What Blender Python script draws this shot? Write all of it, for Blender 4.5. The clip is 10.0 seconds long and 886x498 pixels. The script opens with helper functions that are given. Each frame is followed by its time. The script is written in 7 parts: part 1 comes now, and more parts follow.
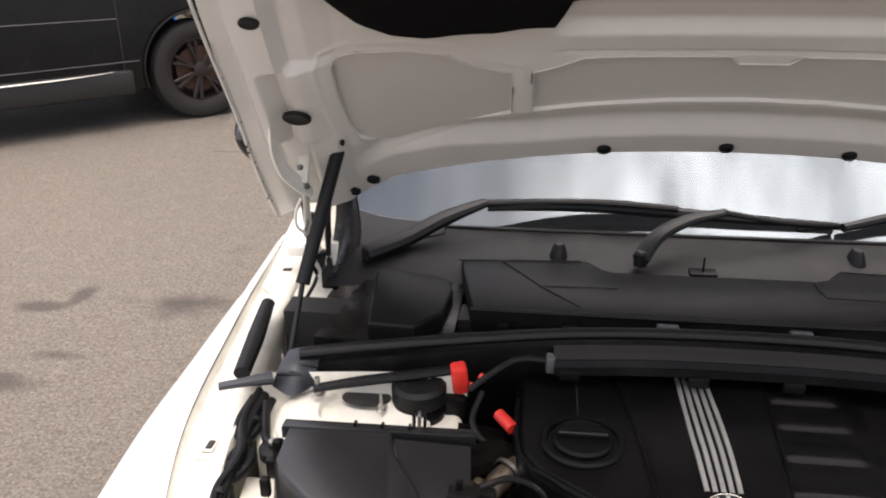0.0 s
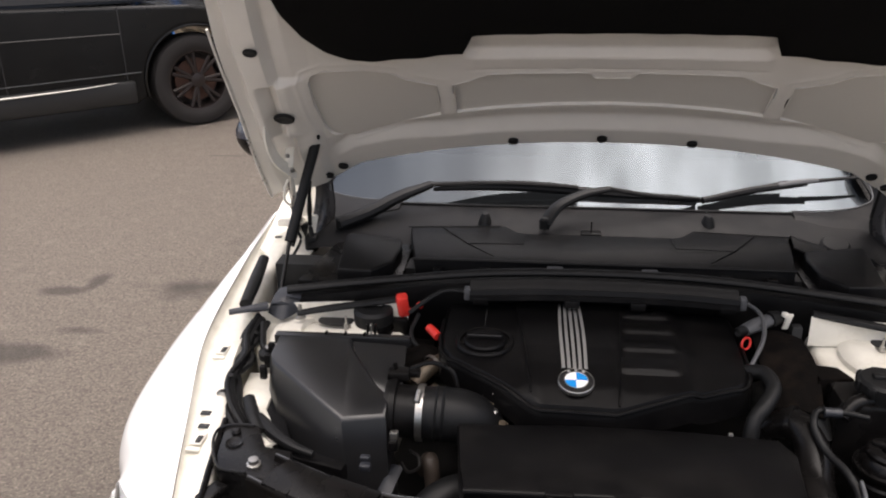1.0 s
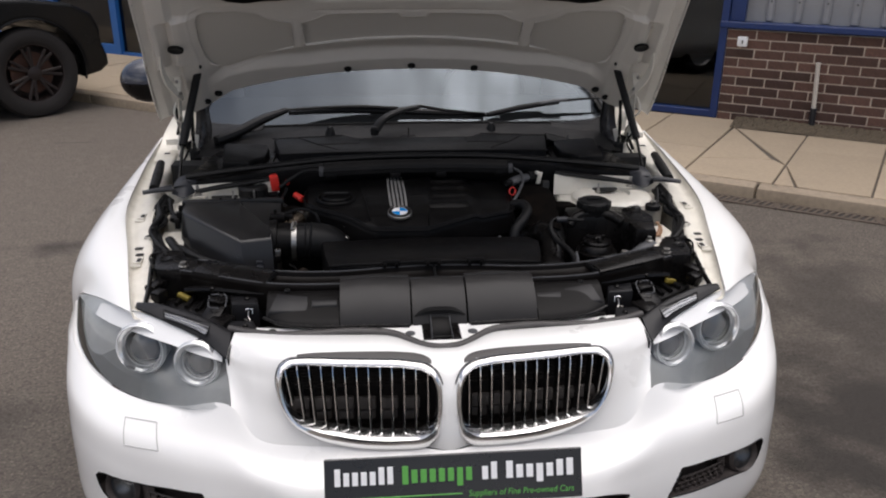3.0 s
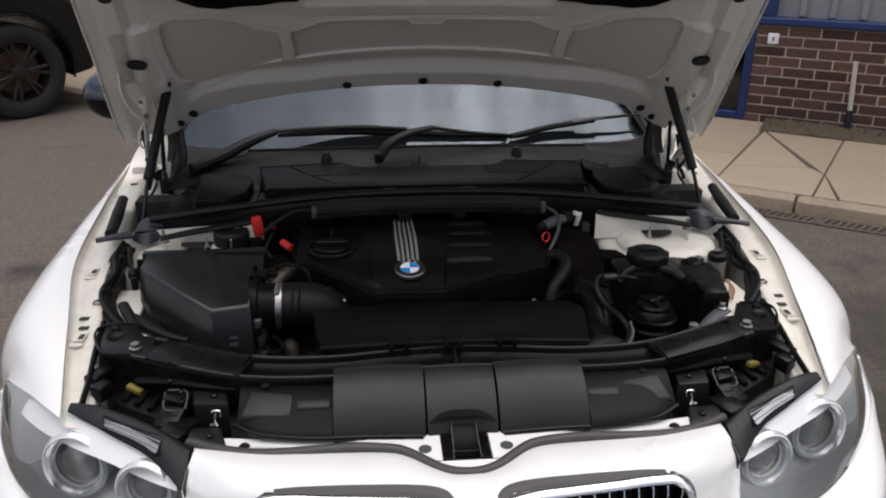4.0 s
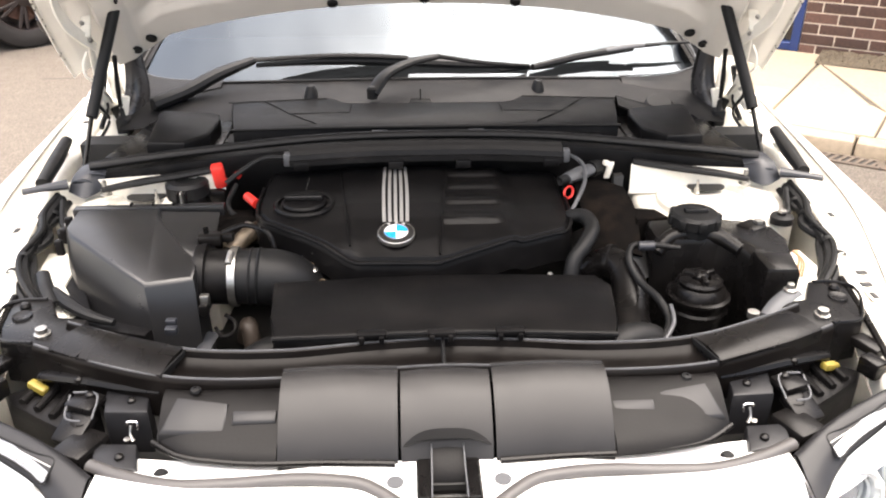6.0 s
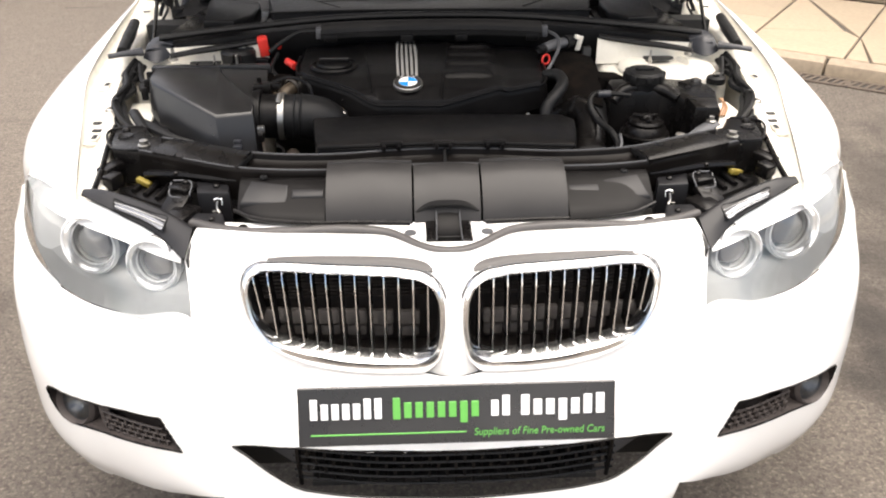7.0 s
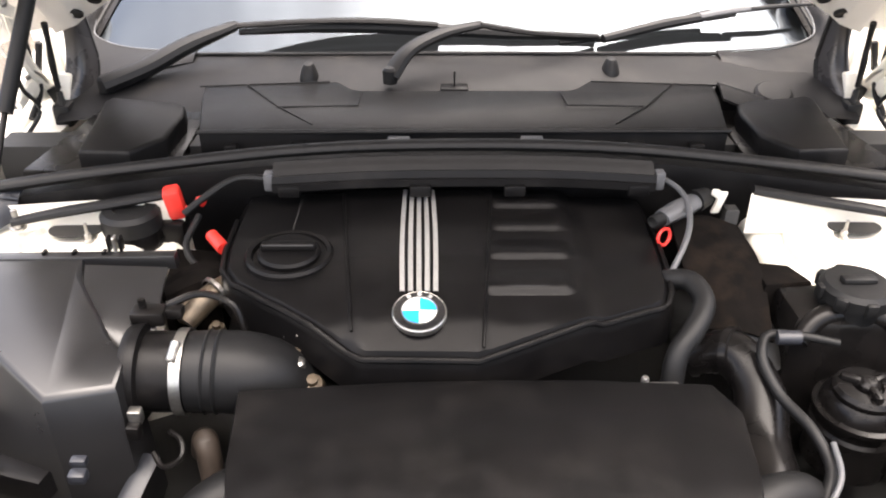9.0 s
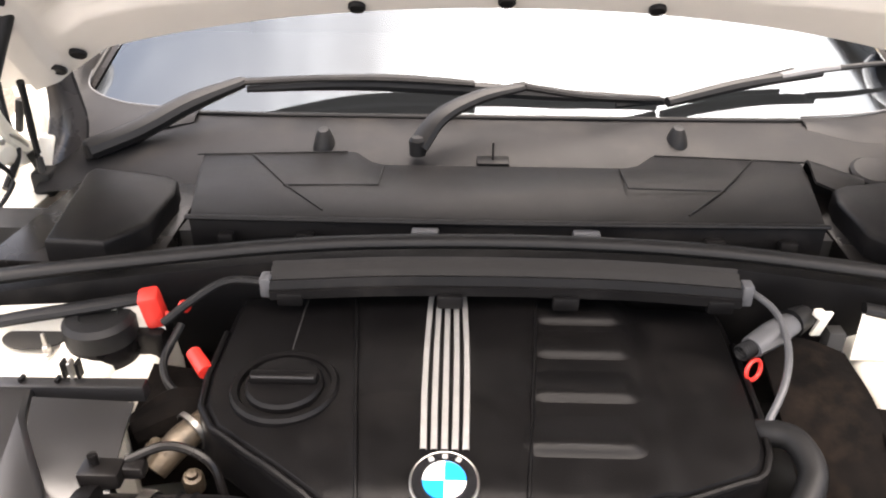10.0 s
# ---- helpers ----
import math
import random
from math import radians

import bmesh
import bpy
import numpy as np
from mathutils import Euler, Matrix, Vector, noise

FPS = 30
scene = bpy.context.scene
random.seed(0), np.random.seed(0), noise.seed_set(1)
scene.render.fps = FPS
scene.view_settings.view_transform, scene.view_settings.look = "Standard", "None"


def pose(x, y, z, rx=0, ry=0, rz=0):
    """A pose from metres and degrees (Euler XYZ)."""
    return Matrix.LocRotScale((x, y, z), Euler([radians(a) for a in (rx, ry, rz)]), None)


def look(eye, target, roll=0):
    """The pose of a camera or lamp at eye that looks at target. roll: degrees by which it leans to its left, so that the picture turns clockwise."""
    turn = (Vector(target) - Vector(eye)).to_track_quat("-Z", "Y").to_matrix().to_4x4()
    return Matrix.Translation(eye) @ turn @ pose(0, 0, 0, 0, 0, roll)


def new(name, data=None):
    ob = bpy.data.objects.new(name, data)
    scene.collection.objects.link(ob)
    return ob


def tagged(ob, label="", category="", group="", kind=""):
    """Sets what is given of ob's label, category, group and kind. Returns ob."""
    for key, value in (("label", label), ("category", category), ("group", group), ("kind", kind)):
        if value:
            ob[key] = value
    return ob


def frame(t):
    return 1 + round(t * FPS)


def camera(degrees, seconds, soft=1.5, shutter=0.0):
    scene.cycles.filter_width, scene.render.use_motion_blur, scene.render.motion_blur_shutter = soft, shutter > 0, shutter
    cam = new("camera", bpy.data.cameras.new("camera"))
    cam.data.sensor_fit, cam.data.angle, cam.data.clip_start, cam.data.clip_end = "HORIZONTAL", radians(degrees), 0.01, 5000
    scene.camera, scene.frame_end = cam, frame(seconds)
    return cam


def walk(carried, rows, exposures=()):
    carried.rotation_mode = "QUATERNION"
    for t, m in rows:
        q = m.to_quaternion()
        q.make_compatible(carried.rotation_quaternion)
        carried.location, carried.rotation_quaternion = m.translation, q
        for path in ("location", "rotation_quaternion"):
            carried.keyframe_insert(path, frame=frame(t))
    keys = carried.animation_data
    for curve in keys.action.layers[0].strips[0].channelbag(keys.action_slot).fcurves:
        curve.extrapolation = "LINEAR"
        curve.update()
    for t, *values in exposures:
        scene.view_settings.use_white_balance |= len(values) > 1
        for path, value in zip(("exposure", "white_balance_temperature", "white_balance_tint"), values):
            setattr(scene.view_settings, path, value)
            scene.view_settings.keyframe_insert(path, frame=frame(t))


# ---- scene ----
cam = camera(57.6, 10.0, soft=2.0)
PATH = [
    (0, (-0.325, 0.0, 1.643), (-0.554, 1.827, 0.863), -0.4),
    (0.3, (-0.261, -0.056, 1.726), (-0.533, 1.753, 0.918), -1.6),
    (0.5, (-0.25, -0.146, 1.724), (-0.482, 1.685, 0.956), -0.9),
    (0.7, (-0.21, -0.289, 1.725), (-0.439, 1.55, 0.973), -1.0),
    (1, (-0.163, -0.48, 1.746), (-0.377, 1.356, 0.982), -0.7),
    (1.2, (-0.169, -0.581, 1.752), (-0.31, 1.266, 0.999), -0.6),
    (1.4, (-0.195, -0.709, 1.73), (-0.322, 1.143, 0.988), -0.1),
    (1.5, (-0.189, -0.773, 1.748), (-0.33, 1.07, 0.983), -0.2),
    (1.7, (-0.213, -0.904, 1.707), (-0.333, 0.945, 0.954), -0.3),
    (1.8, (-0.199, -0.975, 1.701), (-0.303, 0.874, 0.945), -0.3),
    (2, (-0.197, -1.096, 1.698), (-0.164, 0.753, 0.936), -0.0),
    (2.2, (-0.185, -1.189, 1.692), (-0.055, 0.665, 0.954), 0.0),
    (3.3, (-0.153, -1.29, 1.674), (0.029, 0.558, 0.931), 0.5),
    (3.5, (-0.161, -1.138, 1.676), (0.019, 0.707, 0.925), 0.6),
    (3.7, (-0.177, -0.994, 1.677), (-0.002, 0.85, 0.922), 0.6),
    (4, (-0.145, -0.825, 1.672), (0.022, 1.017, 0.911), 0.4),
    (4.2, (-0.118, -0.706, 1.658), (0.045, 1.121, 0.861), 0.3),
    (4.5, (-0.086, -0.566, 1.641), (0.063, 1.212, 0.737), 0.3),
    (4.7, (-0.066, -0.498, 1.625), (0.061, 1.233, 0.631), 0.1),
    (5, (-0.066, -0.403, 1.628), (0.063, 1.29, 0.57), 0.6),
    (5.2, (-0.087, -0.35, 1.62), (0.038, 1.344, 0.564), 0.6),
    (6.3, (-0.035, -0.606, 1.571), (0.039, 1.19, 0.695), -0.1),
    (6.5, (-0.045, -0.714, 1.57), (0.042, 1.075, 0.68), 0.1),
    (6.8, (-0.06, -0.898, 1.543), (0.017, 0.866, 0.604), -0.0),
    (7, (-0.068, -0.969, 1.55), (0.009, 0.755, 0.54), 0.1),
    (7.2, (-0.06, -0.957, 1.56), (0.006, 0.736, 0.496), -0.0),
    (7.5, (-0.05, -0.835, 1.539), (0.013, 0.853, 0.468), -0.1),
    (7.8, (-0.035, -0.634, 1.553), (0.023, 1.05, 0.475), -0.1),
    (8, (-0.026, -0.517, 1.583), (0.027, 1.171, 0.51), -0.0),
    (8.2, (-0.041, -0.405, 1.587), (0.025, 1.29, 0.528), 0.3),
    (8.5, (-0.053, -0.22, 1.564), (-0.002, 1.472, 0.499), 0.3),
    (8.8, (-0.053, -0.063, 1.546), (-0.018, 1.633, 0.486), 0.1),
    (9, (-0.052, 0.031, 1.532), (-0.027, 1.729, 0.475), 0.2),
    (9.2, (-0.032, 0.12, 1.514), (-0.056, 1.819, 0.459), -0.3),
    (9.5, (-0.006, 0.235, 1.509), (-0.091, 1.941, 0.468), -0.4),
    (9.8, (-0.022, 0.308, 1.512), (-0.086, 2.02, 0.48), -0.1),
    (10, (-0.054, 0.285, 1.525), (-0.106, 2.005, 0.506), 0.1),
]
walk(cam, [(t, look(eye, target, roll)) for t, eye, target, roll in PATH],
     exposures=[(0.0, 1.08, 6850, 16), (0.5, 1.12, 6850, 16), (1.0, 0.66, 6850, 16), (1.5, 0.53, 6850, 16), (2.0, 0.54, 6850, 14), (3.3, -0.42, 6450, 15), (3.5, -0.45, 6450, 15),
                (4.0, -0.32, 6450, 15), (4.2, 0.20, 6500, 15), (4.5, 0.48, 6600, 16), (5.0, 1.25, 6750, 16), (5.2, 1.52, 6800, 16), (6.3, 2.00, 7100, 14), (6.5, 2.00, 7100, 14), (7.0, 1.25, 7050, 13), (7.2, 0.92, 7050, 13),
                (7.5, 0.68, 7050, 13), (8.0, -0.14, 6600, 14), (8.5, 1.66, 6600, 16), (9.0, 2.38, 7100, 16), (9.5, 2.44, 7350, 17), (10.0, 2.50, 7350, 17)])

# ---- light ----
SUN_ELEV, SUN_ROT = 80.0, 25.0
world = bpy.data.worlds.new("sky")
scene.world = world
world.use_nodes = True
wn, wl = world.node_tree.nodes, world.node_tree.links
wn.clear()
w_out = wn.new("ShaderNodeOutputWorld")
w_bg = wn.new("ShaderNodeBackground")
w_sky = wn.new("ShaderNodeTexSky")
w_sky.sky_type = "NISHITA"
w_sky.sun_disc = False
w_sky.sun_elevation = radians(SUN_ELEV)
w_sky.sun_rotation = radians(SUN_ROT)
w_sky.dust_density = 2.5
w_map = wn.new("ShaderNodeMapping")
w_map.inputs["Scale"].default_value = (1.0, 1.0, 2.2)
w_map.inputs["Location"].default_value = (2.4, 0.6, 0.0)
w_tc = wn.new("ShaderNodeTexCoord")
w_noise = wn.new("ShaderNodeTexNoise")
w_noise.inputs["Scale"].default_value = 1.7
w_noise.inputs["Detail"].default_value = 3.0
w_noise.inputs["Roughness"].default_value = 0.55
w_ramp = wn.new("ShaderNodeValToRGB")
w_ramp.color_ramp.elements[0].position = 0.43
w_ramp.color_ramp.elements[1].position = 0.67
w_mix = wn.new("ShaderNodeMix")
w_mix.data_type = "RGBA"
# cloud, brighter towards the veiled sun
w_dot = wn.new("ShaderNodeVectorMath")
w_dot.operation = "DOT_PRODUCT"
w_nrm = wn.new("ShaderNodeVectorMath")
w_nrm.operation = "NORMALIZE"
wl.new(w_tc.outputs["Generated"], w_nrm.inputs[0])
wl.new(w_nrm.outputs[0], w_dot.inputs[0])
w_dot.inputs[1].default_value = (math.sin(radians(SUN_ROT)) * math.cos(radians(SUN_ELEV)), math.cos(radians(SUN_ROT)) * math.cos(radians(SUN_ELEV)), math.sin(radians(SUN_ELEV)))
w_glow = wn.new("ShaderNodeMapRange")
for k, v in (("From Min", 0.55), ("From Max", 0.99), ("To Min", 17.0), ("To Max", 52.0)):
    w_glow.inputs[k].default_value = v
w_glow.interpolation_type = "SMOOTHSTEP"
wl.new(w_dot.outputs["Value"], w_glow.inputs["Value"])
w_tone = wn.new("ShaderNodeVectorMath")
w_tone.operation = "SCALE"
w_tone.inputs[0].default_value = (1.0, 0.975, 0.945)
# thin and thick streaks in the bright cloud
w_streak = wn.new("ShaderNodeTexNoise")
w_streak.inputs["Scale"].default_value = 9.0
w_streak.inputs["Detail"].default_value = 4.0
w_smap = wn.new("ShaderNodeMapping")
w_smap.inputs["Scale"].default_value = (1.3, 0.35, 0.35)
wl.new(w_tc.outputs["Generated"], w_smap.inputs["Vector"])
wl.new(w_smap.outputs["Vector"], w_streak.inputs["Vector"])
w_srange = wn.new("ShaderNodeMapRange")
for k, v in (("From Min", 0.35), ("From Max", 0.62), ("To Min", 0.55), ("To Max", 1.12)):
    w_srange.inputs[k].default_value = v
wl.new(w_streak.outputs["Fac"], w_srange.inputs["Value"])
w_smul = wn.new("ShaderNodeMath")
w_smul.operation = "MULTIPLY"
wl.new(w_glow.outputs["Result"], w_smul.inputs[0])
wl.new(w_srange.outputs["Result"], w_smul.inputs[1])
wl.new(w_smul.outputs[0], w_tone.inputs["Scale"])
wl.new(w_tone.outputs[0], w_mix.inputs["B"])
wl.new(w_tc.outputs["Generated"], w_map.inputs["Vector"])
wl.new(w_map.outputs["Vector"], w_noise.inputs["Vector"])
wl.new(w_noise.outputs["Fac"], w_ramp.inputs["Fac"])
w_veil = wn.new("ShaderNodeMapRange")
w_veil.inputs["From Min"].default_value, w_veil.inputs["From Max"].default_value = 0.60, 0.90
w_veil.inputs["To Max"].default_value = 0.92
w_veil.interpolation_type = "SMOOTHSTEP"
wl.new(w_dot.outputs["Value"], w_veil.inputs["Value"])
w_max = wn.new("ShaderNodeMath")
w_max.operation = "MAXIMUM"
wl.new(w_ramp.outputs["Color"], w_max.inputs[0])
wl.new(w_veil.outputs["Result"], w_max.inputs[1])
# a clear patch in the cloud, to the west and high
w_clear = wn.new("ShaderNodeMapRange")
w_cdot = wn.new("ShaderNodeVectorMath")
w_cdot.operation = "DOT_PRODUCT"
w_cdot.inputs[1].default_value = Vector((-0.44, 0.48, 0.76)).normalized()
wl.new(w_nrm.outputs[0], w_cdot.inputs[0])
for k, v in (("From Min", 0.82), ("From Max", 0.97), ("To Min", 1.0), ("To Max", 0.17)):
    w_clear.inputs[k].default_value = v
w_clear.interpolation_type = "SMOOTHSTEP"
wl.new(w_cdot.outputs["Value"], w_clear.inputs["Value"])
w_west = wn.new("ShaderNodeMath")
w_west.operation = "MULTIPLY"
wl.new(w_max.outputs[0], w_west.inputs[0])
wl.new(w_clear.outputs["Result"], w_west.inputs[1])
wl.new(w_west.outputs[0], w_mix.inputs["Factor"])
wl.new(w_sky.outputs["Color"], w_mix.inputs["A"])
wl.new(w_mix.outputs["Result"], w_bg.inputs["Color"])
w_bg.inputs["Strength"].default_value = 0.11
wl.new(w_bg.outputs["Background"], w_out.inputs["Surface"])

sun_data = bpy.data.lights.new("sun", "SUN")
sun_data.energy, sun_data.angle, sun_data.color = 0.7, radians(120), (1.0, 0.945, 0.87)
sun = new("sun", sun_data)
az, el = radians(SUN_ROT), radians(SUN_ELEV)
sun.matrix_world = look((0, 0, 0), (-math.sin(az) * math.cos(el), -math.cos(az) * math.cos(el), -math.sin(el)))
sun.location = (4, 6, 9)


# ---- materials ----
def material(name, colour, rough=0.5, metal=0.0, grain=0.0, grain_scale=60.0, bump=0.0, bump_scale=250.0, coat=0.0, spec=0.5, dirt=0.0, dirt_colour=(0.1, 0.08, 0.06), dirt_scale=9.0, spread=0.0):
    """A surface with fine grain, coarser dirt, and relief, in object coordinates (metres)."""
    m = bpy.data.materials.new(name)
    m.use_nodes = True
    n, l = m.node_tree.nodes, m.node_tree.links
    b = n["Principled BSDF"]
    b.inputs["Roughness"].default_value = rough
    b.inputs["Metallic"].default_value = metal
    b.inputs["Coat Weight"].default_value = coat
    b.inputs["Coat Roughness"].default_value = 0.04
    b.inputs["Specular IOR Level"].default_value = spec
    b.inputs["Base Color"].default_value = (*colour, 1)
    tc = n.new("ShaderNodeTexCoord")
    socket = None
    if grain or dirt or spread:
        base = n.new("ShaderNodeRGB")
        base.outputs[0].default_value = (*colour, 1)
        socket = base.outputs[0]
        if spread:
            info = n.new("ShaderNodeObjectInfo")
            mul = n.new("ShaderNodeMath")
            mul.operation = "MULTIPLY_ADD"
            mul.inputs[1].default_value, mul.inputs[2].default_value = 2 * spread, 1 - spread
            l.new(info.outputs["Random"], mul.inputs[0])
            hsv = n.new("ShaderNodeHueSaturation")
            l.new(mul.outputs[0], hsv.inputs["Value"])
            l.new(socket, hsv.inputs["Color"])
            socket = hsv.outputs["Color"]
        if grain:
            tex = n.new("ShaderNodeTexNoise")
            tex.inputs["Scale"].default_value, tex.inputs["Detail"].default_value = grain_scale, 5
            l.new(tc.outputs["Object"], tex.inputs["Vector"])
            mr = n.new("ShaderNodeMapRange")
            mr.inputs["From Min"].default_value, mr.inputs["From Max"].default_value = 0.25, 0.75
            mr.inputs["To Min"].default_value, mr.inputs["To Max"].default_value = 1 - grain, 1 + grain
            l.new(tex.outputs["Fac"], mr.inputs["Value"])
            hsv = n.new("ShaderNodeHueSaturation")
            l.new(mr.outputs["Result"], hsv.inputs["Value"])
            l.new(socket, hsv.inputs["Color"])
            socket = hsv.outputs["Color"]
            rr = n.new("ShaderNodeMapRange")
            rr.inputs["To Min"].default_value, rr.inputs["To Max"].default_value = max(rough - 0.12, 0.02), min(rough + 0.12, 1)
            l.new(tex.outputs["Fac"], rr.inputs["Value"])
            l.new(rr.outputs["Result"], b.inputs["Roughness"])
        if dirt:
            tex = n.new("ShaderNodeTexNoise")
            tex.inputs["Scale"].default_value, tex.inputs["Detail"].default_value, tex.inputs["Roughness"].default_value = dirt_scale, 8, 0.7
            l.new(tc.outputs["Object"], tex.inputs["Vector"])
            mr = n.new("ShaderNodeMapRange")
            mr.inputs["From Min"].default_value, mr.inputs["From Max"].default_value = 0.5, 0.75
            mr.inputs["To Max"].default_value = dirt
            l.new(tex.outputs["Fac"], mr.inputs["Value"])
            mix = n.new("ShaderNodeMix")
            mix.data_type = "RGBA"
            l.new(mr.outputs["Result"], mix.inputs["Factor"])
            l.new(socket, mix.inputs["A"])
            mix.inputs["B"].default_value = (*dirt_colour, 1)
            socket = mix.outputs["Result"]
        l.new(socket, b.inputs["Base Color"])
    if bump:
        tex = n.new("ShaderNodeTexNoise")
        tex.inputs["Scale"].default_value, tex.inputs["Detail"].default_value = bump_scale, 4
        l.new(tc.outputs["Object"], tex.inputs["Vector"])
        bp = n.new("ShaderNodeBump")
        bp.inputs["Strength"].default_value, bp.inputs["Distance"].default_value = bump, 0.002
        l.new(tex.outputs["Fac"], bp.inputs["Height"])
        l.new(bp.outputs["Normal"], b.inputs["Normal"])
    return m


def clear_glass(name, tint, ior=1.5, rough=0.0, sheen=(1, 1, 1)):
    """Thin glazing: a tinted see-through sheet with a reflection by Fresnel."""
    m = bpy.data.materials.new(name)
    m.use_nodes = True
    n, l = m.node_tree.nodes, m.node_tree.links
    n.clear()
    out, mix, tr, gl, fr = (n.new(k) for k in ("ShaderNodeOutputMaterial", "ShaderNodeMixShader", "ShaderNodeBsdfTransparent", "ShaderNodeBsdfGlossy", "ShaderNodeFresnel"))
    tr.inputs["Color"].default_value = (*tint, 1)
    gl.inputs["Roughness"].default_value = rough
    gl.inputs["Color"].default_value = (*sheen, 1)
    fr.inputs["IOR"].default_value = ior
    l.new(fr.outputs[0], mix.inputs[0])
    l.new(tr.outputs[0], mix.inputs[1])
    l.new(gl.outputs[0], mix.inputs[2])
    l.new(mix.outputs[0], out.inputs["Surface"])
    return m


WHITE = material("white_paint", (0.85, 0.85, 0.835), 0.32, coat=0.8, grain=0.015, grain_scale=6, dirt=0.10, dirt_colour=(0.62, 0.60, 0.55), dirt_scale=3)
CREAM = material("bay_paint", (0.74, 0.71, 0.63), 0.40, coat=0.25, grain=0.07, grain_scale=25, dirt=0.40, dirt_colour=(0.40, 0.34, 0.25), dirt_scale=14, bump=0.06)
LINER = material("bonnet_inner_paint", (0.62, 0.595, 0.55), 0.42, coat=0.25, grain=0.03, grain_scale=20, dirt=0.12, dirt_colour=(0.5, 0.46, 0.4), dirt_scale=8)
PANEL = material("panel_coating", (0.48, 0.46, 0.42), 0.62, grain=0.03, grain_scale=400, bump=0.15, bump_scale=700)
BLACK = material("black_plastic", (0.0036, 0.0034, 0.0036), 0.34, spec=0.125, grain=0.25, grain_scale=30, bump=0.20, bump_scale=900, dirt=0.55, dirt_colour=(0.016, 0.0145, 0.0138), dirt_scale=6)
SATIN = material("satin_black", (0.0044, 0.0040, 0.0040), 0.28, spec=0.19, grain=0.2, grain_scale=18, bump=0.05, bump_scale=500, dirt=0.3, dirt_colour=(0.020, 0.0175, 0.016), dirt_scale=9)
COWLM = material("cowl_plastic", (0.0046, 0.0045, 0.0048), 0.38, spec=0.14, grain=0.2, grain_scale=14, bump=0.25, bump_scale=800, dirt=0.5, dirt_colour=(0.024, 0.022, 0.0205), dirt_scale=7)
APRON = material("apron_plastic", (0.0090, 0.0089, 0.0096), 0.46, spec=0.13, grain=0.15, grain_scale=10, bump=0.2, bump_scale=600, dirt=0.4, dirt_colour=(0.042, 0.038, 0.034), dirt_scale=8)
DUCT = material("duct_plastic", (0.0145, 0.0138, 0.0140), 0.42, spec=0.3, grain=0.1, grain_scale=20, bump=0.08, bump_scale=900)
AIRBOX = material("airbox_plastic", (0.0085, 0.0085, 0.0092), 0.32, spec=0.55, grain=0.03, grain_scale=25, bump=0.03, bump_scale=900, dirt=0.05, dirt_colour=(0.04, 0.036, 0.033), dirt_scale=4)
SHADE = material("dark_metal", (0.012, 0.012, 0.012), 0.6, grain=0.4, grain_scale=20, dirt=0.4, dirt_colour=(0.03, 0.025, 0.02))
SCUTTLE = material("scuttle_plastic", (0.022, 0.021, 0.022), 0.28, spec=0.45, grain=0.1, grain_scale=20, dirt=0.3, dirt_colour=(0.04, 0.037, 0.034), dirt_scale=9)
SEALM = material("grey_rubber", (0.045, 0.042, 0.041), 0.5, grain=0.12, grain_scale=40, bump=0.08)
RUBBER = material("black_rubber", (0.0060, 0.0061, 0.0065), 0.50, spec=0.22, grain=0.2, grain_scale=40, bump=0.1)
GREYPL = material("grey_plastic", (0.062, 0.064, 0.069), 0.5, grain=0.1, grain_scale=40, bump=0.1)
FELT = material("black_felt", (0.0035, 0.0033, 0.0032), 0.95, spec=0.1, grain=0.3, grain_scale=120, bump=0.6, bump_scale=400)
CHROME = material("chrome", (0.82, 0.82, 0.82), 0.12, metal=1.0)
FRAMEM = material("frame_chrome", (0.84, 0.84, 0.84), 0.22, metal=1.0)
STEEL = material("dull_steel", (0.40, 0.39, 0.37), 0.38, metal=1.0, grain=0.2, grain_scale=150)
SILVER = material("silver_paint", (0.46, 0.455, 0.44), 0.38, metal=0.6, grain=0.08, grain_scale=90)
CAST = material("oily_cast_metal", (0.085, 0.066, 0.046), 0.42, metal=0.5, grain=0.5, grain_scale=60, bump=0.3, bump_scale=200, dirt=0.7, dirt_colour=(0.02, 0.016, 0.012), dirt_scale=30)
REFLECT = material("reflector_grey", (0.20, 0.21, 0.225), 0.22, metal=0.6, grain=0.2, grain_scale=45)
# near-black with the shade of hollows and wells put into the colour
DEEP = material("hollow_black", (0.0038, 0.0034, 0.0034), 0.50, spec=0.16, grain=0.3, grain_scale=25, bump=0.1)
# dull near-black, mottled brown; deep shade in the bay is in the colour
DEEP_DULL = material("deep_dull_black", (0.0035, 0.0028, 0.0025), 0.85, spec=0.06, grain=0.5, grain_scale=40, bump=0.4, bump_scale=120, dirt=0.8, dirt_colour=(0.016, 0.011, 0.008), dirt_scale=18)
DUSTY = material("dusty_duct", (0.030, 0.024, 0.022), 0.7, grain=0.3, grain_scale=30)
FIN = material("cooler_fin", (0.13, 0.115, 0.105), 0.6, grain=0.2, grain_scale=60)
CROSSM = material("cross_member_black", (0.0040, 0.0033, 0.0031), 0.34, spec=0.10, grain=0.2, grain_scale=18, bump=0.05, bump_scale=500, dirt=0.3, dirt_colour=(0.016, 0.0135, 0.012), dirt_scale=9)
PADM = material("pad_plastic", (0.010, 0.010, 0.0112), 0.40, spec=0.30, grain=0.1, grain_scale=30)
FOGM = material("recess_plastic", (0.050, 0.041, 0.038), 0.55, grain=0.2, grain_scale=40)
SLATE = material("slate_plastic", (0.014, 0.0155, 0.020), 0.42, grain=0.1, grain_scale=40, bump=0.1)
RED = material("red_plastic", (0.58, 0.028, 0.020), 0.42, grain=0.08, grain_scale=50)
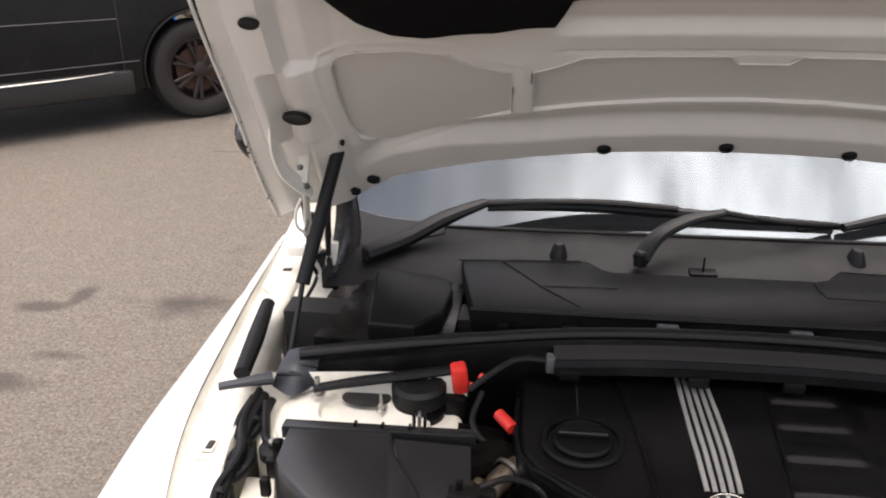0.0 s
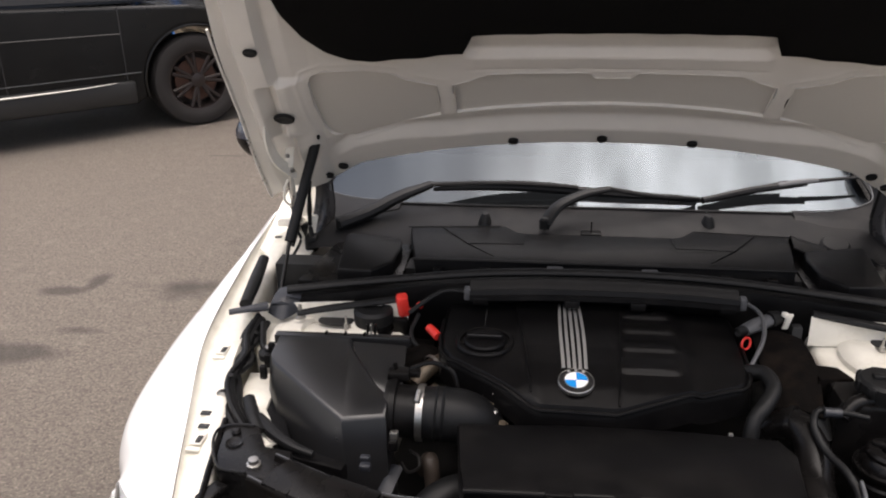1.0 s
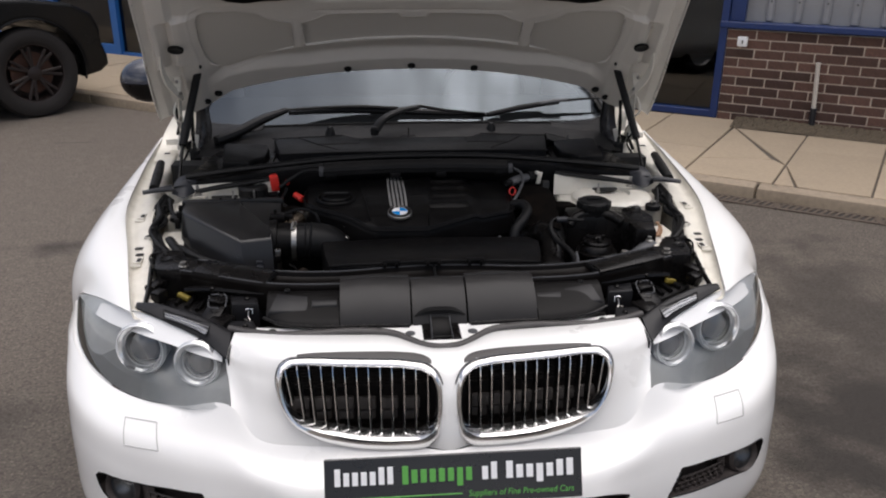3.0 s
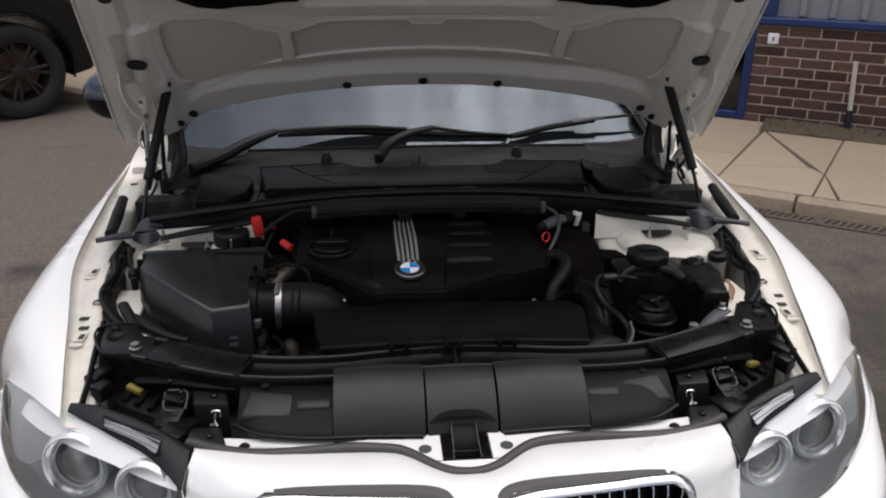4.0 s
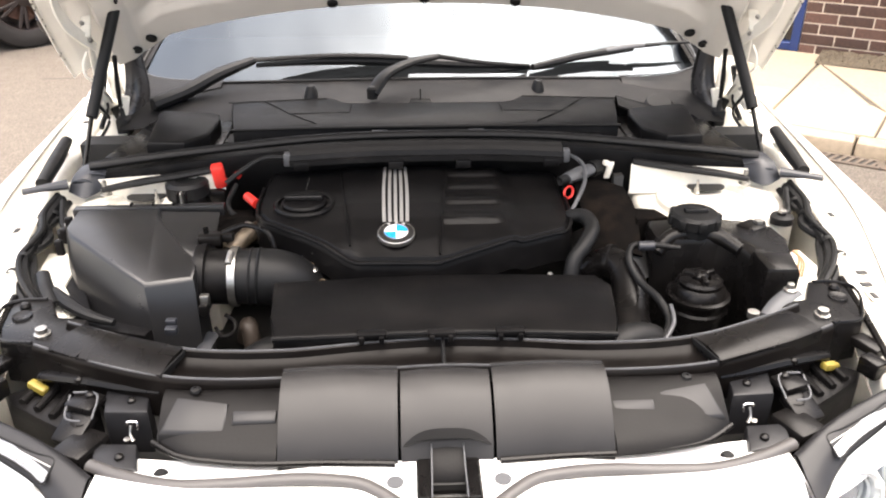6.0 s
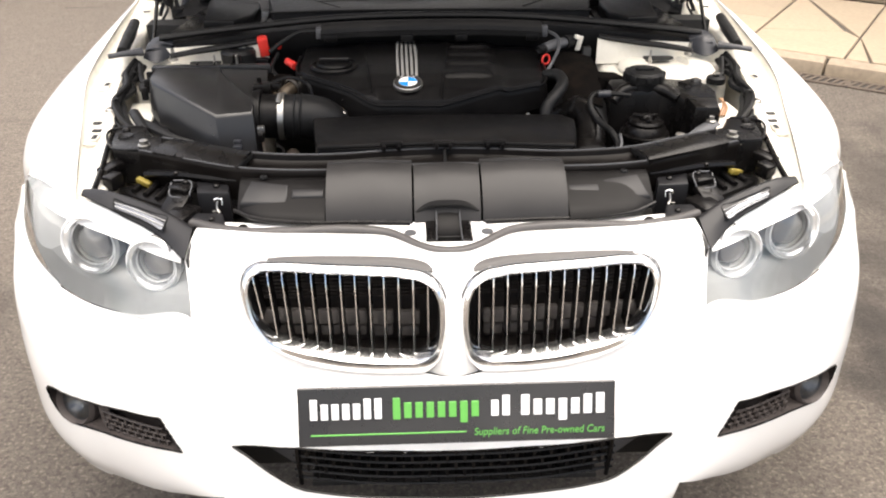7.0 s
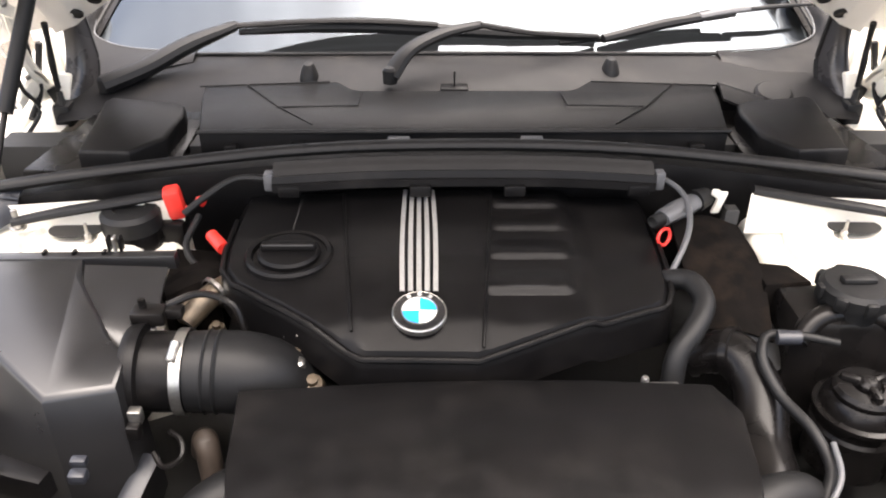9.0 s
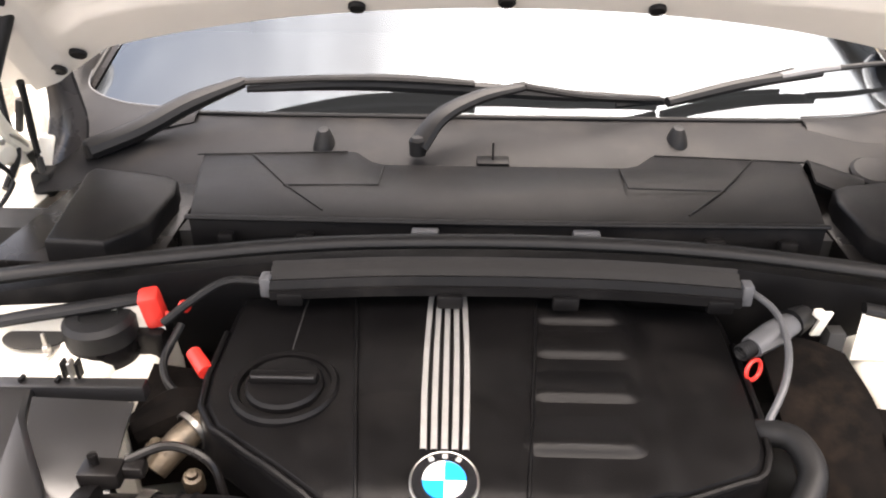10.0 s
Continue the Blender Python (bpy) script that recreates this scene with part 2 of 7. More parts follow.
YELLOW = material("yellow_plastic", (0.19, 0.145, 0.022), 0.55, grain=0.1)
BLUE_E = material("blue_enamel", (0.0, 0.23, 0.62), 0.2, coat=0.8)
WHITE_E = material("white_enamel", (0.85, 0.86, 0.86), 0.2, coat=0.8)
BLACK_E = material("black_enamel", (0.01, 0.01, 0.011), 0.15, coat=0.8)
PLATE_M = material("plate_black", (0.016, 0.016, 0.018), 0.3, coat=0.4, grain=0.1, grain_scale=60)
WHITE_P = material("plate_white", (0.82, 0.83, 0.84), 0.4)
GREEN_P = material("plate_green", (0.10, 0.36, 0.07), 0.4)
LAMP_IN = material("lamp_grey", (0.80, 0.81, 0.80), 0.35, grain=0.05, grain_scale=60)
PROJ = material("projector_glass", (0.20, 0.195, 0.19), 0.06, coat=1.0)
RINGM = material("ring_clear", (0.80, 0.81, 0.81), 0.10, coat=1.0, metal=0.5)
LAMP_FL = material("lamp_floor", (0.50, 0.51, 0.505), 0.4, grain=0.06, grain_scale=40)
LAMP_DK = material("lamp_dark", (0.03, 0.03, 0.032), 0.25)
BROW = material("lamp_brow", (0.78, 0.79, 0.79), 0.25, coat=0.5)
LENS = clear_glass("lamp_lens", (0.93, 0.94, 0.94), 1.5, 0.02)
BULB = clear_glass("projector_lens", (0.75, 0.78, 0.8), 1.7, 0.0)
# the windscreen's reflection is tinted: sky blue put into its colour
SCREEN = clear_glass("windscreen_glass", (0.35, 0.38, 0.40), 1.75, 0.05, (0.80, 0.91, 1.0))
PANE = clear_glass("shop_glass", (0.25, 0.28, 0.30), 1.6, 0.0)
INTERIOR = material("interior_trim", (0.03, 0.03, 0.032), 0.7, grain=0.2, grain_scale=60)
SUVM = material("suv_paint", (0.0045, 0.0047, 0.005), 0.24, spec=0.27, grain=0.08, grain_scale=4, dirt=0.2, dirt_colour=(0.022, 0.020, 0.018), dirt_scale=3)
SUVTRIM = material("suv_trim", (0.012, 0.012, 0.012), 0.5, grain=0.1, grain_scale=30)
TYRE = material("tyre", (0.011, 0.0090, 0.0085), 0.8, grain=0.3, grain_scale=25, bump=0.3, bump_scale=120)
RIM = material("rim_dark", (0.024, 0.018, 0.017), 0.42, metal=0.3, grain=0.2, grain_scale=30)
BRICK = material("brick", (0.092, 0.048, 0.036), 0.85, grain=0.3, grain_scale=45, bump=0.5, bump_scale=150, spread=0.45, dirt=0.3, dirt_colour=(0.06, 0.045, 0.04), dirt_scale=12)
MORTAR = material("mortar", (0.60, 0.51, 0.42), 0.95, grain=0.15, grain_scale=60, bump=0.4)
SLAB = material("concrete_slab", (0.37, 0.298, 0.213), 0.9, grain=0.10, grain_scale=35, bump=0.4, bump_scale=200, spread=0.06, dirt=0.3, dirt_colour=(0.24, 0.20, 0.16), dirt_scale=4)
JOINT = material("slab_joint", (0.10, 0.085, 0.07), 0.95, grain=0.3, grain_scale=60)
KERBM = material("kerb_concrete", (0.30, 0.243, 0.178), 0.9, grain=0.15, grain_scale=30, bump=0.5, bump_scale=120, dirt=0.45, dirt_colour=(0.14, 0.11, 0.085), dirt_scale=6, spread=0.08)
DRAINM = material("drain_iron", (0.12, 0.095, 0.075), 0.7, metal=0.3, grain=0.3, grain_scale=50)
BLUEM = material("blue_frame", (0.012, 0.10, 0.33), 0.4, grain=0.08, grain_scale=20)
NAVY = material("navy_frame", (0.008, 0.028, 0.12), 0.4, grain=0.08, grain_scale=20)
CLAD = material("grey_cladding", (0.25, 0.255, 0.265), 0.5, grain=0.05, grain_scale=12, dirt=0.2, dirt_colour=(0.22, 0.22, 0.21), dirt_scale=3)
PIPEM = material("pipe_plastic", (0.55, 0.51, 0.45), 0.5, grain=0.06, grain_scale=30)
MOSS = material("weed_soil", (0.100, 0.078, 0.052), 0.95, grain=0.5, grain_scale=70, dirt=0.6, dirt_colour=(0.045, 0.040, 0.022), dirt_scale=25, bump=0.5, bump_scale=120)
FIBRE = material("copper_wire", (0.30, 0.15, 0.07), 0.5)
MIRRORCAP = material("mirror_cap", (0.03, 0.035, 0.05), 0.25, coat=0.4)


def asphalt():
    m = bpy.data.materials.new("asphalt")
    m.use_nodes = True
    n, l = m.node_tree.nodes, m.node_tree.links
    b = n["Principled BSDF"]
    b.inputs["Roughness"].default_value = 0.85
    tc = n.new("ShaderNodeTexCoord")

    def tex(scale, detail, rough=0.6):
        t = n.new("ShaderNodeTexNoise")
        t.inputs["Scale"].default_value, t.inputs["Detail"].default_value, t.inputs["Roughness"].default_value = scale, detail, rough
        l.new(tc.outputs["Object"], t.inputs["Vector"])
        return t.outputs["Fac"]

    def ramp(src, lo, hi, a, c):
        r = n.new("ShaderNodeMapRange")
        for k, v in (("From Min", lo), ("From Max", hi), ("To Min", a), ("To Max", c)):
            r.inputs[k].default_value = v
        l.new(src, r.inputs["Value"])
        return r.outputs["Result"]

    def mixc(fac, a, c):
        x = n.new("ShaderNodeMix")
        x.data_type = "RGBA"
        l.new(fac, x.inputs["Factor"])
        for s, v in (("A", a), ("B", c)):
            if isinstance(v, tuple):
                x.inputs[s].default_value = (*v, 1)
            else:
                l.new(v, x.inputs[s])
        return x.outputs["Result"]

    c = mixc(ramp(tex(110, 6, 0.75), 0.35, 0.65, 0, 1), (0.105, 0.088, 0.072), (0.212, 0.180, 0.149))
    c = mixc(ramp(tex(0.7, 6), 0.4, 0.7, 0, 0.45), c, (0.130, 0.112, 0.094))
    c = mixc(ramp(tex(420, 2), 0.68, 0.74, 0, 0.7), c, (0.374, 0.332, 0.285))
    c = mixc(ramp(tex(2.3, 8, 0.7), 0.60, 0.72, 0, 0.5), c, (0.068, 0.059, 0.048))
    c = mixc(ramp(tex(38, 4, 0.7), 0.40, 0.62, 0, 0.55), c, (0.094, 0.079, 0.066))
    c = mixc(ramp(tex(9, 5, 0.65), 0.52, 0.70, 0, 0.4), c, (0.219, 0.191, 0.162))
    c = mixc(ramp(tex(14, 6, 0.75), 0.54, 0.66, 0, 0.45), c, (0.073, 0.060, 0.050))
    c = mixc(ramp(tex(62, 3, 0.6), 0.50, 0.62, 0, 0.70), c, (0.070, 0.058, 0.047))
    c = mixc(ramp(tex(85, 3, 0.6), 0.56, 0.66, 0, 0.70), c, (0.290, 0.251, 0.209))
    wob = n.new("ShaderNodeTexNoise")
    wob.inputs["Scale"].default_value, wob.inputs["Detail"].default_value = 3.0, 6
    l.new(tc.outputs["Object"], wob.inputs["Vector"])
    # oil stains and other dark patches, each at its own place
    for x, y, rx, ry, k in DARK_PATCHES:
        mp = n.new("ShaderNodeMapping")
        mp.inputs["Location"].default_value = (-x / rx, -y / ry, 0)
        mp.inputs["Scale"].default_value = (1 / rx, 1 / ry, 1)
        l.new(tc.outputs["Object"], mp.inputs["Vector"])
        add = n.new("ShaderNodeMix")
        add.data_type = "VECTOR"
        ln = n.new("ShaderNodeVectorMath")
        ln.operation = "LENGTH"
        l.new(mp.outputs["Vector"], ln.inputs[0])
        sm = n.new("ShaderNodeMath")
        sm.operation = "MULTIPLY_ADD"
        sm.inputs[1].default_value, sm.inputs[2].default_value = 2.4, -1.2
        l.new(wob.outputs["Fac"], sm.inputs[0])
        tot = n.new("ShaderNodeMath")
        l.new(ln.outputs["Value"], tot.inputs[0])
        l.new(sm.outputs[0], tot.inputs[1])
        c = mixc(ramp(tot.outputs[0], 1.0, 0.4, 0, k), c, (0.032, 0.027, 0.023))
    l.new(c, b.inputs["Base Color"])
    bp = n.new("ShaderNodeBump")
    bp.inputs["Strength"].default_value, bp.inputs["Distance"].default_value = 1.0, 0.016
    l.new(tex(75, 6, 0.75), bp.inputs["Height"])
    l.new(bp.outputs["Normal"], b.inputs["Normal"])
    return m


DARK_PATCHES = [(-1.9, 3.1, 0.30, 0.14, 0.75), (-2.35, 2.38, 0.34, 0.12, 0.7), (-2.52, 3.0, 0.16, 0.06, 0.7), (-2.4, 3.12, 0.05, 0.12, 0.7), (-2.62, 5.5, 0.22, 0.04, 0.6),
          (1.65, 1.0, 0.45, 0.50, 0.85), (2.0, 0.6, 0.4, 0.4, 0.6), (2.05, 2.0, 0.75, 0.9, 0.35), (2.1, 1.3, 1.3, 1.6, 0.42), (1.5, 0.1, 0.5, 0.45, 0.4), (-1.7, 0.4, 0.5, 0.35, 0.35), (-1.55, 1.2, 0.25, 0.4, 0.5), (-2.2, 2.6, 0.18, 0.05, 0.6)]
ASPHALT = asphalt()


# ---- building tools ----
def part(name, bm, mat, parent=None, label="", smooth=True):
    """Links a bmesh as one mesh object under a thing or a part."""
    me = bpy.data.meshes.new(name)
    bmesh.ops.remove_doubles(bm, verts=bm.verts, dist=1e-6)
    bmesh.ops.recalc_face_normals(bm, faces=bm.faces)
    for f in bm.faces:
        f.smooth = smooth
    if smooth:
        for e in bm.edges:
            if len(e.link_faces) == 2 and e.calc_face_angle(0) > 0.6:
                e.smooth = False
    bm.to_mesh(me)
    bm.free()
    me.materials.append(mat)
    ob = new(name, me)
    if parent:
        ob.parent = parent
    if label:
        tagged(ob, label)
    return ob


def spline(points, n):
    """n points along a smooth curve through the given ones, evenly by chord."""
    p = np.array(points, float)
    if len(p) == 2:
        return p[0] + (p[1] - p[0]) * np.linspace(0, 1, n)[:, None]
    s = np.r_[0, np.cumsum(np.linalg.norm(np.diff(p, axis=0), axis=1) + 1e-9)]
    tang = np.gradient(p, s, axis=0)
    out = []
    for u in np.linspace(0, s[-1], n):
        i = min(np.searchsorted(s, u, side="right") - 1, len(p) - 2)
        h = s[i + 1] - s[i]
        t = (u - s[i]) / h
        out.append((2 * t**3 - 3 * t**2 + 1) * p[i] + (t**3 - 2 * t**2 + t) * h * tang[i] + (3 * t**2 - 2 * t**3) * p[i + 1] + (t**3 - t**2) * h * tang[i + 1])
    return np.array(out)


def grid(bm, pts):
    """Faces over a grid of points (rows x columns x 3)."""
    vs = [[bm.verts.new(p) for p in row] for row in pts]
    for a, b in zip(vs, vs[1:]):
        for i in range(len(a) - 1):
            bm.faces.new((a[i], a[i + 1], b[i + 1], b[i]))
    return vs


def skin(rows, nu=24, nv=24, thick=0.0, flip=False):
    """A smooth sheet through rows of points, thickened inwards if asked."""
    pts = np.array([spline(r, nu) for r in rows])
    pts = np.array([spline(pts[:, i], nv) for i in range(nu)]).transpose(1, 0, 2)
    if flip:
        pts = pts * (-1, 1, 1)
    bm = bmesh.new()
    grid(bm, pts)
    if thick:
        thicken(bm, -thick if flip else thick)
    return bm


def thicken(bm, d):
    """Gives a sheet a back, d metres behind its normals, and rims."""
    bm.normal_update()
    front = list(bm.faces)
    rim = [e for e in bm.edges if len(e.link_faces) == 1]
    back = {v: bm.verts.new(v.co - v.normal * d) for v in list(bm.verts)}
    for f in front:
        bm.faces.new([back[v] for v in reversed(f.verts)])
    for e in rim:
        a, b = e.verts
        bm.faces.new((a, b, back[b], back[a]))


def box(bm, centre, size, bevel=0.0, turn=None, seg=2):
    """A bevelled block added to bm."""
    b = bmesh.new()
    bmesh.ops.create_cube(b, size=1.0, matrix=Matrix.Diagonal((*size, 1)))
    if bevel:
        bmesh.ops.bevel(b, geom=list(b.edges), offset=bevel, segments=seg, affect="EDGES", profile=0.5)
    merge(bm, b, Matrix.Translation(centre) @ (turn or Matrix()))
    return bm


def merge(bm, b, m=None):
    if m is not None:
        b.transform(m)
    b.verts.ensure_lookup_table()
    vs = [bm.verts.new(v.co) for v in b.verts]
    for f in b.faces:
        try:
            bm.faces.new([vs[v.index] for v in f.verts])
        except ValueError:
            pass
    b.free()


def tube(points, radius, n=24, seg=10, flat=1.0, bm=None, up=(0, 0, 1)):
    """A round (or flattened) rod swept along a smooth curve; radius may be a list along it."""
    bm = bm or bmesh.new()
    p = spline(points, n)
    r = np.interp(np.linspace(0, 1, n), np.linspace(0, 1, len(radius)), radius) if isinstance(radius, (list, tuple)) else np.full(n, radius)
    t = np.gradient(p, axis=0)
    rings = []
    side0 = None
    for i in range(n):
        d = Vector(t[i]).normalized()
        side = d.cross(Vector(up))
        if side.length < 0.1:
            side = side0 or d.cross(Vector((0, 1, 0)))
        side.normalize()
        side0 = side
        top = side.cross(d)
        rings.append([bm.verts.new(Vector(p[i]) + side * (math.cos(a) * r[i]) + top * (math.sin(a) * r[i] * flat)) for a in np.linspace(0, 2 * math.pi, seg, endpoint=False)])
    for a, b in zip(rings, rings[1:]):
        for i in range(seg):
            bm.faces.new((a[i], a[(i + 1) % seg], b[(i + 1) % seg], b[i]))
    bm.faces.new(rings[0][::-1])
    bm.faces.new(rings[-1])
    return bm


def lathe(profile, m=None, seg=32, bm=None):
    """A turned body: profile of (radius, height) about the local z axis, placed by m."""
    bm = bm or bmesh.new()
    m = m or Matrix()
    rings = []
    for r, z in profile:
        if r < 1e-6:
            rings.append([bm.verts.new(m @ Vector((0, 0, z)))])
        else:
            rings.append([bm.verts.new(m @ Vector((r * math.cos(a), r * math.sin(a), z))) for a in np.linspace(0, 2 * math.pi, seg, endpoint=False)])
    for a, b in zip(rings, rings[1:]):
        for i in range(seg):
            j = (i + 1) % seg
            f = [a[i % len(a)], a[j % len(a)], b[j % len(b)], b[i % len(b)]]
            f = list(dict.fromkeys(f))
            if len(f) > 2:
                bm.faces.new(f)
    return bm


def prism(outline, low, high, bevel=0.0, bm=None, m=None, seg=2):
    """A slab over an outline in x and y; low and high: heights, or functions of x and y."""
    b = bmesh.new()
    lo = low if callable(low) else (lambda x, y: low)
    hi = high if callable(high) else (lambda x, y: high)
    bot = [b.verts.new((x, y, lo(x, y))) for x, y in outline]
    top = [b.verts.new((x, y, hi(x, y))) for x, y in outline]
    n = len(outline)
    b.faces.new(bot[::-1])
    cap = b.faces.new(top)
    for i in range(n):
        b.faces.new((bot[i], bot[(i + 1) % n], top[(i + 1) % n], top[i]))
    bmesh.ops.recalc_face_normals(b, faces=b.faces)
    if bevel:
        bmesh.ops.bevel(b, geom=list(cap.edges), offset=bevel, segments=seg, affect="EDGES", profile=0.5)
    bm = bm or bmesh.new()
    merge(bm, b, m)
    return bm


def aim(eye, axis):
    """A pose at eye whose local z points along axis."""
    return Matrix.Translation(eye) @ Vector(axis).to_track_quat("Z", "Y").to_matrix().to_4x4()


def thing(name, label, category, at=(0, 0, 0), **more):
    ob = new(name)
    ob.location = at
    ob.empty_display_size = 0.1
    return tagged(ob, label, category, **more)


# ---- ground, pavement, building ----
bm = bmesh.new()
bmesh.ops.create_grid(bm, x_segments=4, y_segments=4, size=900)
ground = tagged(part("ground", bm, ASPHALT, smooth=False), "worn brown-grey asphalt yard with oil stains", "ground", kind="structure")

YARD = pose(0, 5.22, 0, 0, 0, -33.4)      # x along the frontage, y towards the building
WALL_Y, PAVE_Z = 2.1, 0.085

bm = bmesh.new()
box(bm, (-0.5, 1.19, 0.0), (25, 2.1, 0.14))
pavement = tagged(part("pavement", bm, JOINT, smooth=False), "buff concrete slab pavement along the building", "pavement", kind="structure")
pavement.matrix_world = YARD


def slab(outline):
    bm = prism(outline, 0.05, PAVE_Z + random.uniform(-0.003, 0.003), 0.004, seg=1)
    return part("slab", bm, SLAB, pavement, smooth=False)


g = 0.007
SKEW = 0.045                                   # the joints run a little out of square
FRONT = 0.16


def jx(n, y):
    """The joint between two bays of slabs, at y."""
    return 2.37 + 0.605 * n + SKEW * (y - 0.11)


for n in range(-19, 11):
    back = 2.09 if n < 0 else 1.77
    y0, y1 = ((0.595, 0.845) if n == 0 else (1.16, 1.26) if n == 1 else (0.93, 0.93) if n == -1 else [0.61 + 0.25 * (n * 7 % 3)] * 2)
    a = lambda y: jx(n, y) + g
    b = lambda y: jx(n + 1, y) - g
    if n == 0:
        # a slanting cut crosses these two bays
        slab([(a(FRONT), FRONT), (b(FRONT), FRONT), (b(.69), .69), (b(y1) - .10, y1 - .04), (a(y0), y0)])
        slab([(a(y0), y0 + 2 * g), (b(y1) - .112, y1 - .028), (a(back) + .01, back)])
        slab([(b(.71), .71 + 2 * g), (b(back), back), (a(back) + .03, back)])
    elif n == 1:
        slab([(a(FRONT), FRONT), (a(FRONT) + .13, FRONT), (a(.67), .67)])
        slab([(a(FRONT) + .15, FRONT), (b(FRONT), FRONT), (b(y1), y1), (a(y0), y0), (a(.69), .69)])
        slab([(a(y0), y0 + 2 * g), (b(y1), y1 + 2 * g), (b(back), back), (a(back), back)])
    else:
        slab([(a(FRONT), FRONT), (b(FRONT), FRONT), (b(y1), y1), (a(y0), y0)])
        slab([(a(y0), y0 + 2 * g), (b(y1), y1 + 2 * g), (b(back), back), (a(back), back)])

for i in range(24):
    x0 = -9 + 0.915 * i
    bm = bmesh.new()
    box(bm, (x0 + 0.455, 0.07, -0.01), (0.903, 0.15, 0.20), 0.018)
    k = part("kerb_stone", bm, KERBM, pavement)
    k.location.z = random.uniform(-0.003, 0.003)

# slotted channel at the kerb's foot
drain = thing("drain_channel", "rusty slotted iron drain channel at the foot of the kerb", "drain", kind="structure")
drain.matrix_world = YARD
bm = bmesh.new()
box(bm, (4.5, -0.075, 0.002), (5.4, 0.13, 0.006))
part("channel", bm, SHADE, drain, smooth=False)
for i in range(9):
    bm = bmesh.new()
    x0 = 1.85 + 0.6 * i
    box(bm, (x0 + 0.295, -0.018, 0.006), (0.59, 0.022, 0.012), 0.002, seg=1)
    box(bm, (x0 + 0.295, -0.132, 0.006), (0.59, 0.022, 0.012), 0.002, seg=1)
    for j in range(14):
        box(bm, (x0 + 0.022 + 0.042 * j, -0.075, 0.006), (0.020, 0.10, 0.011), 0.002, turn=pose(0, 0, 0, 0, 0, -18), seg=1)
    box(bm, (x0 + 0.595, -0.075, 0.006), (0.03, 0.10, 0.011), 0.002, seg=1)
    part("grating", bm, DRAINM, drain, smooth=False)

# building shell
SILL = 0.885
bld = thing("building", "brick and grey clad workshop with blue frames", "building")
bld.matrix_world = YARD


def bpart(name, boxes, mat, bevel=0.004, label="", parent=None):
    bm = bmesh.new()
    for lo, hi in boxes:
        c = [(a + b) / 2 for a, b in zip(lo, hi)]
        box(bm, c, [b - a for a, b in zip(lo, hi)], bevel, seg=1)
    return part(name, bm, mat, parent or bld, label, smooth=False)


DOOR_L, DOOR_R = 1.05, 2.18
wall_brick = bpart("wall", [((DOOR_R + 0.067, WALL_Y + 0.012, 0.0), (9.0, WALL_Y + 0.24, SILL - 0.012))], MORTAR, 0, "low brick wall with pale mortar")
bpart("wall", [((-10, WALL_Y + 0.1, 2.6), (9.0, WALL_Y + 0.24, 5.2)), ((DOOR_R + 0.19, WALL_Y + 0.10, SILL + 0.02), (9.0, WALL_Y + 0.24, 2.6)), ((9.0, WALL_Y, 0), (9.2, 9, 5.2)), ((-10.2, WALL_Y, 0), (-10, 9, 5.2)), ((-10.2, 9, 0), (9.2, 9.2, 5.2))], CLAD, 0, "grey clad wall")
bpart("roof", [((-10.4, WALL_Y - 0.12, 5.2), (9.4, 9.3, 5.32))], CLAD)
bpart("floor_slab", [((-10, WALL_Y + 0.05, 0.0), (9, 9, 0.135))], SHADE, 0)
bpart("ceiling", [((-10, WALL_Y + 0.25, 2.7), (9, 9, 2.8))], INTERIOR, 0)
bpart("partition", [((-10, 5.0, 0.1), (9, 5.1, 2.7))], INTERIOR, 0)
# cladding ribs above the sill, each with its fixing screw
for i in range(30):
    x0 = 2.535 + 0.222 * i
    rib = bpart("cladding_rib", [((x0, WALL_Y + 0.062, SILL + 0.058), (x0 + 0.062, WALL_Y + 0.098, 5.15))], CLAD, 0.014)
    if i < 8:
        part("screw", lathe([(.009, 0), (.008, .005), (0, .006)], aim((x0 + .031, WALL_Y + .062, 1.115), (0, -1, 0)), 10), GREYPL, rib)
bpart("sill", [((DOOR_R + 0.0, WALL_Y - 0.035, SILL), (9.0, WALL_Y + 0.12, SILL + 0.055))], NAVY, 0.006, "blue metal sill over the brick")
bpart("corner_panel", [((DOOR_R + 0.067, WALL_Y + 0.02, SILL + 0.057), (2.372, WALL_Y + 0.098, 2.6))], NAVY, 0.004)
door = bpart("door_frame", [((DOOR_R, WALL_Y - 0.01, PAVE_Z), (DOOR_R + 0.064, WALL_Y + 0.16, 2.6)), ((DOOR_L, WALL_Y - 0.01, PAVE_Z), (DOOR_L + 0.07, WALL_Y + 0.16, 2.6)),
                    ((DOOR_L + 0.07, WALL_Y + 0.0, PAVE_Z + 0.003), (DOOR_R, WALL_Y + 0.14, PAVE_Z + 0.06)), ((DOOR_L + 0.07, WALL_Y, 2.2), (DOOR_R, WALL_Y + 0.14, 2.27))], NAVY, 0.004, "navy blue metal door frame")
p = bpart("pane", [((DOOR_L + 0.072, WALL_Y + 0.07, PAVE_Z + 0.062), (DOOR_R - 0.002, WALL_Y + 0.078, 2.198))], PANE, 0, "dark glass pane", door)
p.visible_shadow = False

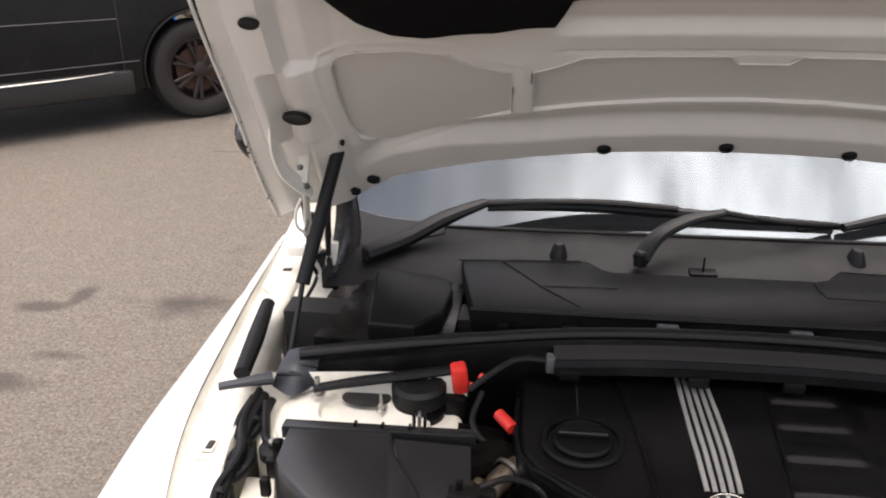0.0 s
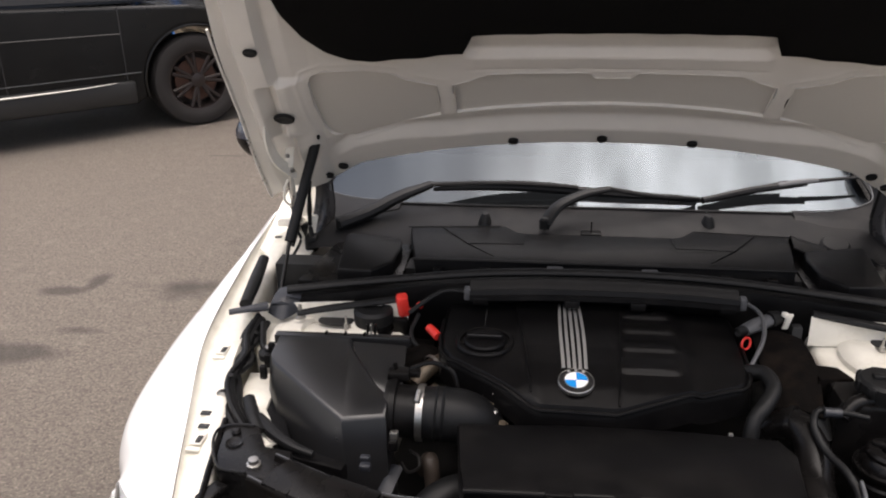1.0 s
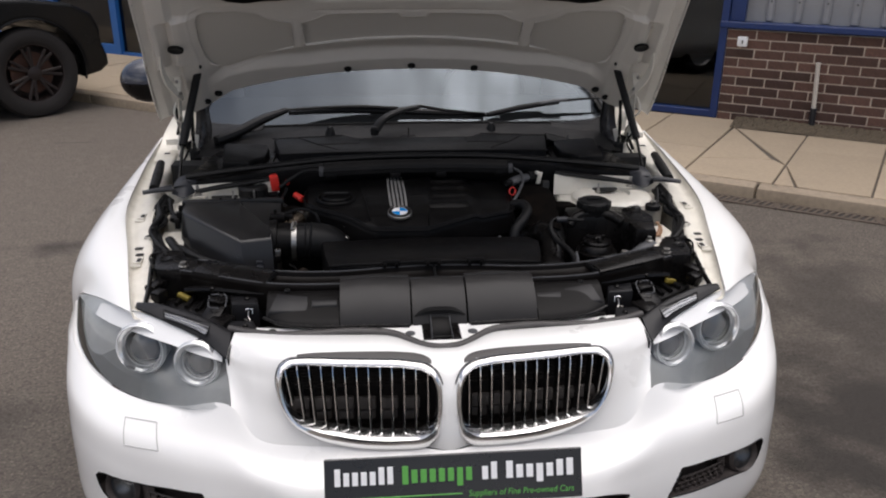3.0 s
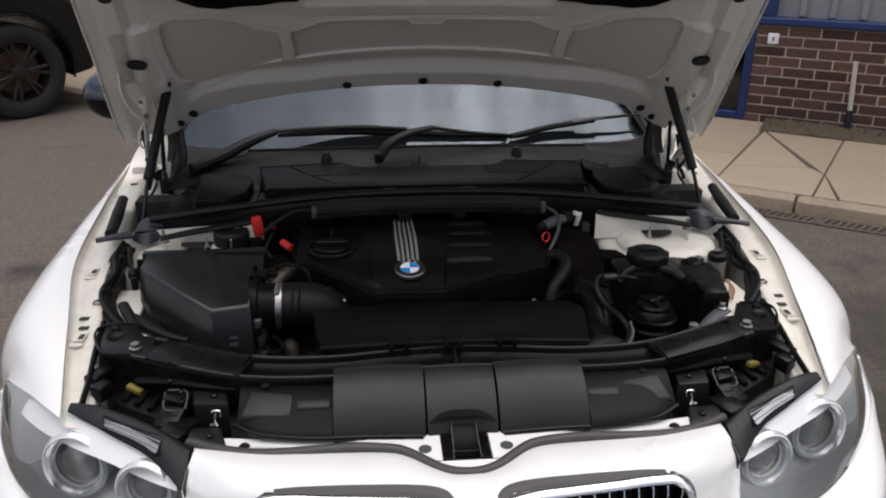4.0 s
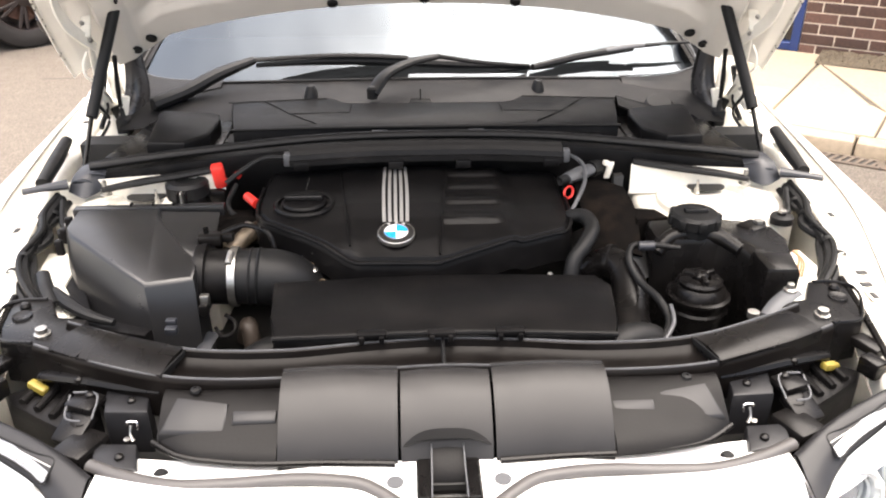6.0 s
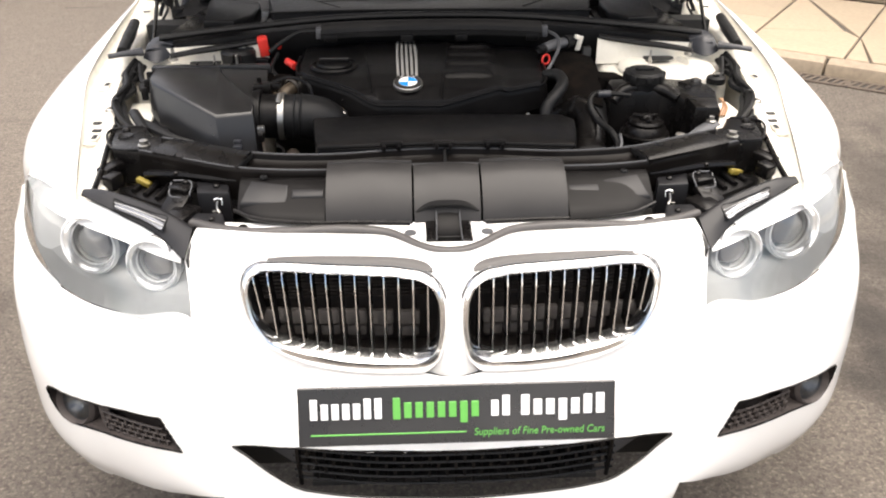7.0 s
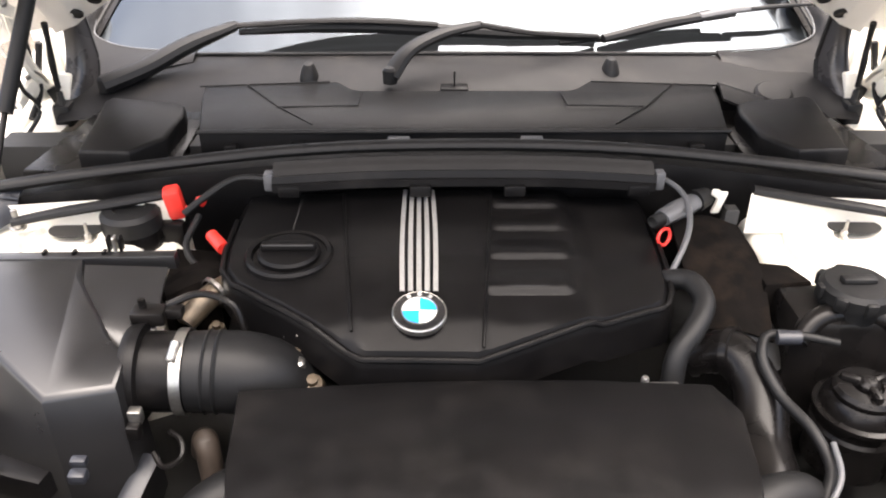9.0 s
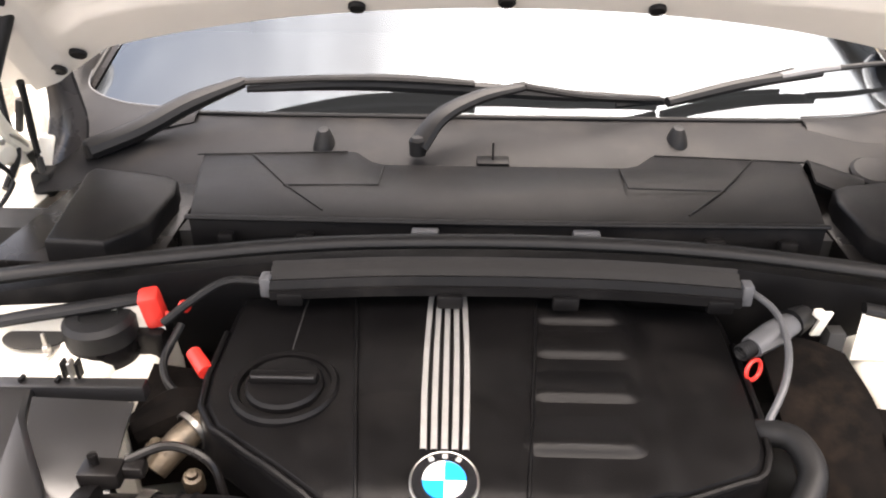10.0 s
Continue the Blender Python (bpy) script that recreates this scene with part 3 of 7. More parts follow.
# shop window with bright blue frames, behind the parked car
for i in range(9):
    x0 = -9.09 + 1.19 * i
    x1 = x0 + (1.189 if i < 8 else 0.61)
    rail = 0.12 if x0 < -6 else 0.035
    win = bpart("window", [((x0, WALL_Y - 0.01, PAVE_Z - 0.02), (x0 + 0.12, WALL_Y + 0.11, 2.6)), ((x0 + 0.121, WALL_Y + 0.01, PAVE_Z - 0.02), (x1, WALL_Y + 0.10, PAVE_Z + rail)), ((x0 + 0.121, WALL_Y + 0.01, 2.35), (x1, WALL_Y + 0.10, 2.6))], BLUEM, 0.004, "bright blue metal window frame")
    p = bpart("pane", [((x0 + 0.122, WALL_Y + 0.05, PAVE_Z + rail + 0.002), (x1 - 0.001, WALL_Y + 0.058, 2.348))], PANE, 0, "", win)
    p.visible_shadow = False

# pipe, socket and weeds at the wall's foot
wp = thing("waste_pipe", "off-white plastic waste pipe on the brick wall", "pipe")
wp.matrix_world = YARD
part("pipe", tube([(3.045, WALL_Y - 0.035, 0.25), (3.02, WALL_Y - 0.035, 0.63)], 0.019, 4, 14), PIPEM, wp)
part("shoe", tube([(3.05, WALL_Y - 0.035, 0.09), (3.045, WALL_Y - 0.035, 0.262)], 0.025, 4, 14), SLATE, wp)
part("cap", tube([(3.02, WALL_Y - 0.035, 0.628), (3.02, WALL_Y - 0.035, 0.645)], 0.021, 3, 14), PIPEM, wp)
sk = thing("outdoor_socket", "small white outdoor socket box on the brick wall", "socket")
sk.matrix_world = YARD
bm = bmesh.new()
box(bm, (2.385, WALL_Y - 0.015, 0.775), (0.083, 0.05, 0.083), 0.006)
part("box", bm, WHITE_P, sk)
bm = bmesh.new()
box(bm, (2.387, WALL_Y - 0.0425, 0.775), (0.012, 0.006, 0.030), 0.001, seg=1)
part("inlet", bm, GREYPL, sk)

bm = bmesh.new()
rnd = random.Random(4)
# a strip of bare soil at the wall's foot, with dry stalks standing in it
top = []
for i in range(320):
    x = 2.42 + 6.3 * i / 319
    edge = 1.765 + 0.02 * math.sin(x * 5) + rnd.uniform(-.012, .012) + 0.05 * min(max(x - 3.0, 0), 1)
    top.append([(x, edge, PAVE_Z + .002)] + [(x, edge + (WALL_Y + .02 - edge) * q, PAVE_Z + .006 + .028 * q + rnd.uniform(-.005, .009)) for q in (.12, .3, .5, .7, .88, 1.0)])
grid(bm, top)
for i in range(1500):
    x = rnd.uniform(2.42, 8.5)
    y = WALL_Y - min(abs(rnd.gauss(0, 0.12)), .31) - 0.004
    h, a = rnd.uniform(0.012, 0.055), rnd.uniform(0, 6.28)
    lean = Vector((math.cos(a), math.sin(a), 0)) * h * 0.6
    c = Vector((x, y, PAVE_Z + .01))
    w = Vector((-math.sin(a), math.cos(a), 0)) * 0.005
    bm.faces.new([bm.verts.new(q) for q in (c - w, c + w, c + lean + Vector((0, 0, h)))])
wd = tagged(part("weeds", bm, MOSS, smooth=False), "dry weeds and soil along the wall foot", "weeds", kind="stuff")
wd.matrix_world = YARD

# ---- parked dark SUV ----
suv = thing("suv", "dark grey SUV parked nose-in at the kerb", "car")
suv.matrix_world = pose(-3.16, 6.5, 0, 0, 0, 42)
R_W = 0.405


def side_outline(top):
    """The flank's outline in x and z, with round wheel arches."""
    pts = [(0.70, 0.50), (0.70, 0.42), (0.62, 0.36), (0.47, 0.33)]
    pts += [(0.465 * math.cos(a), 0.425 + 0.465 * math.sin(a)) for a in np.linspace(-0.22, math.pi + 0.22, 17)]
    pts += [(-0.55, 0.27), (-2.3, 0.27)]
    pts += [(-2.78 + 0.465 * math.cos(a), 0.425 + 0.465 * math.sin(a)) for a in np.linspace(-0.22, math.pi + 0.22, 17)]
    pts += [(-3.3, 0.30), (-3.55, 0.42), (-3.62, 0.75), (-3.58, 1.12)]
    return pts + top


body_line = side_outline([(-2.2, 1.14), (-0.5, 1.08), (0.0, 1.06), (0.42, 1.0), (0.60, 0.90), (0.655, 0.76), (0.66, 0.62)])
b = bmesh.new()
front = [b.verts.new((x, 0.0, z)) for x, z in body_line]
back = [b.verts.new((x, 1.90, z)) for x, z in body_line]
f1, f2 = b.faces.new(front), b.faces.new(back[::-1])
for i in range(len(front)):
    j = (i + 1) % len(front)
    b.faces.new((front[j], front[i], back[i], back[j]))
bmesh.ops.recalc_face_normals(b, faces=b.faces)
bmesh.ops.bevel(b, geom=list(f1.edges) + list(f2.edges), offset=0.035, segments=4, affect="EDGES", profile=0.6)
bmesh.ops.triangulate(b, faces=[f for f in b.faces if len(f.verts) > 4])
part("body", b, SUVM, suv, smooth=False)
cab = [(-3.50, 1.12), (-3.30, 1.45), (-2.9, 1.62), (-1.6, 1.66), (-0.95, 1.60), (-0.25, 1.10)]
bm = bmesh.new()
for y0, y1 in ((0.10, 0.95), (1.80, 0.95)):
    grid(bm, [[(x, y0 + (0.12 if y0 < 1 else -0.12) * (z - 1.1) / 0.5, z) for x, z in cab], [(x, 0.95, z + (0.04 if z > 1.3 else 0)) for x, z in cab]])
    vs = [bm.verts.new((x, y0 + (0.12 if y0 < 1 else -0.12) * (z - 1.1) / 0.5, z)) for x, z in cab]
    bm.faces.new(vs)
part("cabin", bm, SUVM, suv, smooth=False)
bm = prism([(-3.2, 1.16), (-3.1, 1.42), (-2.8, 1.56), (-1.62, 1.60), (-1.0, 1.54), (-0.45, 1.12)], -0.012, 0.0, m=pose(0, 0.10, 0, 90, 0, 0) @ pose(0, 0, 0, 0, 0, 0))
part("side_window", bm, LAMP_DK, suv, smooth=False)
# sill trim with a bright lower line, and door seams
bm = bmesh.new()
box(bm, (-1.39, -0.012, 0.375), (1.66, 0.05, 0.20), 0.03)
part("sill_trim", bm, SUVTRIM, suv)
part("trim_line", tube([(-2.35, -0.004, 0.53), (-1.4, -0.006, 0.53), (-0.50, -0.004, 0.535)], 0.005, 12, 8, 0.7), GREYPL, suv, "thin grey sill line")
part("sill_strip", tube([(-2.30, -0.046, 0.455), (-1.4, -0.048, 0.455), (-0.95, -0.046, 0.462), (-0.72, -0.040, 0.472)], [0.020, 0.020, 0.014, 0.004], 24, 8, 0.6), STEEL, suv, "bright sill strip")
part("door_crease", tube([(-2.9, 0.002, 0.885), (-1.6, 0.001, 0.875), (-0.62, 0.004, 0.865)], 0.014, 20, 8, 0.5), SUVM, suv)
for x in (-0.62, -1.55):
    bm = bmesh.new()
    box(bm, (x, -0.001, 0.76), (0.006, 0.006, 0.66))
    part("seam", bm, LAMP_DK, suv, smooth=False)
for x0 in (0.0, -2.78):
    pts = [(x0 + 0.468 * math.cos(a), -0.004, 0.425 + 0.468 * math.sin(a)) for a in np.linspace(-0.25, math.pi + 0.25, 20)]
    part("arch_trim", tube(pts, 0.012, 40, 8, 1.0, up=(0, 1, 0)), SUVM, suv)
    for yy, s in ((0.02, 1), (1.88, -1)):
        wheel = new("wheel")
        wheel.parent = suv
        wheel.matrix_local = pose(x0, yy, R_W, 90 * s, 0, 0)
        part("tyre", lathe([(0.25, -0.01), (0.275, 0.012), (0.345, 0.022), (0.388, 0.01), (R_W, -0.03), (R_W, -0.20), (0.388, -0.235), (0.25, -0.24)], seg=48), TYRE, wheel)
        bm = lathe([(0.262, 0.0), (0.268, 0.008), (0.255, 0.004), (0.245, -0.03), (0.235, -0.16), (0.0, -0.16)], seg=40)
        part("rim", bm, RIM, wheel)
        for k in range(7):
            bm = bmesh.new()
            a = 2 * math.pi * k / 7
            for da in (-0.13, 0.13):
                p0, p1 = (0.05 * math.cos(a), 0.05 * math.sin(a), -0.02), (0.245 * math.cos(a + da), 0.245 * math.sin(a + da), -0.004)
                tube([p0, p1], [0.019, 0.015], 5, 6, 0.8, bm)
            part("spoke", bm, RIM, wheel)
        part("hub", lathe([(0.07, -0.05), (0.065, -0.005), (0.03, 0.004), (0.0, 0.006)], seg=24), RIM, wheel)
        if x0 == 0.0:
            part("brake_disc", lathe([(0.19, -0.09), (0.19, -0.075), (0.0, -0.075)], seg=32), bpy.data.materials.get("rusty_disc") or material("rusty_disc", (0.10, 0.050, 0.035), 0.6, metal=0.3, grain=0.2), wheel)


# ---- white coupe with its bonnet open ----
car = thing("car", "white coupe standing with its bonnet open", "car")

# body: front wings
WING = [
    [(-.695, .405, .864), (-.735, .45, .860), (-.785, .51, .852), (-.835, .565, .839), (-.876, .614, .820), (-.906, .64, .74), (-.914, .66, .64), (-.910, .68, .45)],
    [(-.735, .55, .884), (-.770, .57, .886), (-.815, .60, .877), (-.856, .64, .857), (-.888, .66, .820), (-.912, .68, .74), (-.919, .69, .64), (-.914, .70, .45)],
    [(-.775, .70, .899), (-.803, .70, .903), (-.848, .705, .896), (-.890, .71, .870), (-.920, .715, .82), (-.936, .72, .74), (-.938, .72, .64), (-.918, .73, .45)],
    [(-.840, .95, .920), (-.856, .95, .923), (-.892, .95, .914), (-.924, .95, .888), (-.944, .95, .84), (-.952, .95, .77), (-.952, .95, .70), (-.948, .95, .62)],
    [(-.868, 1.25, .943), (-.878, 1.25, .945), (-.898, 1.25, .934), (-.915, 1.25, .907), (-.928, 1.25, .86), (-.936, 1.25, .77), (-.936, 1.25, .70), (-.932, 1.25, .62)],
    [(-.878, 1.60, .975), (-.884, 1.60, .975), (-.892, 1.60, .962), (-.899, 1.60, .93), (-.905, 1.60, .88), (-.910, 1.60, .77), (-.912, 1.60, .64), (-.908, 1.60, .35)],
]
for flip in (False, True):
    part("front_wing", skin(WING, 30, 34, 0.004, flip), WHITE, car)

# gutter and rail along each wing, with the bay's inner wall
RAIL = [
    [(-.695, .405, .860), (-.690, .405, .848), (-.682, .405, .846), (-.668, .405, .848), (-.650, .405, .846), (-.645, .405, .80)],
    [(-.775, .70, .895), (-.770, .70, .882), (-.762, .70, .879), (-.742, .70, .884), (-.718, .70, .882), (-.712, .70, .83)],
    [(-.840, .95, .916), (-.834, .95, .902), (-.825, .95, .898), (-.800, .95, .905), (-.768, .95, .903), (-.762, .95, .84)],
    [(-.868, 1.25, .939), (-.862, 1.25, .925), (-.853, 1.25, .922), (-.830, 1.25, .929), (-.800, 1.25, .927), (-.794, 1.25, .86)],
    [(-.878, 1.60, .971), (-.872, 1.60, .957), (-.863, 1.60, .954), (-.845, 1.60, .960), (-.815, 1.60, .958), (-.810, 1.60, .89)],
]
for flip in (False, True):
    part("wing_rail", skin(RAIL, 36, 30, 0.0, flip), CREAM, car, "cream-white painted bonnet rail")
    s = -1 if flip else 1
    bm = bmesh.new()
    for pts in ([(-.645, .42, .80), (-.712, .70, .83), (-.762, .95, .84), (-.794, 1.25, .86)],):
        top = spline(pts, 20)
        low = top.copy()
        low[:, 2] = 0.42
        grid(bm, np.array([top, low]) * (s, 1, 1))
    part("inner_wing", bm, CREAM, car)
    # holes and clips on the rail
    for (x, y, z), kind in (((-.742, .668, .8835), 1), ((-.747, .705, .886), 0), ((-.757, .742, .889), 0), ((-.797, .945, .906), 1), ((-.828, 1.28, .933), 1), ((-.838, 1.48, .95), 0)):
        bm = bmesh.new()
        if kind:
            box(bm, (s * x, y, z + 0.002), (0.022, 0.036, 0.005), 0.002, seg=1)
            box(bm, (s * x, y - 0.028, z - 0.001), (0.026, 0.010, 0.004), 0.001, seg=1)
            part("rail_clip", bm, CREAM, car)
            bm = bmesh.new()
            box(bm, (s * (x + 0.004), y - 0.006, z + 0.004), (0.010, 0.020, 0.005), 0.001, seg=1)
            part("clip_slot", bm, SHADE, car, smooth=False)
        else:
            box(bm, (s * x, y, z), (0.020, 0.013, 0.003), 0.001, seg=1)
            part("rail_hole", bm, SHADE, car, smooth=False)

# nose and bumper: rows of points across the car, from the seal down to the lower edge
NOSE_X = [0, .03, .06, .10, .20, .30, .40, .455]
NOSE = [
    [(.262, .822), (.264, .823), (.277, .828), (.303, .834), (.318, .837), (.332, .837), (.345, .836), (.352, .833)],
    [(.238, .836), (.238, .837), (.248, .841), (.265, .847), (.275, .850), (.287, .851), (.305, .850), (.325, .845)],
    [(.200, .843), (.200, .844), (.208, .848), (.220, .853), (.230, .856), (.240, .857), (.265, .853), (.303, .843)],
    [(.158, .828), (.166, .834), (.178, .840), (.185, .845), (.190, .847), (.200, .846), (.235, .836), (.283, .828)],
    [(.132, .790), (.144, .794), (.158, .798), (.165, .800), (.170, .800), (.178, .800), (.212, .795), (.262, .800)],
    [(.116, .730), (.128, .730), (.142, .726), (.150, .722), (.153, .722), (.158, .722), (.185, .730), (.232, .768)],
    [(.104, .668), (.116, .666), (.130, .665), (.138, .665), (.140, .665), (.144, .668), (.162, .680), (.200, .737)],
]
LOW_X = [0, .10, .20, .30, .40, .455, .572, .66, .750, .822, .882, .912]
LOWER = [
    [(.104, .668), (.138, .665), (.140, .665), (.144, .668), (.162, .680), (.200, .737), (.250, .713), (.305, .697), (.378, .691), (.445, .707), (.530, .748), (.612, .810)],
    [(.070, .640), (.100, .640), (.108, .640), (.118, .642), (.138, .654), (.165, .680), (.212, .686), (.262, .679), (.333, .676), (.408, .686), (.500, .712), (.600, .760)],
    [(.034, .618), (.044, .618), (.052, .618), (.068, .620), (.102, .630), (.128, .640), (.172, .652), (.222, .652), (.292, .652), (.372, .655), (.470, .665), (.590, .700)],
    [(.012, .580), (.016, .580), (.026, .580), (.048, .580), (.088, .580), (.110, .580), (.150, .582), (.200, .582), (.268, .582), (.352, .584), (.456, .590), (.585, .610)],
    [(.014, .480), (.018, .480), (.028, .480), (.050, .480), (.088, .480), (.108, .480), (.150, .480), (.200, .480), (.268, .480), (.352, .480), (.458, .480), (.588, .500)],
    [(.020, .400), (.024, .400), (.036, .400), (.062, .400), (.102, .400), (.125, .400), (.170, .395), (.222, .390), (.285, .385), (.366, .385), (.470, .390), (.598, .400)],
    [(.070, .270), (.074, .270), (.086, .268), (.112, .265), (.152, .262), (.175, .260), (.222, .255), (.275, .250), (.330, .245), (.405, .250), (.505, .260), (.620, .280)],
]


def sheet(xs, rows, nu, nv):
    """A grid of points over a mirrored table of rows."""
    full = [[(-x, *p) for x, p in zip(xs[:0:-1], r[:0:-1])] + [(x, *p) for x, p in zip(xs, r)] for r in rows]
    pts = np.array([spline(r, nu) for r in full])
    return np.array([spline(pts[:, i], nv) for i in range(nu)]).transpose(1, 0, 2)


def near_outline(p, poly):
    """The nearest point on a closed outline, its distance, and whether p is inside."""
    best, inside = (9, p), False
    for a, b in zip(poly, poly[1:] + poly[:1]):
        ax, ay, bx, by = *a, *b
        t = min(max(((p[0] - ax) * (bx - ax) + (p[1] - ay) * (by - ay)) / ((bx - ax) ** 2 + (by - ay) ** 2 + 1e-12), 0), 1)
        q = (ax + t * (bx - ax), ay + t * (by - ay))
        d = math.hypot(p[0] - q[0], p[1] - q[1])
        if d < best[0]:
            best = (d, q)
        if (ay > p[1]) != (by > p[1]) and p[0] < (bx - ax) * (p[1] - ay) / (by - ay) + ax:
            inside = not inside
    return best[0], best[1], inside


def pierced(pts, polys, reach, keep=lambda p: True):
    """The sheet with the outlines (in x and z) cut out of it, its cells drawn to the cut."""
    pts = pts.copy()
    gone = np.zeros(pts.shape[:2], bool)
    for poly in polys:
        lo, hi = np.min(poly, 0) - 0.03, np.max(poly, 0) + 0.03
        for i in range(pts.shape[0]):
            for j in range(pts.shape[1]):
                x, y, z = pts[i, j]
                if not (lo[0] < x < hi[0] and lo[1] < z < hi[1] and keep((x, y, z))):
                    continue
                d, q, inside = near_outline((x, z), poly)
                if d < reach:
                    pts[i, j, 0], pts[i, j, 2] = q
                elif inside:
                    gone[i, j] = True
    bm = bmesh.new()
    vs = [[bm.verts.new(p) for p in row] for row in pts]
    for i in range(pts.shape[0] - 1):
        for j in range(pts.shape[1] - 1):
            q = [(i, j), (i, j + 1), (i + 1, j + 1), (i + 1, j)]
            if not any(gone[a] for a in q):
                c = np.mean([pts[a] for a in q], axis=0)
                if any(keep(c) and near_outline((c[0], c[2]), p)[2] for p in polys):
                    continue
                bm.faces.new([vs[a][b] for a, b in q])
    bmesh.ops.delete(bm, geom=[v for v in bm.verts if not v.link_faces], context="VERTS")
    return bm


def smooth_loop(pts, n):
    """A closed outline rounded through its points."""
    k = len(pts)
    ext = pts[-3:] + pts + pts[:3]
    c = spline(ext, n * 4)
    s = np.r_[0, np.cumsum(np.linalg.norm(np.diff(np.array(ext, float), axis=0), axis=1))]
    a, b = s[3] / s[-1], s[3 + k] / s[-1]
    idx = np.linspace(a * (len(c) - 1), b * (len(c) - 1), n, endpoint=False)
    return [tuple(c[int(round(i))]) for i in idx]


KIDNEY = smooth_loop([(.0165, .735), (.0145, .772), (.018, .807), (.029, .8295), (.048, .839), (.083, .842), (.152, .8435), (.2285, .8445), (.301, .8455), (.3295, .843), (.345, .8335), (.352, .814), (.3505, .785), (.342, .755), (.321, .7225), (.2835, .6985), (.2255, .679), (.157, .668), (.083, .6675), (.046, .677), (.025, .7005)], 84)
FLARE = np.array([0, 0, .012, .020, .029, .036, .038])
LOWER = [[(y - d * k, z) for (y, z), k in zip(r, [0] * 7 + [.25, .6, 1, 1, .6])] for r, d in zip(LOWER, FLARE)]
KIDNEY_M = [(-x, z) for x, z in KIDNEY]
LG = [(.385, .549), (.365, .558), (.326, .569), (.265, .578), (.13, .583)]
LG2 = [(.20, .4875), (.262, .489), (.282, .494), (.302, .504), (.327, .518), (.358, .537)]
LOW_GRILLE = [(-x, z) for x, z in LG] + [(0, .584)] + LG[::-1] + LG2[::-1] + [(0, .486)] + [(-x, z) for x, z in LG2]
FOG = [(-.783, .524), (-.774, .536), (-.755, .544), (-.728, .548), (-.669, .557), (-.585, .569), (-.519, .571), (-.486, .505), (-.545, .500), (-.603, .496), (-.652, .493), (-.690, .486), (-.728, .476), (-.750, .476), (-.768, .488), (-.779, .505)]
FOG_M = [(-x, z) for x, z in FOG]
LIP = ((0, 0), (0, 0), (0, 0), (0, 0), (.012, 0), (.036, 0), (.075, .045))
LOWER = [[(y - d * k, z + h * q) for (y, z), q, k in zip(r, (.2, .2, .3, .6, 1.9, 2.1, 1.2, 1.2, 1.4, 1.6, 1.6, 1.6), (1, 1, 1, 1, .9, .7, .4, .3, .2, .1, .1, .1))] for r, (d, h) in zip(LOWER, LIP)]
LOWPTS = sheet(LOW_X, LOWER, 380, 120)


def bumper_y(x, z):
    """How far back the bumper's face lies at x and z."""
    d = ((LOWPTS[:, :, 0] - x) ** 2 + (LOWPTS[:, :, 2] - z) ** 2).ravel()
    near = np.argpartition(d, 12)[:12]
    A = np.c_[np.ones(12), LOWPTS.reshape(-1, 3)[near][:, (0, 2)]]
    return float(np.linalg.lstsq(A, LOWPTS.reshape(-1, 3)[near][:, 1], rcond=None)[0] @ (1, x, z))


bumper = part("front_bumper", pierced(LOWPTS, [LOW_GRILLE, FOG, FOG_M], 0.0031), WHITE, car, "white painted front bumper with sport apron")
# the upper rear corners of the bumper draw in to meet the wings
for v in bumper.data.vertices:
    pull = 0.34 * max(0.0, v.co.z - 0.74) * min(max((abs(v.co.x) - 0.84) / 0.04, 0.0), 1.0)
    v.co.x -= math.copysign(pull, v.co.x)
# the lower edge: a deep lip in the middle, cut up at both sides with a small notch
for v in bumper.data.vertices:
    low_z = np.interp(abs(v.co.x), [0, .400, .412, .47, .54, .61, .692, .700, .76, .83, .88, .95], [0, 0, .430, .397, .362, .338, .314, .295, .270, .262, .280, .36])
    if v.co.z < low_z:
        v.co.z = low_z
# beads round the openings
for poly, r in ((LOW_GRILLE, .0022), (FOG, .0020), (FOG_M, .0020)):
    ring = []
    for (xa, za), (xb, zb) in zip(poly, poly[1:] + poly[:1]):
        n = max(2, int(math.hypot(xb - xa, zb - za) / .012))
        ring += [(xa + (xb - xa) * k / n, za + (zb - za) * k / n) for k in range(n)]
    part("opening_bead", tube([(x, bumper_y(x, z) + .001, z) for x, z in ring + ring[:1]], r, len(ring) * 2, 6, up=(0, 1, 0)), SATIN, car)
NOSEPTS = sheet(NOSE_X, NOSE, 190, 70)
nose = part("nose_panel", pierced(NOSEPTS, [KIDNEY, KIDNEY_M], 0.0035, lambda p: p[1] < 0.215 and p[2] < 0.849), WHITE, car)

for v in nose.data.vertices:
    a = min(max((abs(v.co.x) - .40) / .055, 0), 1) * max(0, 1 - abs(v.co.z - .818) / (.03 if v.co.z > .818 else .075))
    v.co.x += math.copysign(.017 * a, v.co.x)


def nose_z(x, y):
    """Height of the nose's upper face at x and y."""
    p = NOSEPTS[:30].reshape(-1, 3)
    near = np.argpartition((p[:, 0] - x) ** 2 + (p[:, 1] - y) ** 2, 10)[:10]
    A = np.c_[np.ones(10), p[near][:, :2]]
    return float(np.linalg.lstsq(A, p[near][:, 2], rcond=None)[0] @ (1, x, y))


def kidney_y(x, z):
    a = min(max((abs(x) - 0.03) / 0.07, 0), 1)
    return 0.142 + 0.016 * a + 0.07 * max(abs(x) - 0.1, 0) * (z - 0.62) / 0.2 + (z - 0.80) * 0.19 + 0.6 * max(z - .825, 0)


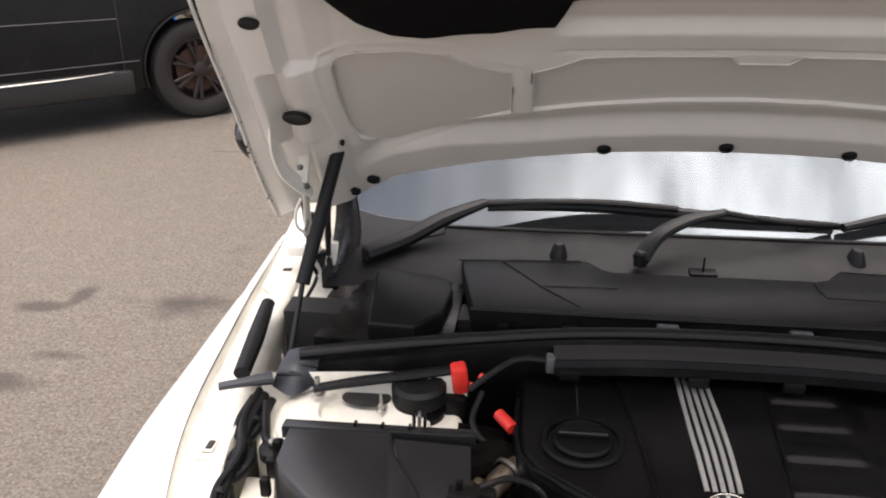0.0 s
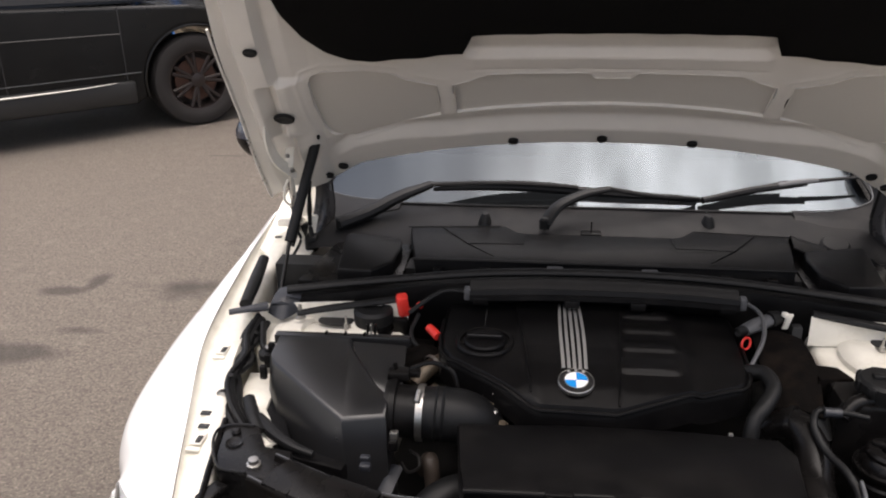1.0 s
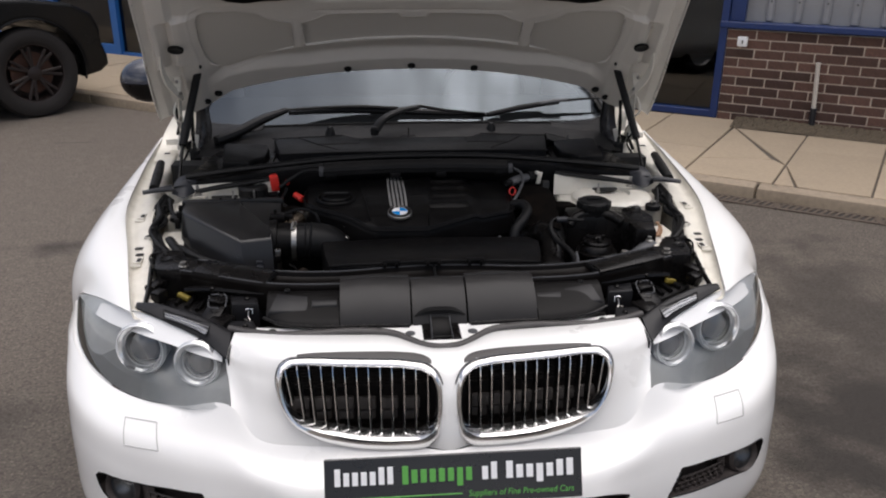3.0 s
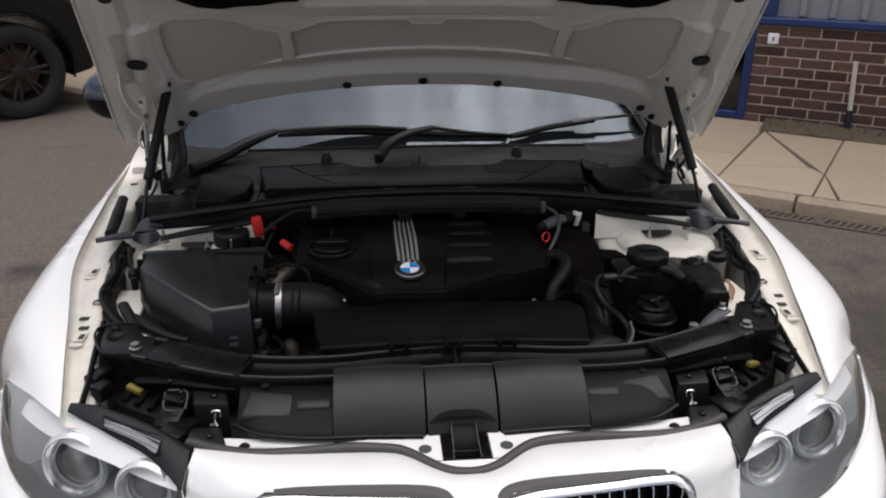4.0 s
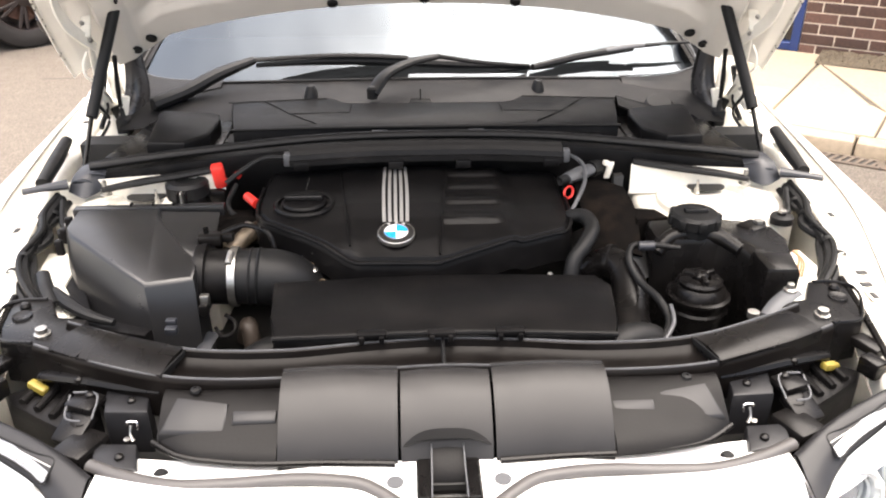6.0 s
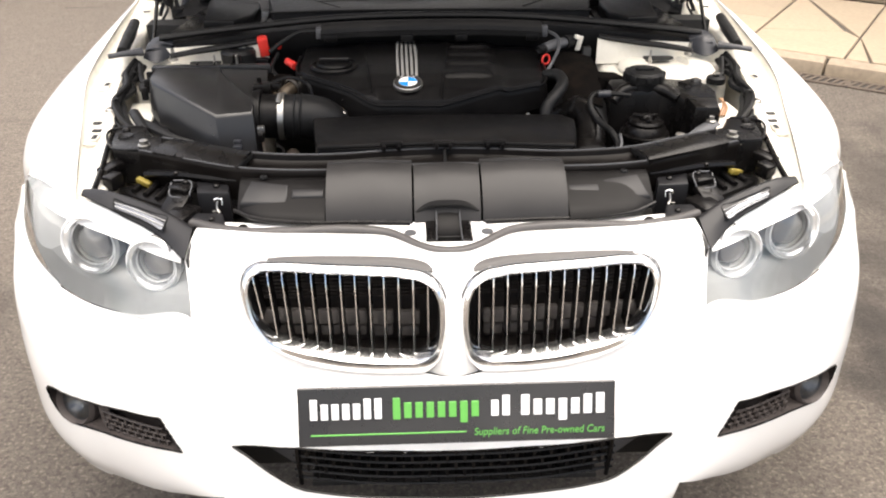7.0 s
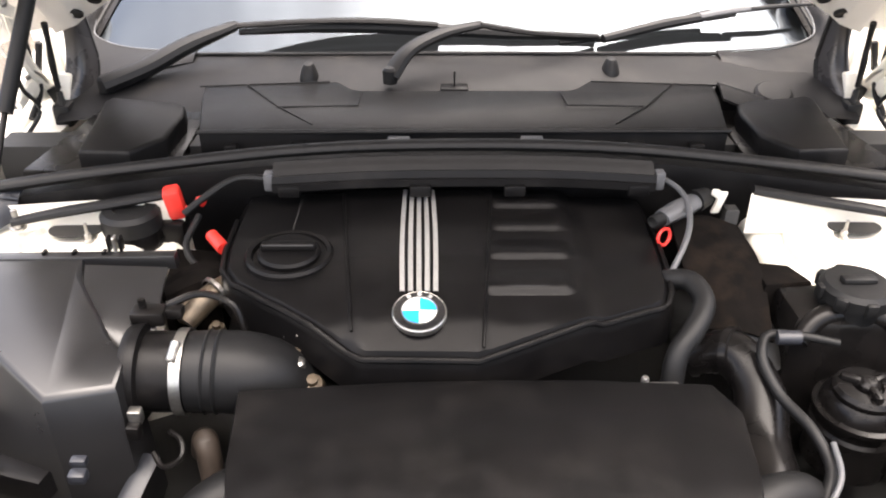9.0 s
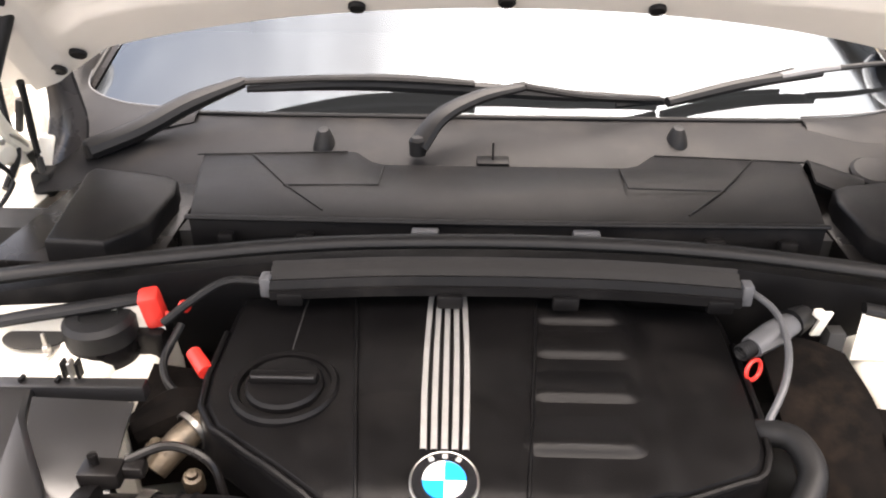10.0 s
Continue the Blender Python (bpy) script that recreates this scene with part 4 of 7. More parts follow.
for s in (1, -1):
    kid = new("kidney_grille")
    kid.parent = car
    tagged(kid, "chrome-framed grille with vertical slats")
    loop = [(s * x, kidney_y(x, z) - 0.004, z) for x, z in KIDNEY]
    ring = loop + loop[:3]
    bm = bmesh.new()
    n = len(loop)
    cx, cz = s * 0.19, 0.755
    prof = [(-0.005, 0.006), (-0.003, -0.003), (0.001, -0.007), (0.007, -0.009), (0.013, -0.007), (0.016, 0.002), (0.017, 0.028)]
    vs = []
    for i, (x, y, z) in enumerate(loop):
        a, b = loop[i - 1], loop[(i + 1) % n]
        t = Vector((b[0] - a[0], 0, b[2] - a[2])).normalized()
        inn = Vector((-t.z, 0, t.x))
        if inn.dot(Vector((cx - x, 0, cz - z))) < 0:
            inn = -inn
        k = 0.68 + 0.9 * min(max((0.72 - z) / 0.04, 0), 1)
        vs.append([bm.verts.new((x + inn.x * u * k, y + v, z + inn.z * u * k)) for u, v in prof])
    for a, b in zip(vs, vs[1:] + vs[:1]):
        for i in range(len(prof) - 1):
            bm.faces.new((a[i], a[i + 1], b[i + 1], b[i]))
    part("frame", bm, FRAMEM, kid)
    seal = [(s * .19 + (x - s * .19) * 1.020, y + 0.004, .755 + (z - .755) * 1.055) for x, y, z in loop]
    part("gasket", tube(seal + seal[:2], 0.0012, 90, 8, up=(0, 1, 0)), GREYPL, kid)
    # shade of the gap over the frame, laid on the nose as a dark strip
    band = [(.034, .170, .177), (.042, .172, .187), (.055, .174, .194), (.068, .176, .197), (.10, .180, .199), (.165, .1865, .2015), (.24, .192, .2045), (.285, .196, .2065), (.312, .199, .208)]
    part("frame_groove", skin([[(s * x, y, nose_z(s * x, y) + .0014) for x, y, _ in band], [(s * x, (a + b) / 2, nose_z(s * x, (a + b) / 2) + .0016) for x, a, b in band], [(s * x, y, nose_z(s * x, y) + .0014) for x, _, y in band]], 60, 6, .001), SEALM, kid, "dark grey strip painting the groove's shade above the chrome frame")
    for k in range(13):
        x = 0.043 + 0.0245 * k
        zz = [z for (a, b) in zip(KIDNEY, KIDNEY[1:] + KIDNEY[:1]) for z in [a[1] + (b[1] - a[1]) * (x - a[0]) / (b[0] - a[0] + 1e-9)] if (a[0] - x) * (b[0] - x) <= 0 and a[0] != b[0]]
        z1, z0 = max(zz) - 0.010, min(zz) + 0.010
        lean = 0.012 * max(x - 0.12, 0) / 0.2
        bm = bmesh.new()
        pts = []
        for q in np.linspace(0, 1, 9):
            z = z0 + (z1 - z0) * q
            y = kidney_y(x, z) + 0.006
            pts.append([(s * (x - lean * (1 - q) - 0.0010), y, z), (s * (x - lean * (1 - q) + 0.0010), y, z), (s * (x - lean * (1 - q) + 0.0026), y + 0.028, z), (s * (x - lean * (1 - q) - 0.0026), y + 0.028, z), (s * (x - lean * (1 - q) - 0.0010), y, z)])
        grid(bm, pts)
        slat = part("slat", bm, SATIN, kid)
        bm = bmesh.new()
        grid(bm, [[(p[0][0], p[0][1] - 0.0006, p[0][2]), (p[1][0], p[1][1] - 0.0006, p[1][2])] for p in pts])
        part("chrome_edge", bm, CHROME, slat)
    # ducting seen between the slats
    bm = bmesh.new()
    box(bm, (s * .19, 0.25, 0.715), (0.40, 0.006, 0.20))
    box(bm, (s * .19, 0.205, 0.645), (0.36, 0.10, 0.006))
    part("mesh_back", bm, DUSTY, kid, smooth=False)
    for k in range(6):
        bm = bmesh.new()
        box(bm, (s * (.075 + .047 * k), 0.205, 0.725 + 0.002 * k), (0.038, 0.012, 0.030), 0.004)
        box(bm, (s * (.075 + .047 * k), 0.215, 0.690 + 0.002 * k), (0.034, 0.012, 0.022), 0.004)
        part("cooling_fin", bm, FIN, kid)
    bm = bmesh.new()
    for k in range(11):
        box(bm, (s * .19, 0.225, 0.760 + 0.0075 * k), (0.32, 0.010, 0.0035))
    part("shutter", bm, DUSTY, kid, smooth=False)

# lower centre grille
low = new("lower_grille")
low.parent = car
tagged(low, "black honeycomb lower grille")
bm = bmesh.new()
box(bm, (0, 0.15, 0.54), (0.84, 0.01, 0.20))
box(bm, (0, 0.10, 0.606), (0.50, 0.10, 0.01))
box(bm, (0, 0.10, 0.482), (0.50, 0.10, 0.01))
part("backing", bm, SHADE, low, smooth=False)
for r in range(6):
    z = 0.490 + 0.0165 * r
    bm = bmesh.new()
    tube([(-.28, .062, z), (-.14, .040, z), (0, .036, z), (.14, .040, z), (.28, .062, z)], 0.0028, 26, 5, 1.0, bm)
    part("grille_bar", bm, SATIN, low)
    for k in range(19):
        bm = bmesh.new()
        x = -.27 + .03 * k + (0.015 if r % 2 else 0)
        if abs(x) < .285 and r < 5:
            y = .036 + .33 * x * x
            box(bm, (x, y + 0.006, z + 0.008), (0.0045, 0.016, 0.016))
            part("rib", bm, SATIN, low, smooth=False)
for s in (1, -1):
    bm = bmesh.new()
    grid(bm, [[(s * .275, .066, .582), (s * .34, .092, .572), (s * .41, .125, .552)], [(s * .275, .095, .478), (s * .33, .115, .508), (s * .41, .13, .535)]])
    thicken(bm, 0.004)
    part("blank_panel", bm, GREYPL, low)
    part("mesh_frame", tube([(s * .272, .055, .582), (s * .272, .056, .53), (s * .270, .058, .476)], .004, 12, 8), SATIN, low)

# fog lamp openings
for s, poly in ((1, FOG), (-1, FOG_M)):
    fog = new("fog_lamp_recess")
    fog.parent = car
    tagged(fog, "black recess with round fog lamp and honeycomb mesh")
    bm = bmesh.new()
    rows = []
    for x, z in poly + poly[:1]:
        y = bumper_y(x, z)
        rows.append([(x, y + 0.001, z), (x * 0.995, y + 0.05, z - 0.002), (x * 0.97, y + 0.075, z + (0.515 - z) * 0.5)])
    grid(bm, rows)
    part("surround", bm, FOGM, fog)
    c = (-s * .708, bumper_y(-.708, .510) + .040, .512)
    part("fog_lamp", lathe([(0.046, 0.0), (0.046, 0.02), (0.040, 0.028), (0.036, 0.02), (0.034, 0.008)], aim(c, (-s * .45, -1, 0.25)), 28), FOGM, fog)
    part("reflector", lathe([(0.035, 0.016), (0.02, 0.004), (0.0, 0.0)], aim(c, (-s * .45, -1, 0.25)), 24), REFLECT, fog)
    part("fog_lens", lathe([(0.036, 0.016), (0.02, 0.022), (0.0, 0.024)], aim(c, (-s * .45, -1, 0.25)), 24), BULB, fog)
    bm = bmesh.new()
    for r in range(5):
        z = 0.486 + 0.0125 * r
        x0 = .548 if r < 1 else .500 + .006 * r
        tube([(-s * x, bumper_y(-x, z) + .014, z) for x in (.650, .60, .56, x0)], 0.0024, 12, 5, 1.0, bm)
        for k in range(9):
            x = .51 + .016 * k + (0.008 if r % 2 else 0)
            if x > x0 and r < 4:
                box(bm, (-s * x, bumper_y(-x, z) + .015, z + 0.006), (0.0032, 0.010, 0.0125))
    part("honeycomb", bm, FOGM, fog, smooth=False)
    bm = bmesh.new()
    grid(bm, [[(-s * x, bumper_y(-x, z) + .045, z) for x in (.50, .55, .60, .66)] for z in (.478, .52, .572)])
    part("mesh_backing", bm, DUSTY, fog)
    bm = bmesh.new()
    grid(bm, [[(-s * x, bumper_y(-x, z) + .018 + (.02 if x > .665 else 0), z) for x in (.632, .65, .668)] for z in (.482, .52, .556)])
    thicken(bm, .003)
    part("divider", bm, FOGM, fog)

FLAP = material("flap_gap", (0.42, 0.42, 0.41), 0.7)
# washer flaps and bonnet-edge lines
for s in (1, -1):
    q = [(-.700, .672), (-.622, .682), (-.612, .645), (-.694, .634)]
    pts = []
    for (xa, za), (xb, zb) in zip(q, q[1:] + q[:1]):
        for k in range(10):
            x, z = xa + (xb - xa) * k / 10, za + (zb - za) * k / 10
            pts.append((s * x, bumper_y(s * x, z) - 0.0006, z))
    part("washer_flap", tube(pts + pts[:1], 0.0013, 120, 5, up=(0, 1, 0)), FLAP, car, "thin gap of a washer flap")

# dealer plate
plate = new("dealer_plate")
plate.parent = car
tagged(plate, "black dealer show plate with white and green lettering bars")
PL = Matrix.Translation((0, 0.014, 0.666)) @ Matrix(((1, 0, 0, 0), (0, 0.37, -0.929, 0), (0, 0.929, 0.37, 0), (0, 0, 0, 1)))
bm = bmesh.new()
box(bm, (0, 0, -0.003), (0.512, 0.099, 0.006), 0.002, seg=1)
bm.transform(PL)
part("backing_board", bm, PLATE_M, plate, smooth=False)


def plate_bar(x0, x1, y0, y1, mat):
    bm = bmesh.new()
    box(bm, ((x0 + x1) / 2, (y0 + y1) / 2, 0.0012), (x1 - x0, y1 - y0, 0.0016), 0.0005, seg=1)
    bm.transform(PL)
    return part("lettering_bar", bm, mat, plate, smooth=False)


# the trader's name stands as bars of its size and colour
def word(x0, x1, heights, mat):
    """A word as plain upright bars, one for each letter."""
    w = (x1 - x0) / len(heights)
    for k, (lo, hi) in enumerate(heights):
        plate_bar(x0 + w * (k + 0.12), x0 + w * (k + 0.78), lo, hi, mat)


word(-.238, -.118, [(-.004, .030)] + [(-.004, .022)] * 4 + [(-.004, .030)] * 2, WHITE_P)
word(-.106, .038, [(-.006, .030)] + [(-.004, .022)] * 5 + [(-.014, .022), (-.004, .022)], GREEN_P)
word(.052, .088, [(-.004, .022), (-.004, .030)], WHITE_P)
word(.100, .242, [(-.004, .030), (-.004, .022), (-.004, .022), (-.014, .022), (-.004, .022), (-.004, .028), (-.004, .030)], WHITE_P)
plate_bar(-.236, .014, -.031, -.0285, GREEN_P)
fc = bpy.data.curves.new("tagline", "FONT")
fc.body = "Suppliers of Fine Pre-owned Cars"
fc.size, fc.extrude, fc.shear = 0.0172, 0.0004, 0.15
ft = new("tagline_curve", fc)
me = bpy.data.meshes.new_from_object(ft)
bpy.data.objects.remove(ft)
xs = [v.co.x for v in me.vertices]
k = 0.212 / (max(xs) - min(xs))
me.transform(PL @ Matrix.Translation((0.026, -0.036, 0.001)) @ Matrix.Diagonal((k, 1, 1, 1)))
me.materials.append(GREEN_P)
tag = new("tagline", me)
tag.parent = plate

# headlights
UP = [(-.480, .285, .812), (-.53, .325, .829), (-.60, .372, .845), (-.68, .420, .856), (-.76, .487, .852), (-.83, .560, .837), (-.877, .622, .820)]
MID = [(-.462, .245, .782), (-.53, .278, .785), (-.60, .318, .788), (-.68, .368, .790), (-.76, .436, .788), (-.83, .516, .799), (-.866, .572, .804), (-.882, .620, .813)]
DN = [(-.455, .203, .738), (-.53, .217, .720), (-.60, .262, .709), (-.68, .318, .696), (-.755, .386, .693), (-.838, .476, .722), (-.866, .525, .748), (-.887, .616, .807)]
for flip in (False, True):
    s = -1 if flip else 1
    hl = new("headlight")
    hl.parent = car
    tagged(hl, "clear headlight with twin ring projectors and white brow")
    part("lens", skin([UP, MID, DN], 34, 16, 0.0, flip), LENS, hl)
    B2 = [(-.462, .262, .815), (-.53, .352, .828), (-.60, .40, .836), (-.68, .46, .842), (-.76, .52, .838), (-.83, .58, .826), (-.872, .628, .815)]
    BM = [(-.47, .315, .785), (-.53, .37, .775), (-.60, .42, .77), (-.68, .47, .77), (-.76, .53, .78), (-.83, .58, .79), (-.872, .632, .808)]
    BL = [(-.458, .250, .752), (-.53, .282, .735), (-.60, .318, .722), (-.68, .372, .709), (-.755, .438, .706), (-.83, .515, .735), (-.872, .622, .806)]
    BD = [(-.455, .208, .736), (-.53, .222, .718), (-.60, .267, .707), (-.68, .323, .694), (-.755, .391, .691), (-.83, .485, .722), (-.879, .617, .809)]
    part("housing", skin([B2, BM, BL], 34, 16, 0.0, flip), LAMP_FL, hl)
    part("lamp_side", skin([[(x * .987, y + (.014 if k else .075), z - .003) for k, (x, y, z) in enumerate(r[4:])] for r in (UP, MID, DN)], 24, 14, 0.0, flip), LAMP_IN, hl)
    part("lamp_surround", skin([[(-.755, .389, .690), (-.838, .479, .719), (-.866, .528, .745), (-.887, .619, .804)], [(-.77, .394, .685), (-.850, .473, .711), (-.884, .535, .743), (-.892, .613, .800)]], 24, 4, 0.003, flip), WHITE, hl)
    part("lamp_floor", skin([BL, BD], 34, 6, 0.0, flip), LAMP_FL, hl, "grey lamp floor")
    up2 = [(x, y + 0.002, z + 0.0015) for x, y, z in UP]
    low2 = [(-.478, .274, .807), (-.53, .303, .808), (-.60, .343, .816), (-.68, .388, .823), (-.76, .456, .818), (-.83, .539, .815), (-.878, .6195, .816)]
    part("brow", skin([up2, [(x, y - 0.004, z) for x, y, z in low2]], 30, 4, 0.005, flip), BROW, hl, "white light-guide brow strip")
    for (x, y, z), r in (((-.674, .393, .784), .057), ((-.536, .316, .782), .050)):
        ax = (s * -0.25, -1, 0.16)
        m = aim((s * x, y, z), ax)
        part("ring", lathe([(r, -0.02), (r + 0.004, 0.012), (r - 0.001, 0.018), (r - 0.008, 0.012), (r - 0.012, -0.004), (r - 0.014, -0.02)], m, 40), RINGM, hl)
        part("light_ring", lathe([(r - 0.001, 0.017), (r + 0.0005, 0.020), (r - 0.0018, 0.0215), (r - 0.0035, 0.017)], m, 40), BROW, hl)
        part("inner_ring", lathe([(r - .0105, .004), (r - .0125, .008), (r - .0145, .004), (r - .0125, 0.0)], m, 40), BROW, hl)
        part("bowl", lathe([(r - 0.013, -0.004), (r - 0.018, -0.03), (0.0, -0.03)], m, 32), LAMP_IN, hl)
        part("projector", lathe([(r - .016, -0.03), (r - .017, -0.014), (r - .024, 0.0), (0.012, 0.007), (0.0, 0.009)], m, 32), PROJ, hl)
    # black shroud over the lamp's inner half, with its reflector strip
    S0 = [(-.466, .256, .821), (-.53, .326, .837), (-.60, .370, .851), (-.65, .402, .861), (-.690, .428, .866)]
    S1 = [(-.462, .292, .838), (-.52, .342, .853), (-.60, .388, .863), (-.65, .415, .869), (-.690, .437, .869)]
    S2 = [(-.462, .324, .846), (-.52, .364, .859), (-.60, .407, .869), (-.65, .429, .873), (-.690, .444, .869)]
    S3 = [(-.464, .332, .80), (-.52, .372, .815), (-.60, .415, .83), (-.65, .437, .84), (-.690, .450, .845)]
    part("shroud", skin([S0, S1, S2, S3], 24, 26, 0.003, flip), PADM, hl)
    part("shroud_front", skin([[(-.4645, .258, .820), (-.4605, .292, .837), (-.4605, .324, .845)], [(-.463, .262, .776), (-.461, .29, .78), (-.461, .326, .80)]], 8, 8, 0.003, flip), PADM, hl)
    part("shroud_edge", tube([(s * x, y - .001, z + .001) for x, y, z in S0], .0022, 30, 6), RUBBER, hl)
    # clear window in the shroud with a silver strip behind it
    W0 = [(-.616, .378, .8605), (-.566, .350, .8545), (-.515, .316, .8475)]
    W1 = [(-.622, .400, .8685), (-.566, .372, .8635), (-.511, .346, .8565)]
    part("reflector_strip", skin([W0, W1], 12, 4, 0.003, flip), REFLECT, hl, "silver reflector behind a clear window")
    for q, r in ((.30, .0014), (.72, .0010)):
        part("reflector_rib", tube([(s * (a[0] + (b[0] - a[0]) * q), a[1] + (b[1] - a[1]) * q, a[2] + (b[2] - a[2]) * q + .001) for a, b in zip(W0, W1)], r, 12, 6), SILVER, hl)
    rim = W0 + W1[::-1] + W0[:1]
    part("window_rim", tube([(s * x, y, z + .0012) for a, b in zip(rim, rim[1:]) for x, y, z in [a, [(p + q) / 2 for p, q in zip(a, b)]]] + [(s * rim[0][0], rim[0][1], rim[0][2] + .0012)], .0018, 60, 6), RUBBER, hl)

# ---- the open bonnet ----
def hood(u, v, w=0.0):
    """A place on the raised bonnet: u across, v from its rear edge forwards, w outwards."""
    return (u, 1.47 - 0.695 * v + 0.719 * w, 1.12 + 0.719 * v + 0.695 * w)


def rear_edge(u):
    a = abs(u)
    return 0.103 - 0.1415 * (a / 0.83) ** 2 - 0.036 * min(max((a - .60) / .07, 0), 1) * (1 - .7 * min(max((a - .75) / .08, 0), 1))


def half_width(v):
    return np.interp(v, [-0.09, 0.08, 0.2, 0.3, 0.4, 0.5, 0.6, 0.8, 1.0, 1.12], [0.851, 0.841, 0.829, 0.816, 0.807, 0.798, 0.787, 0.755, 0.69, 0.61])


def crown(u):
    return 0.062 - 0.060 * (abs(u) / 0.82) ** 2.5


CENTRE = [(-.340, .236), (-.25, .250), (-.12, .263), (0, .267), (.12, .263), (.25, .250), (.340, .236), (.340, .344), (.303, .358), (.265, .379), (.20, .382), (.052, .383), (.036, .365), (-.036, .365), (-.052, .383), (-.20, .382), (-.265, .379), (-.303, .358), (-.340, .344)]
SIDE = [(.376, .230), (.375, .344), (.439, .369), (.472, .397), (.53, .413), (.61, .418), (.640, .410), (.650, .39), (.656, .311), (.653, .215), (.644, .180), (.626, .162), (.589, .157), (.488, .193)]


def near_side(e, v):
    """The side frame's section at e metres from the edge: flange, rib and pocket."""
    A = np.interp(e, [0, .004, .028, .033, .048, .074, .094, .110, .150, .170], [-.028, -.020, -.017, -.026, -.026, -.002, -.024, -.023, -.010, 0])
    B = np.interp(e, [0, .004, .030, .036, .082, .100, .130, .170], [-.028, -.020, -.017, -.027, -.027, -.004, -.007, 0])
    C = np.interp(e, [0, .004, .030, .050, .098, .108, .150, .170], [-.028, -.020, -.015, -.003, -.003, -.018, -.014, 0])
    k1, k2 = min(max((v - .195) / .018, 0), 1), min(max((v - .405) / .014, 0), 1)
    return (C * (1 - k1) + A * k1) * (1 - k2) + B * k2


SWAGE = [(.360, .220), (.360, .356), (.43, .382), (.465, .411), (.53, .428), (.615, .433), (.655, .422), (.668, .395), (.672, .311), (.668, .205), (.655, .165), (.632, .146), (.586, .142), (.488, .179)]


def relief(u, v):
    """The pressed shape of the bonnet's inner frame; minus stands proud towards the engine."""
    a, t = abs(u), v - rear_edge(u)
    # rear beam: a flat flange, then a face that climbs away and falls back to the panels
    k = 1 - min(max((a - .60) / .07, 0), 1)
    q = t - .022 * min(max((a - .36) / .14, 0), 1)
    r = np.interp(q, [0, .054, .060, .066, .096, .102, .108, .152], [0, -.001, 0, .0025, .0150, .0165, .0160, 0]) * k
    # cross beam between the panels and the felt
    k = 1 - min(max((a - .292) / .020, 0), 1)
    r += np.interp(v, [.388, .394, .400, .432, .437, .441, .456, .460, .465, .505, .56], [0, .003, -.002, -.004, -.004, -.002, .0085, .0100, .0095, -.004, -.011]) * k
    e = half_width(v) - a
    if e < .17:
        r = r * (e / .17) ** 2 + near_side(max(e, 0), v)
    # swage round the side panels
    d, _, inside = near_outline((a, v), SWAGE)
    if not inside and d < .012:
        r -= .0020 * (1 - abs(d - .006) / .006)
    return r


bonnet = new("bonnet")
bonnet.parent = car
tagged(bonnet, "raised bonnet, its underside painted off-white")
pts, out, uvs = [], [], []
ts = np.r_[np.linspace(0, 0.50, 150), np.linspace(0.52, 1.06, 20)]
us = np.r_[np.linspace(-1, -.78, 60), np.linspace(-.775, .775, 190), np.linspace(.78, 1, 60)]
for t in ts:
    row, row2 = [], []
    for k in us:
        v0 = rear_edge(k * 0.83) + t
        u = k * half_width(v0)
        v = rear_edge(u) + t * (1 - 0.10 * (abs(k) ** 2) * (t / 1.06))
        row.append([u, v])
        row2.append(hood(u * 1.004, v - 0.004 if t == 0 else v, crown(u) + 0.030 - 0.045 * max(0, abs(k) - 0.9) / 0.1))
    uvs.append(row)
    out.append(row2)
uvs = np.array(uvs)
PANELS = [CENTRE, SIDE, [(-x, v) for x, v in SIDE]]
gone = np.zeros(uvs.shape[:2], bool)
for poly in PANELS:
    lo, hi = np.min(poly, 0) - .01, np.max(poly, 0) + .01
    for i, j in np.argwhere(((uvs > lo) & (uvs < hi)).all(-1)):
        d, q, inside = near_outline(tuple(uvs[i, j]), poly)
        if d < .0026:
            uvs[i, j] = q
        elif inside:
            gone[i, j] = True
pts = [[hood(u, v, crown(u) + relief(u, v)) for u, v in row] for row in uvs]
bm = bmesh.new()
vs = [[bm.verts.new(p) for p in row] for row in pts]
for i in range(len(ts) - 1):
    for j in range(len(us) - 1):
        q = [(i, j), (i, j + 1), (i + 1, j + 1), (i + 1, j)]
        if any(gone[a] for a in q):
            continue
        c = tuple(np.mean([uvs[a] for a in q], axis=0))
        if .14 < c[1] < .43 and any(near_outline(c, p)[2] for p in PANELS):
            continue
        bm.faces.new([vs[x][y] for x, y in q])
bmesh.ops.delete(bm, geom=[v for v in bm.verts if not v.link_faces], context="VERTS")
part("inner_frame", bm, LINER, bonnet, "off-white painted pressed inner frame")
bm = bmesh.new()
grid(bm, [r[::10] + r[-1:] for r in out[::3] + out[-1:]])
part("outer_skin", bm, WHITE, bonnet)
bm = bmesh.new()
grid(bm, [pts[0], [tuple((np.array(a) + np.array(b)) / 2 + np.array((0, 0.004, -0.003))) for a, b in zip(pts[0], out[0])], out[0]])
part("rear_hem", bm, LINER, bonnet)
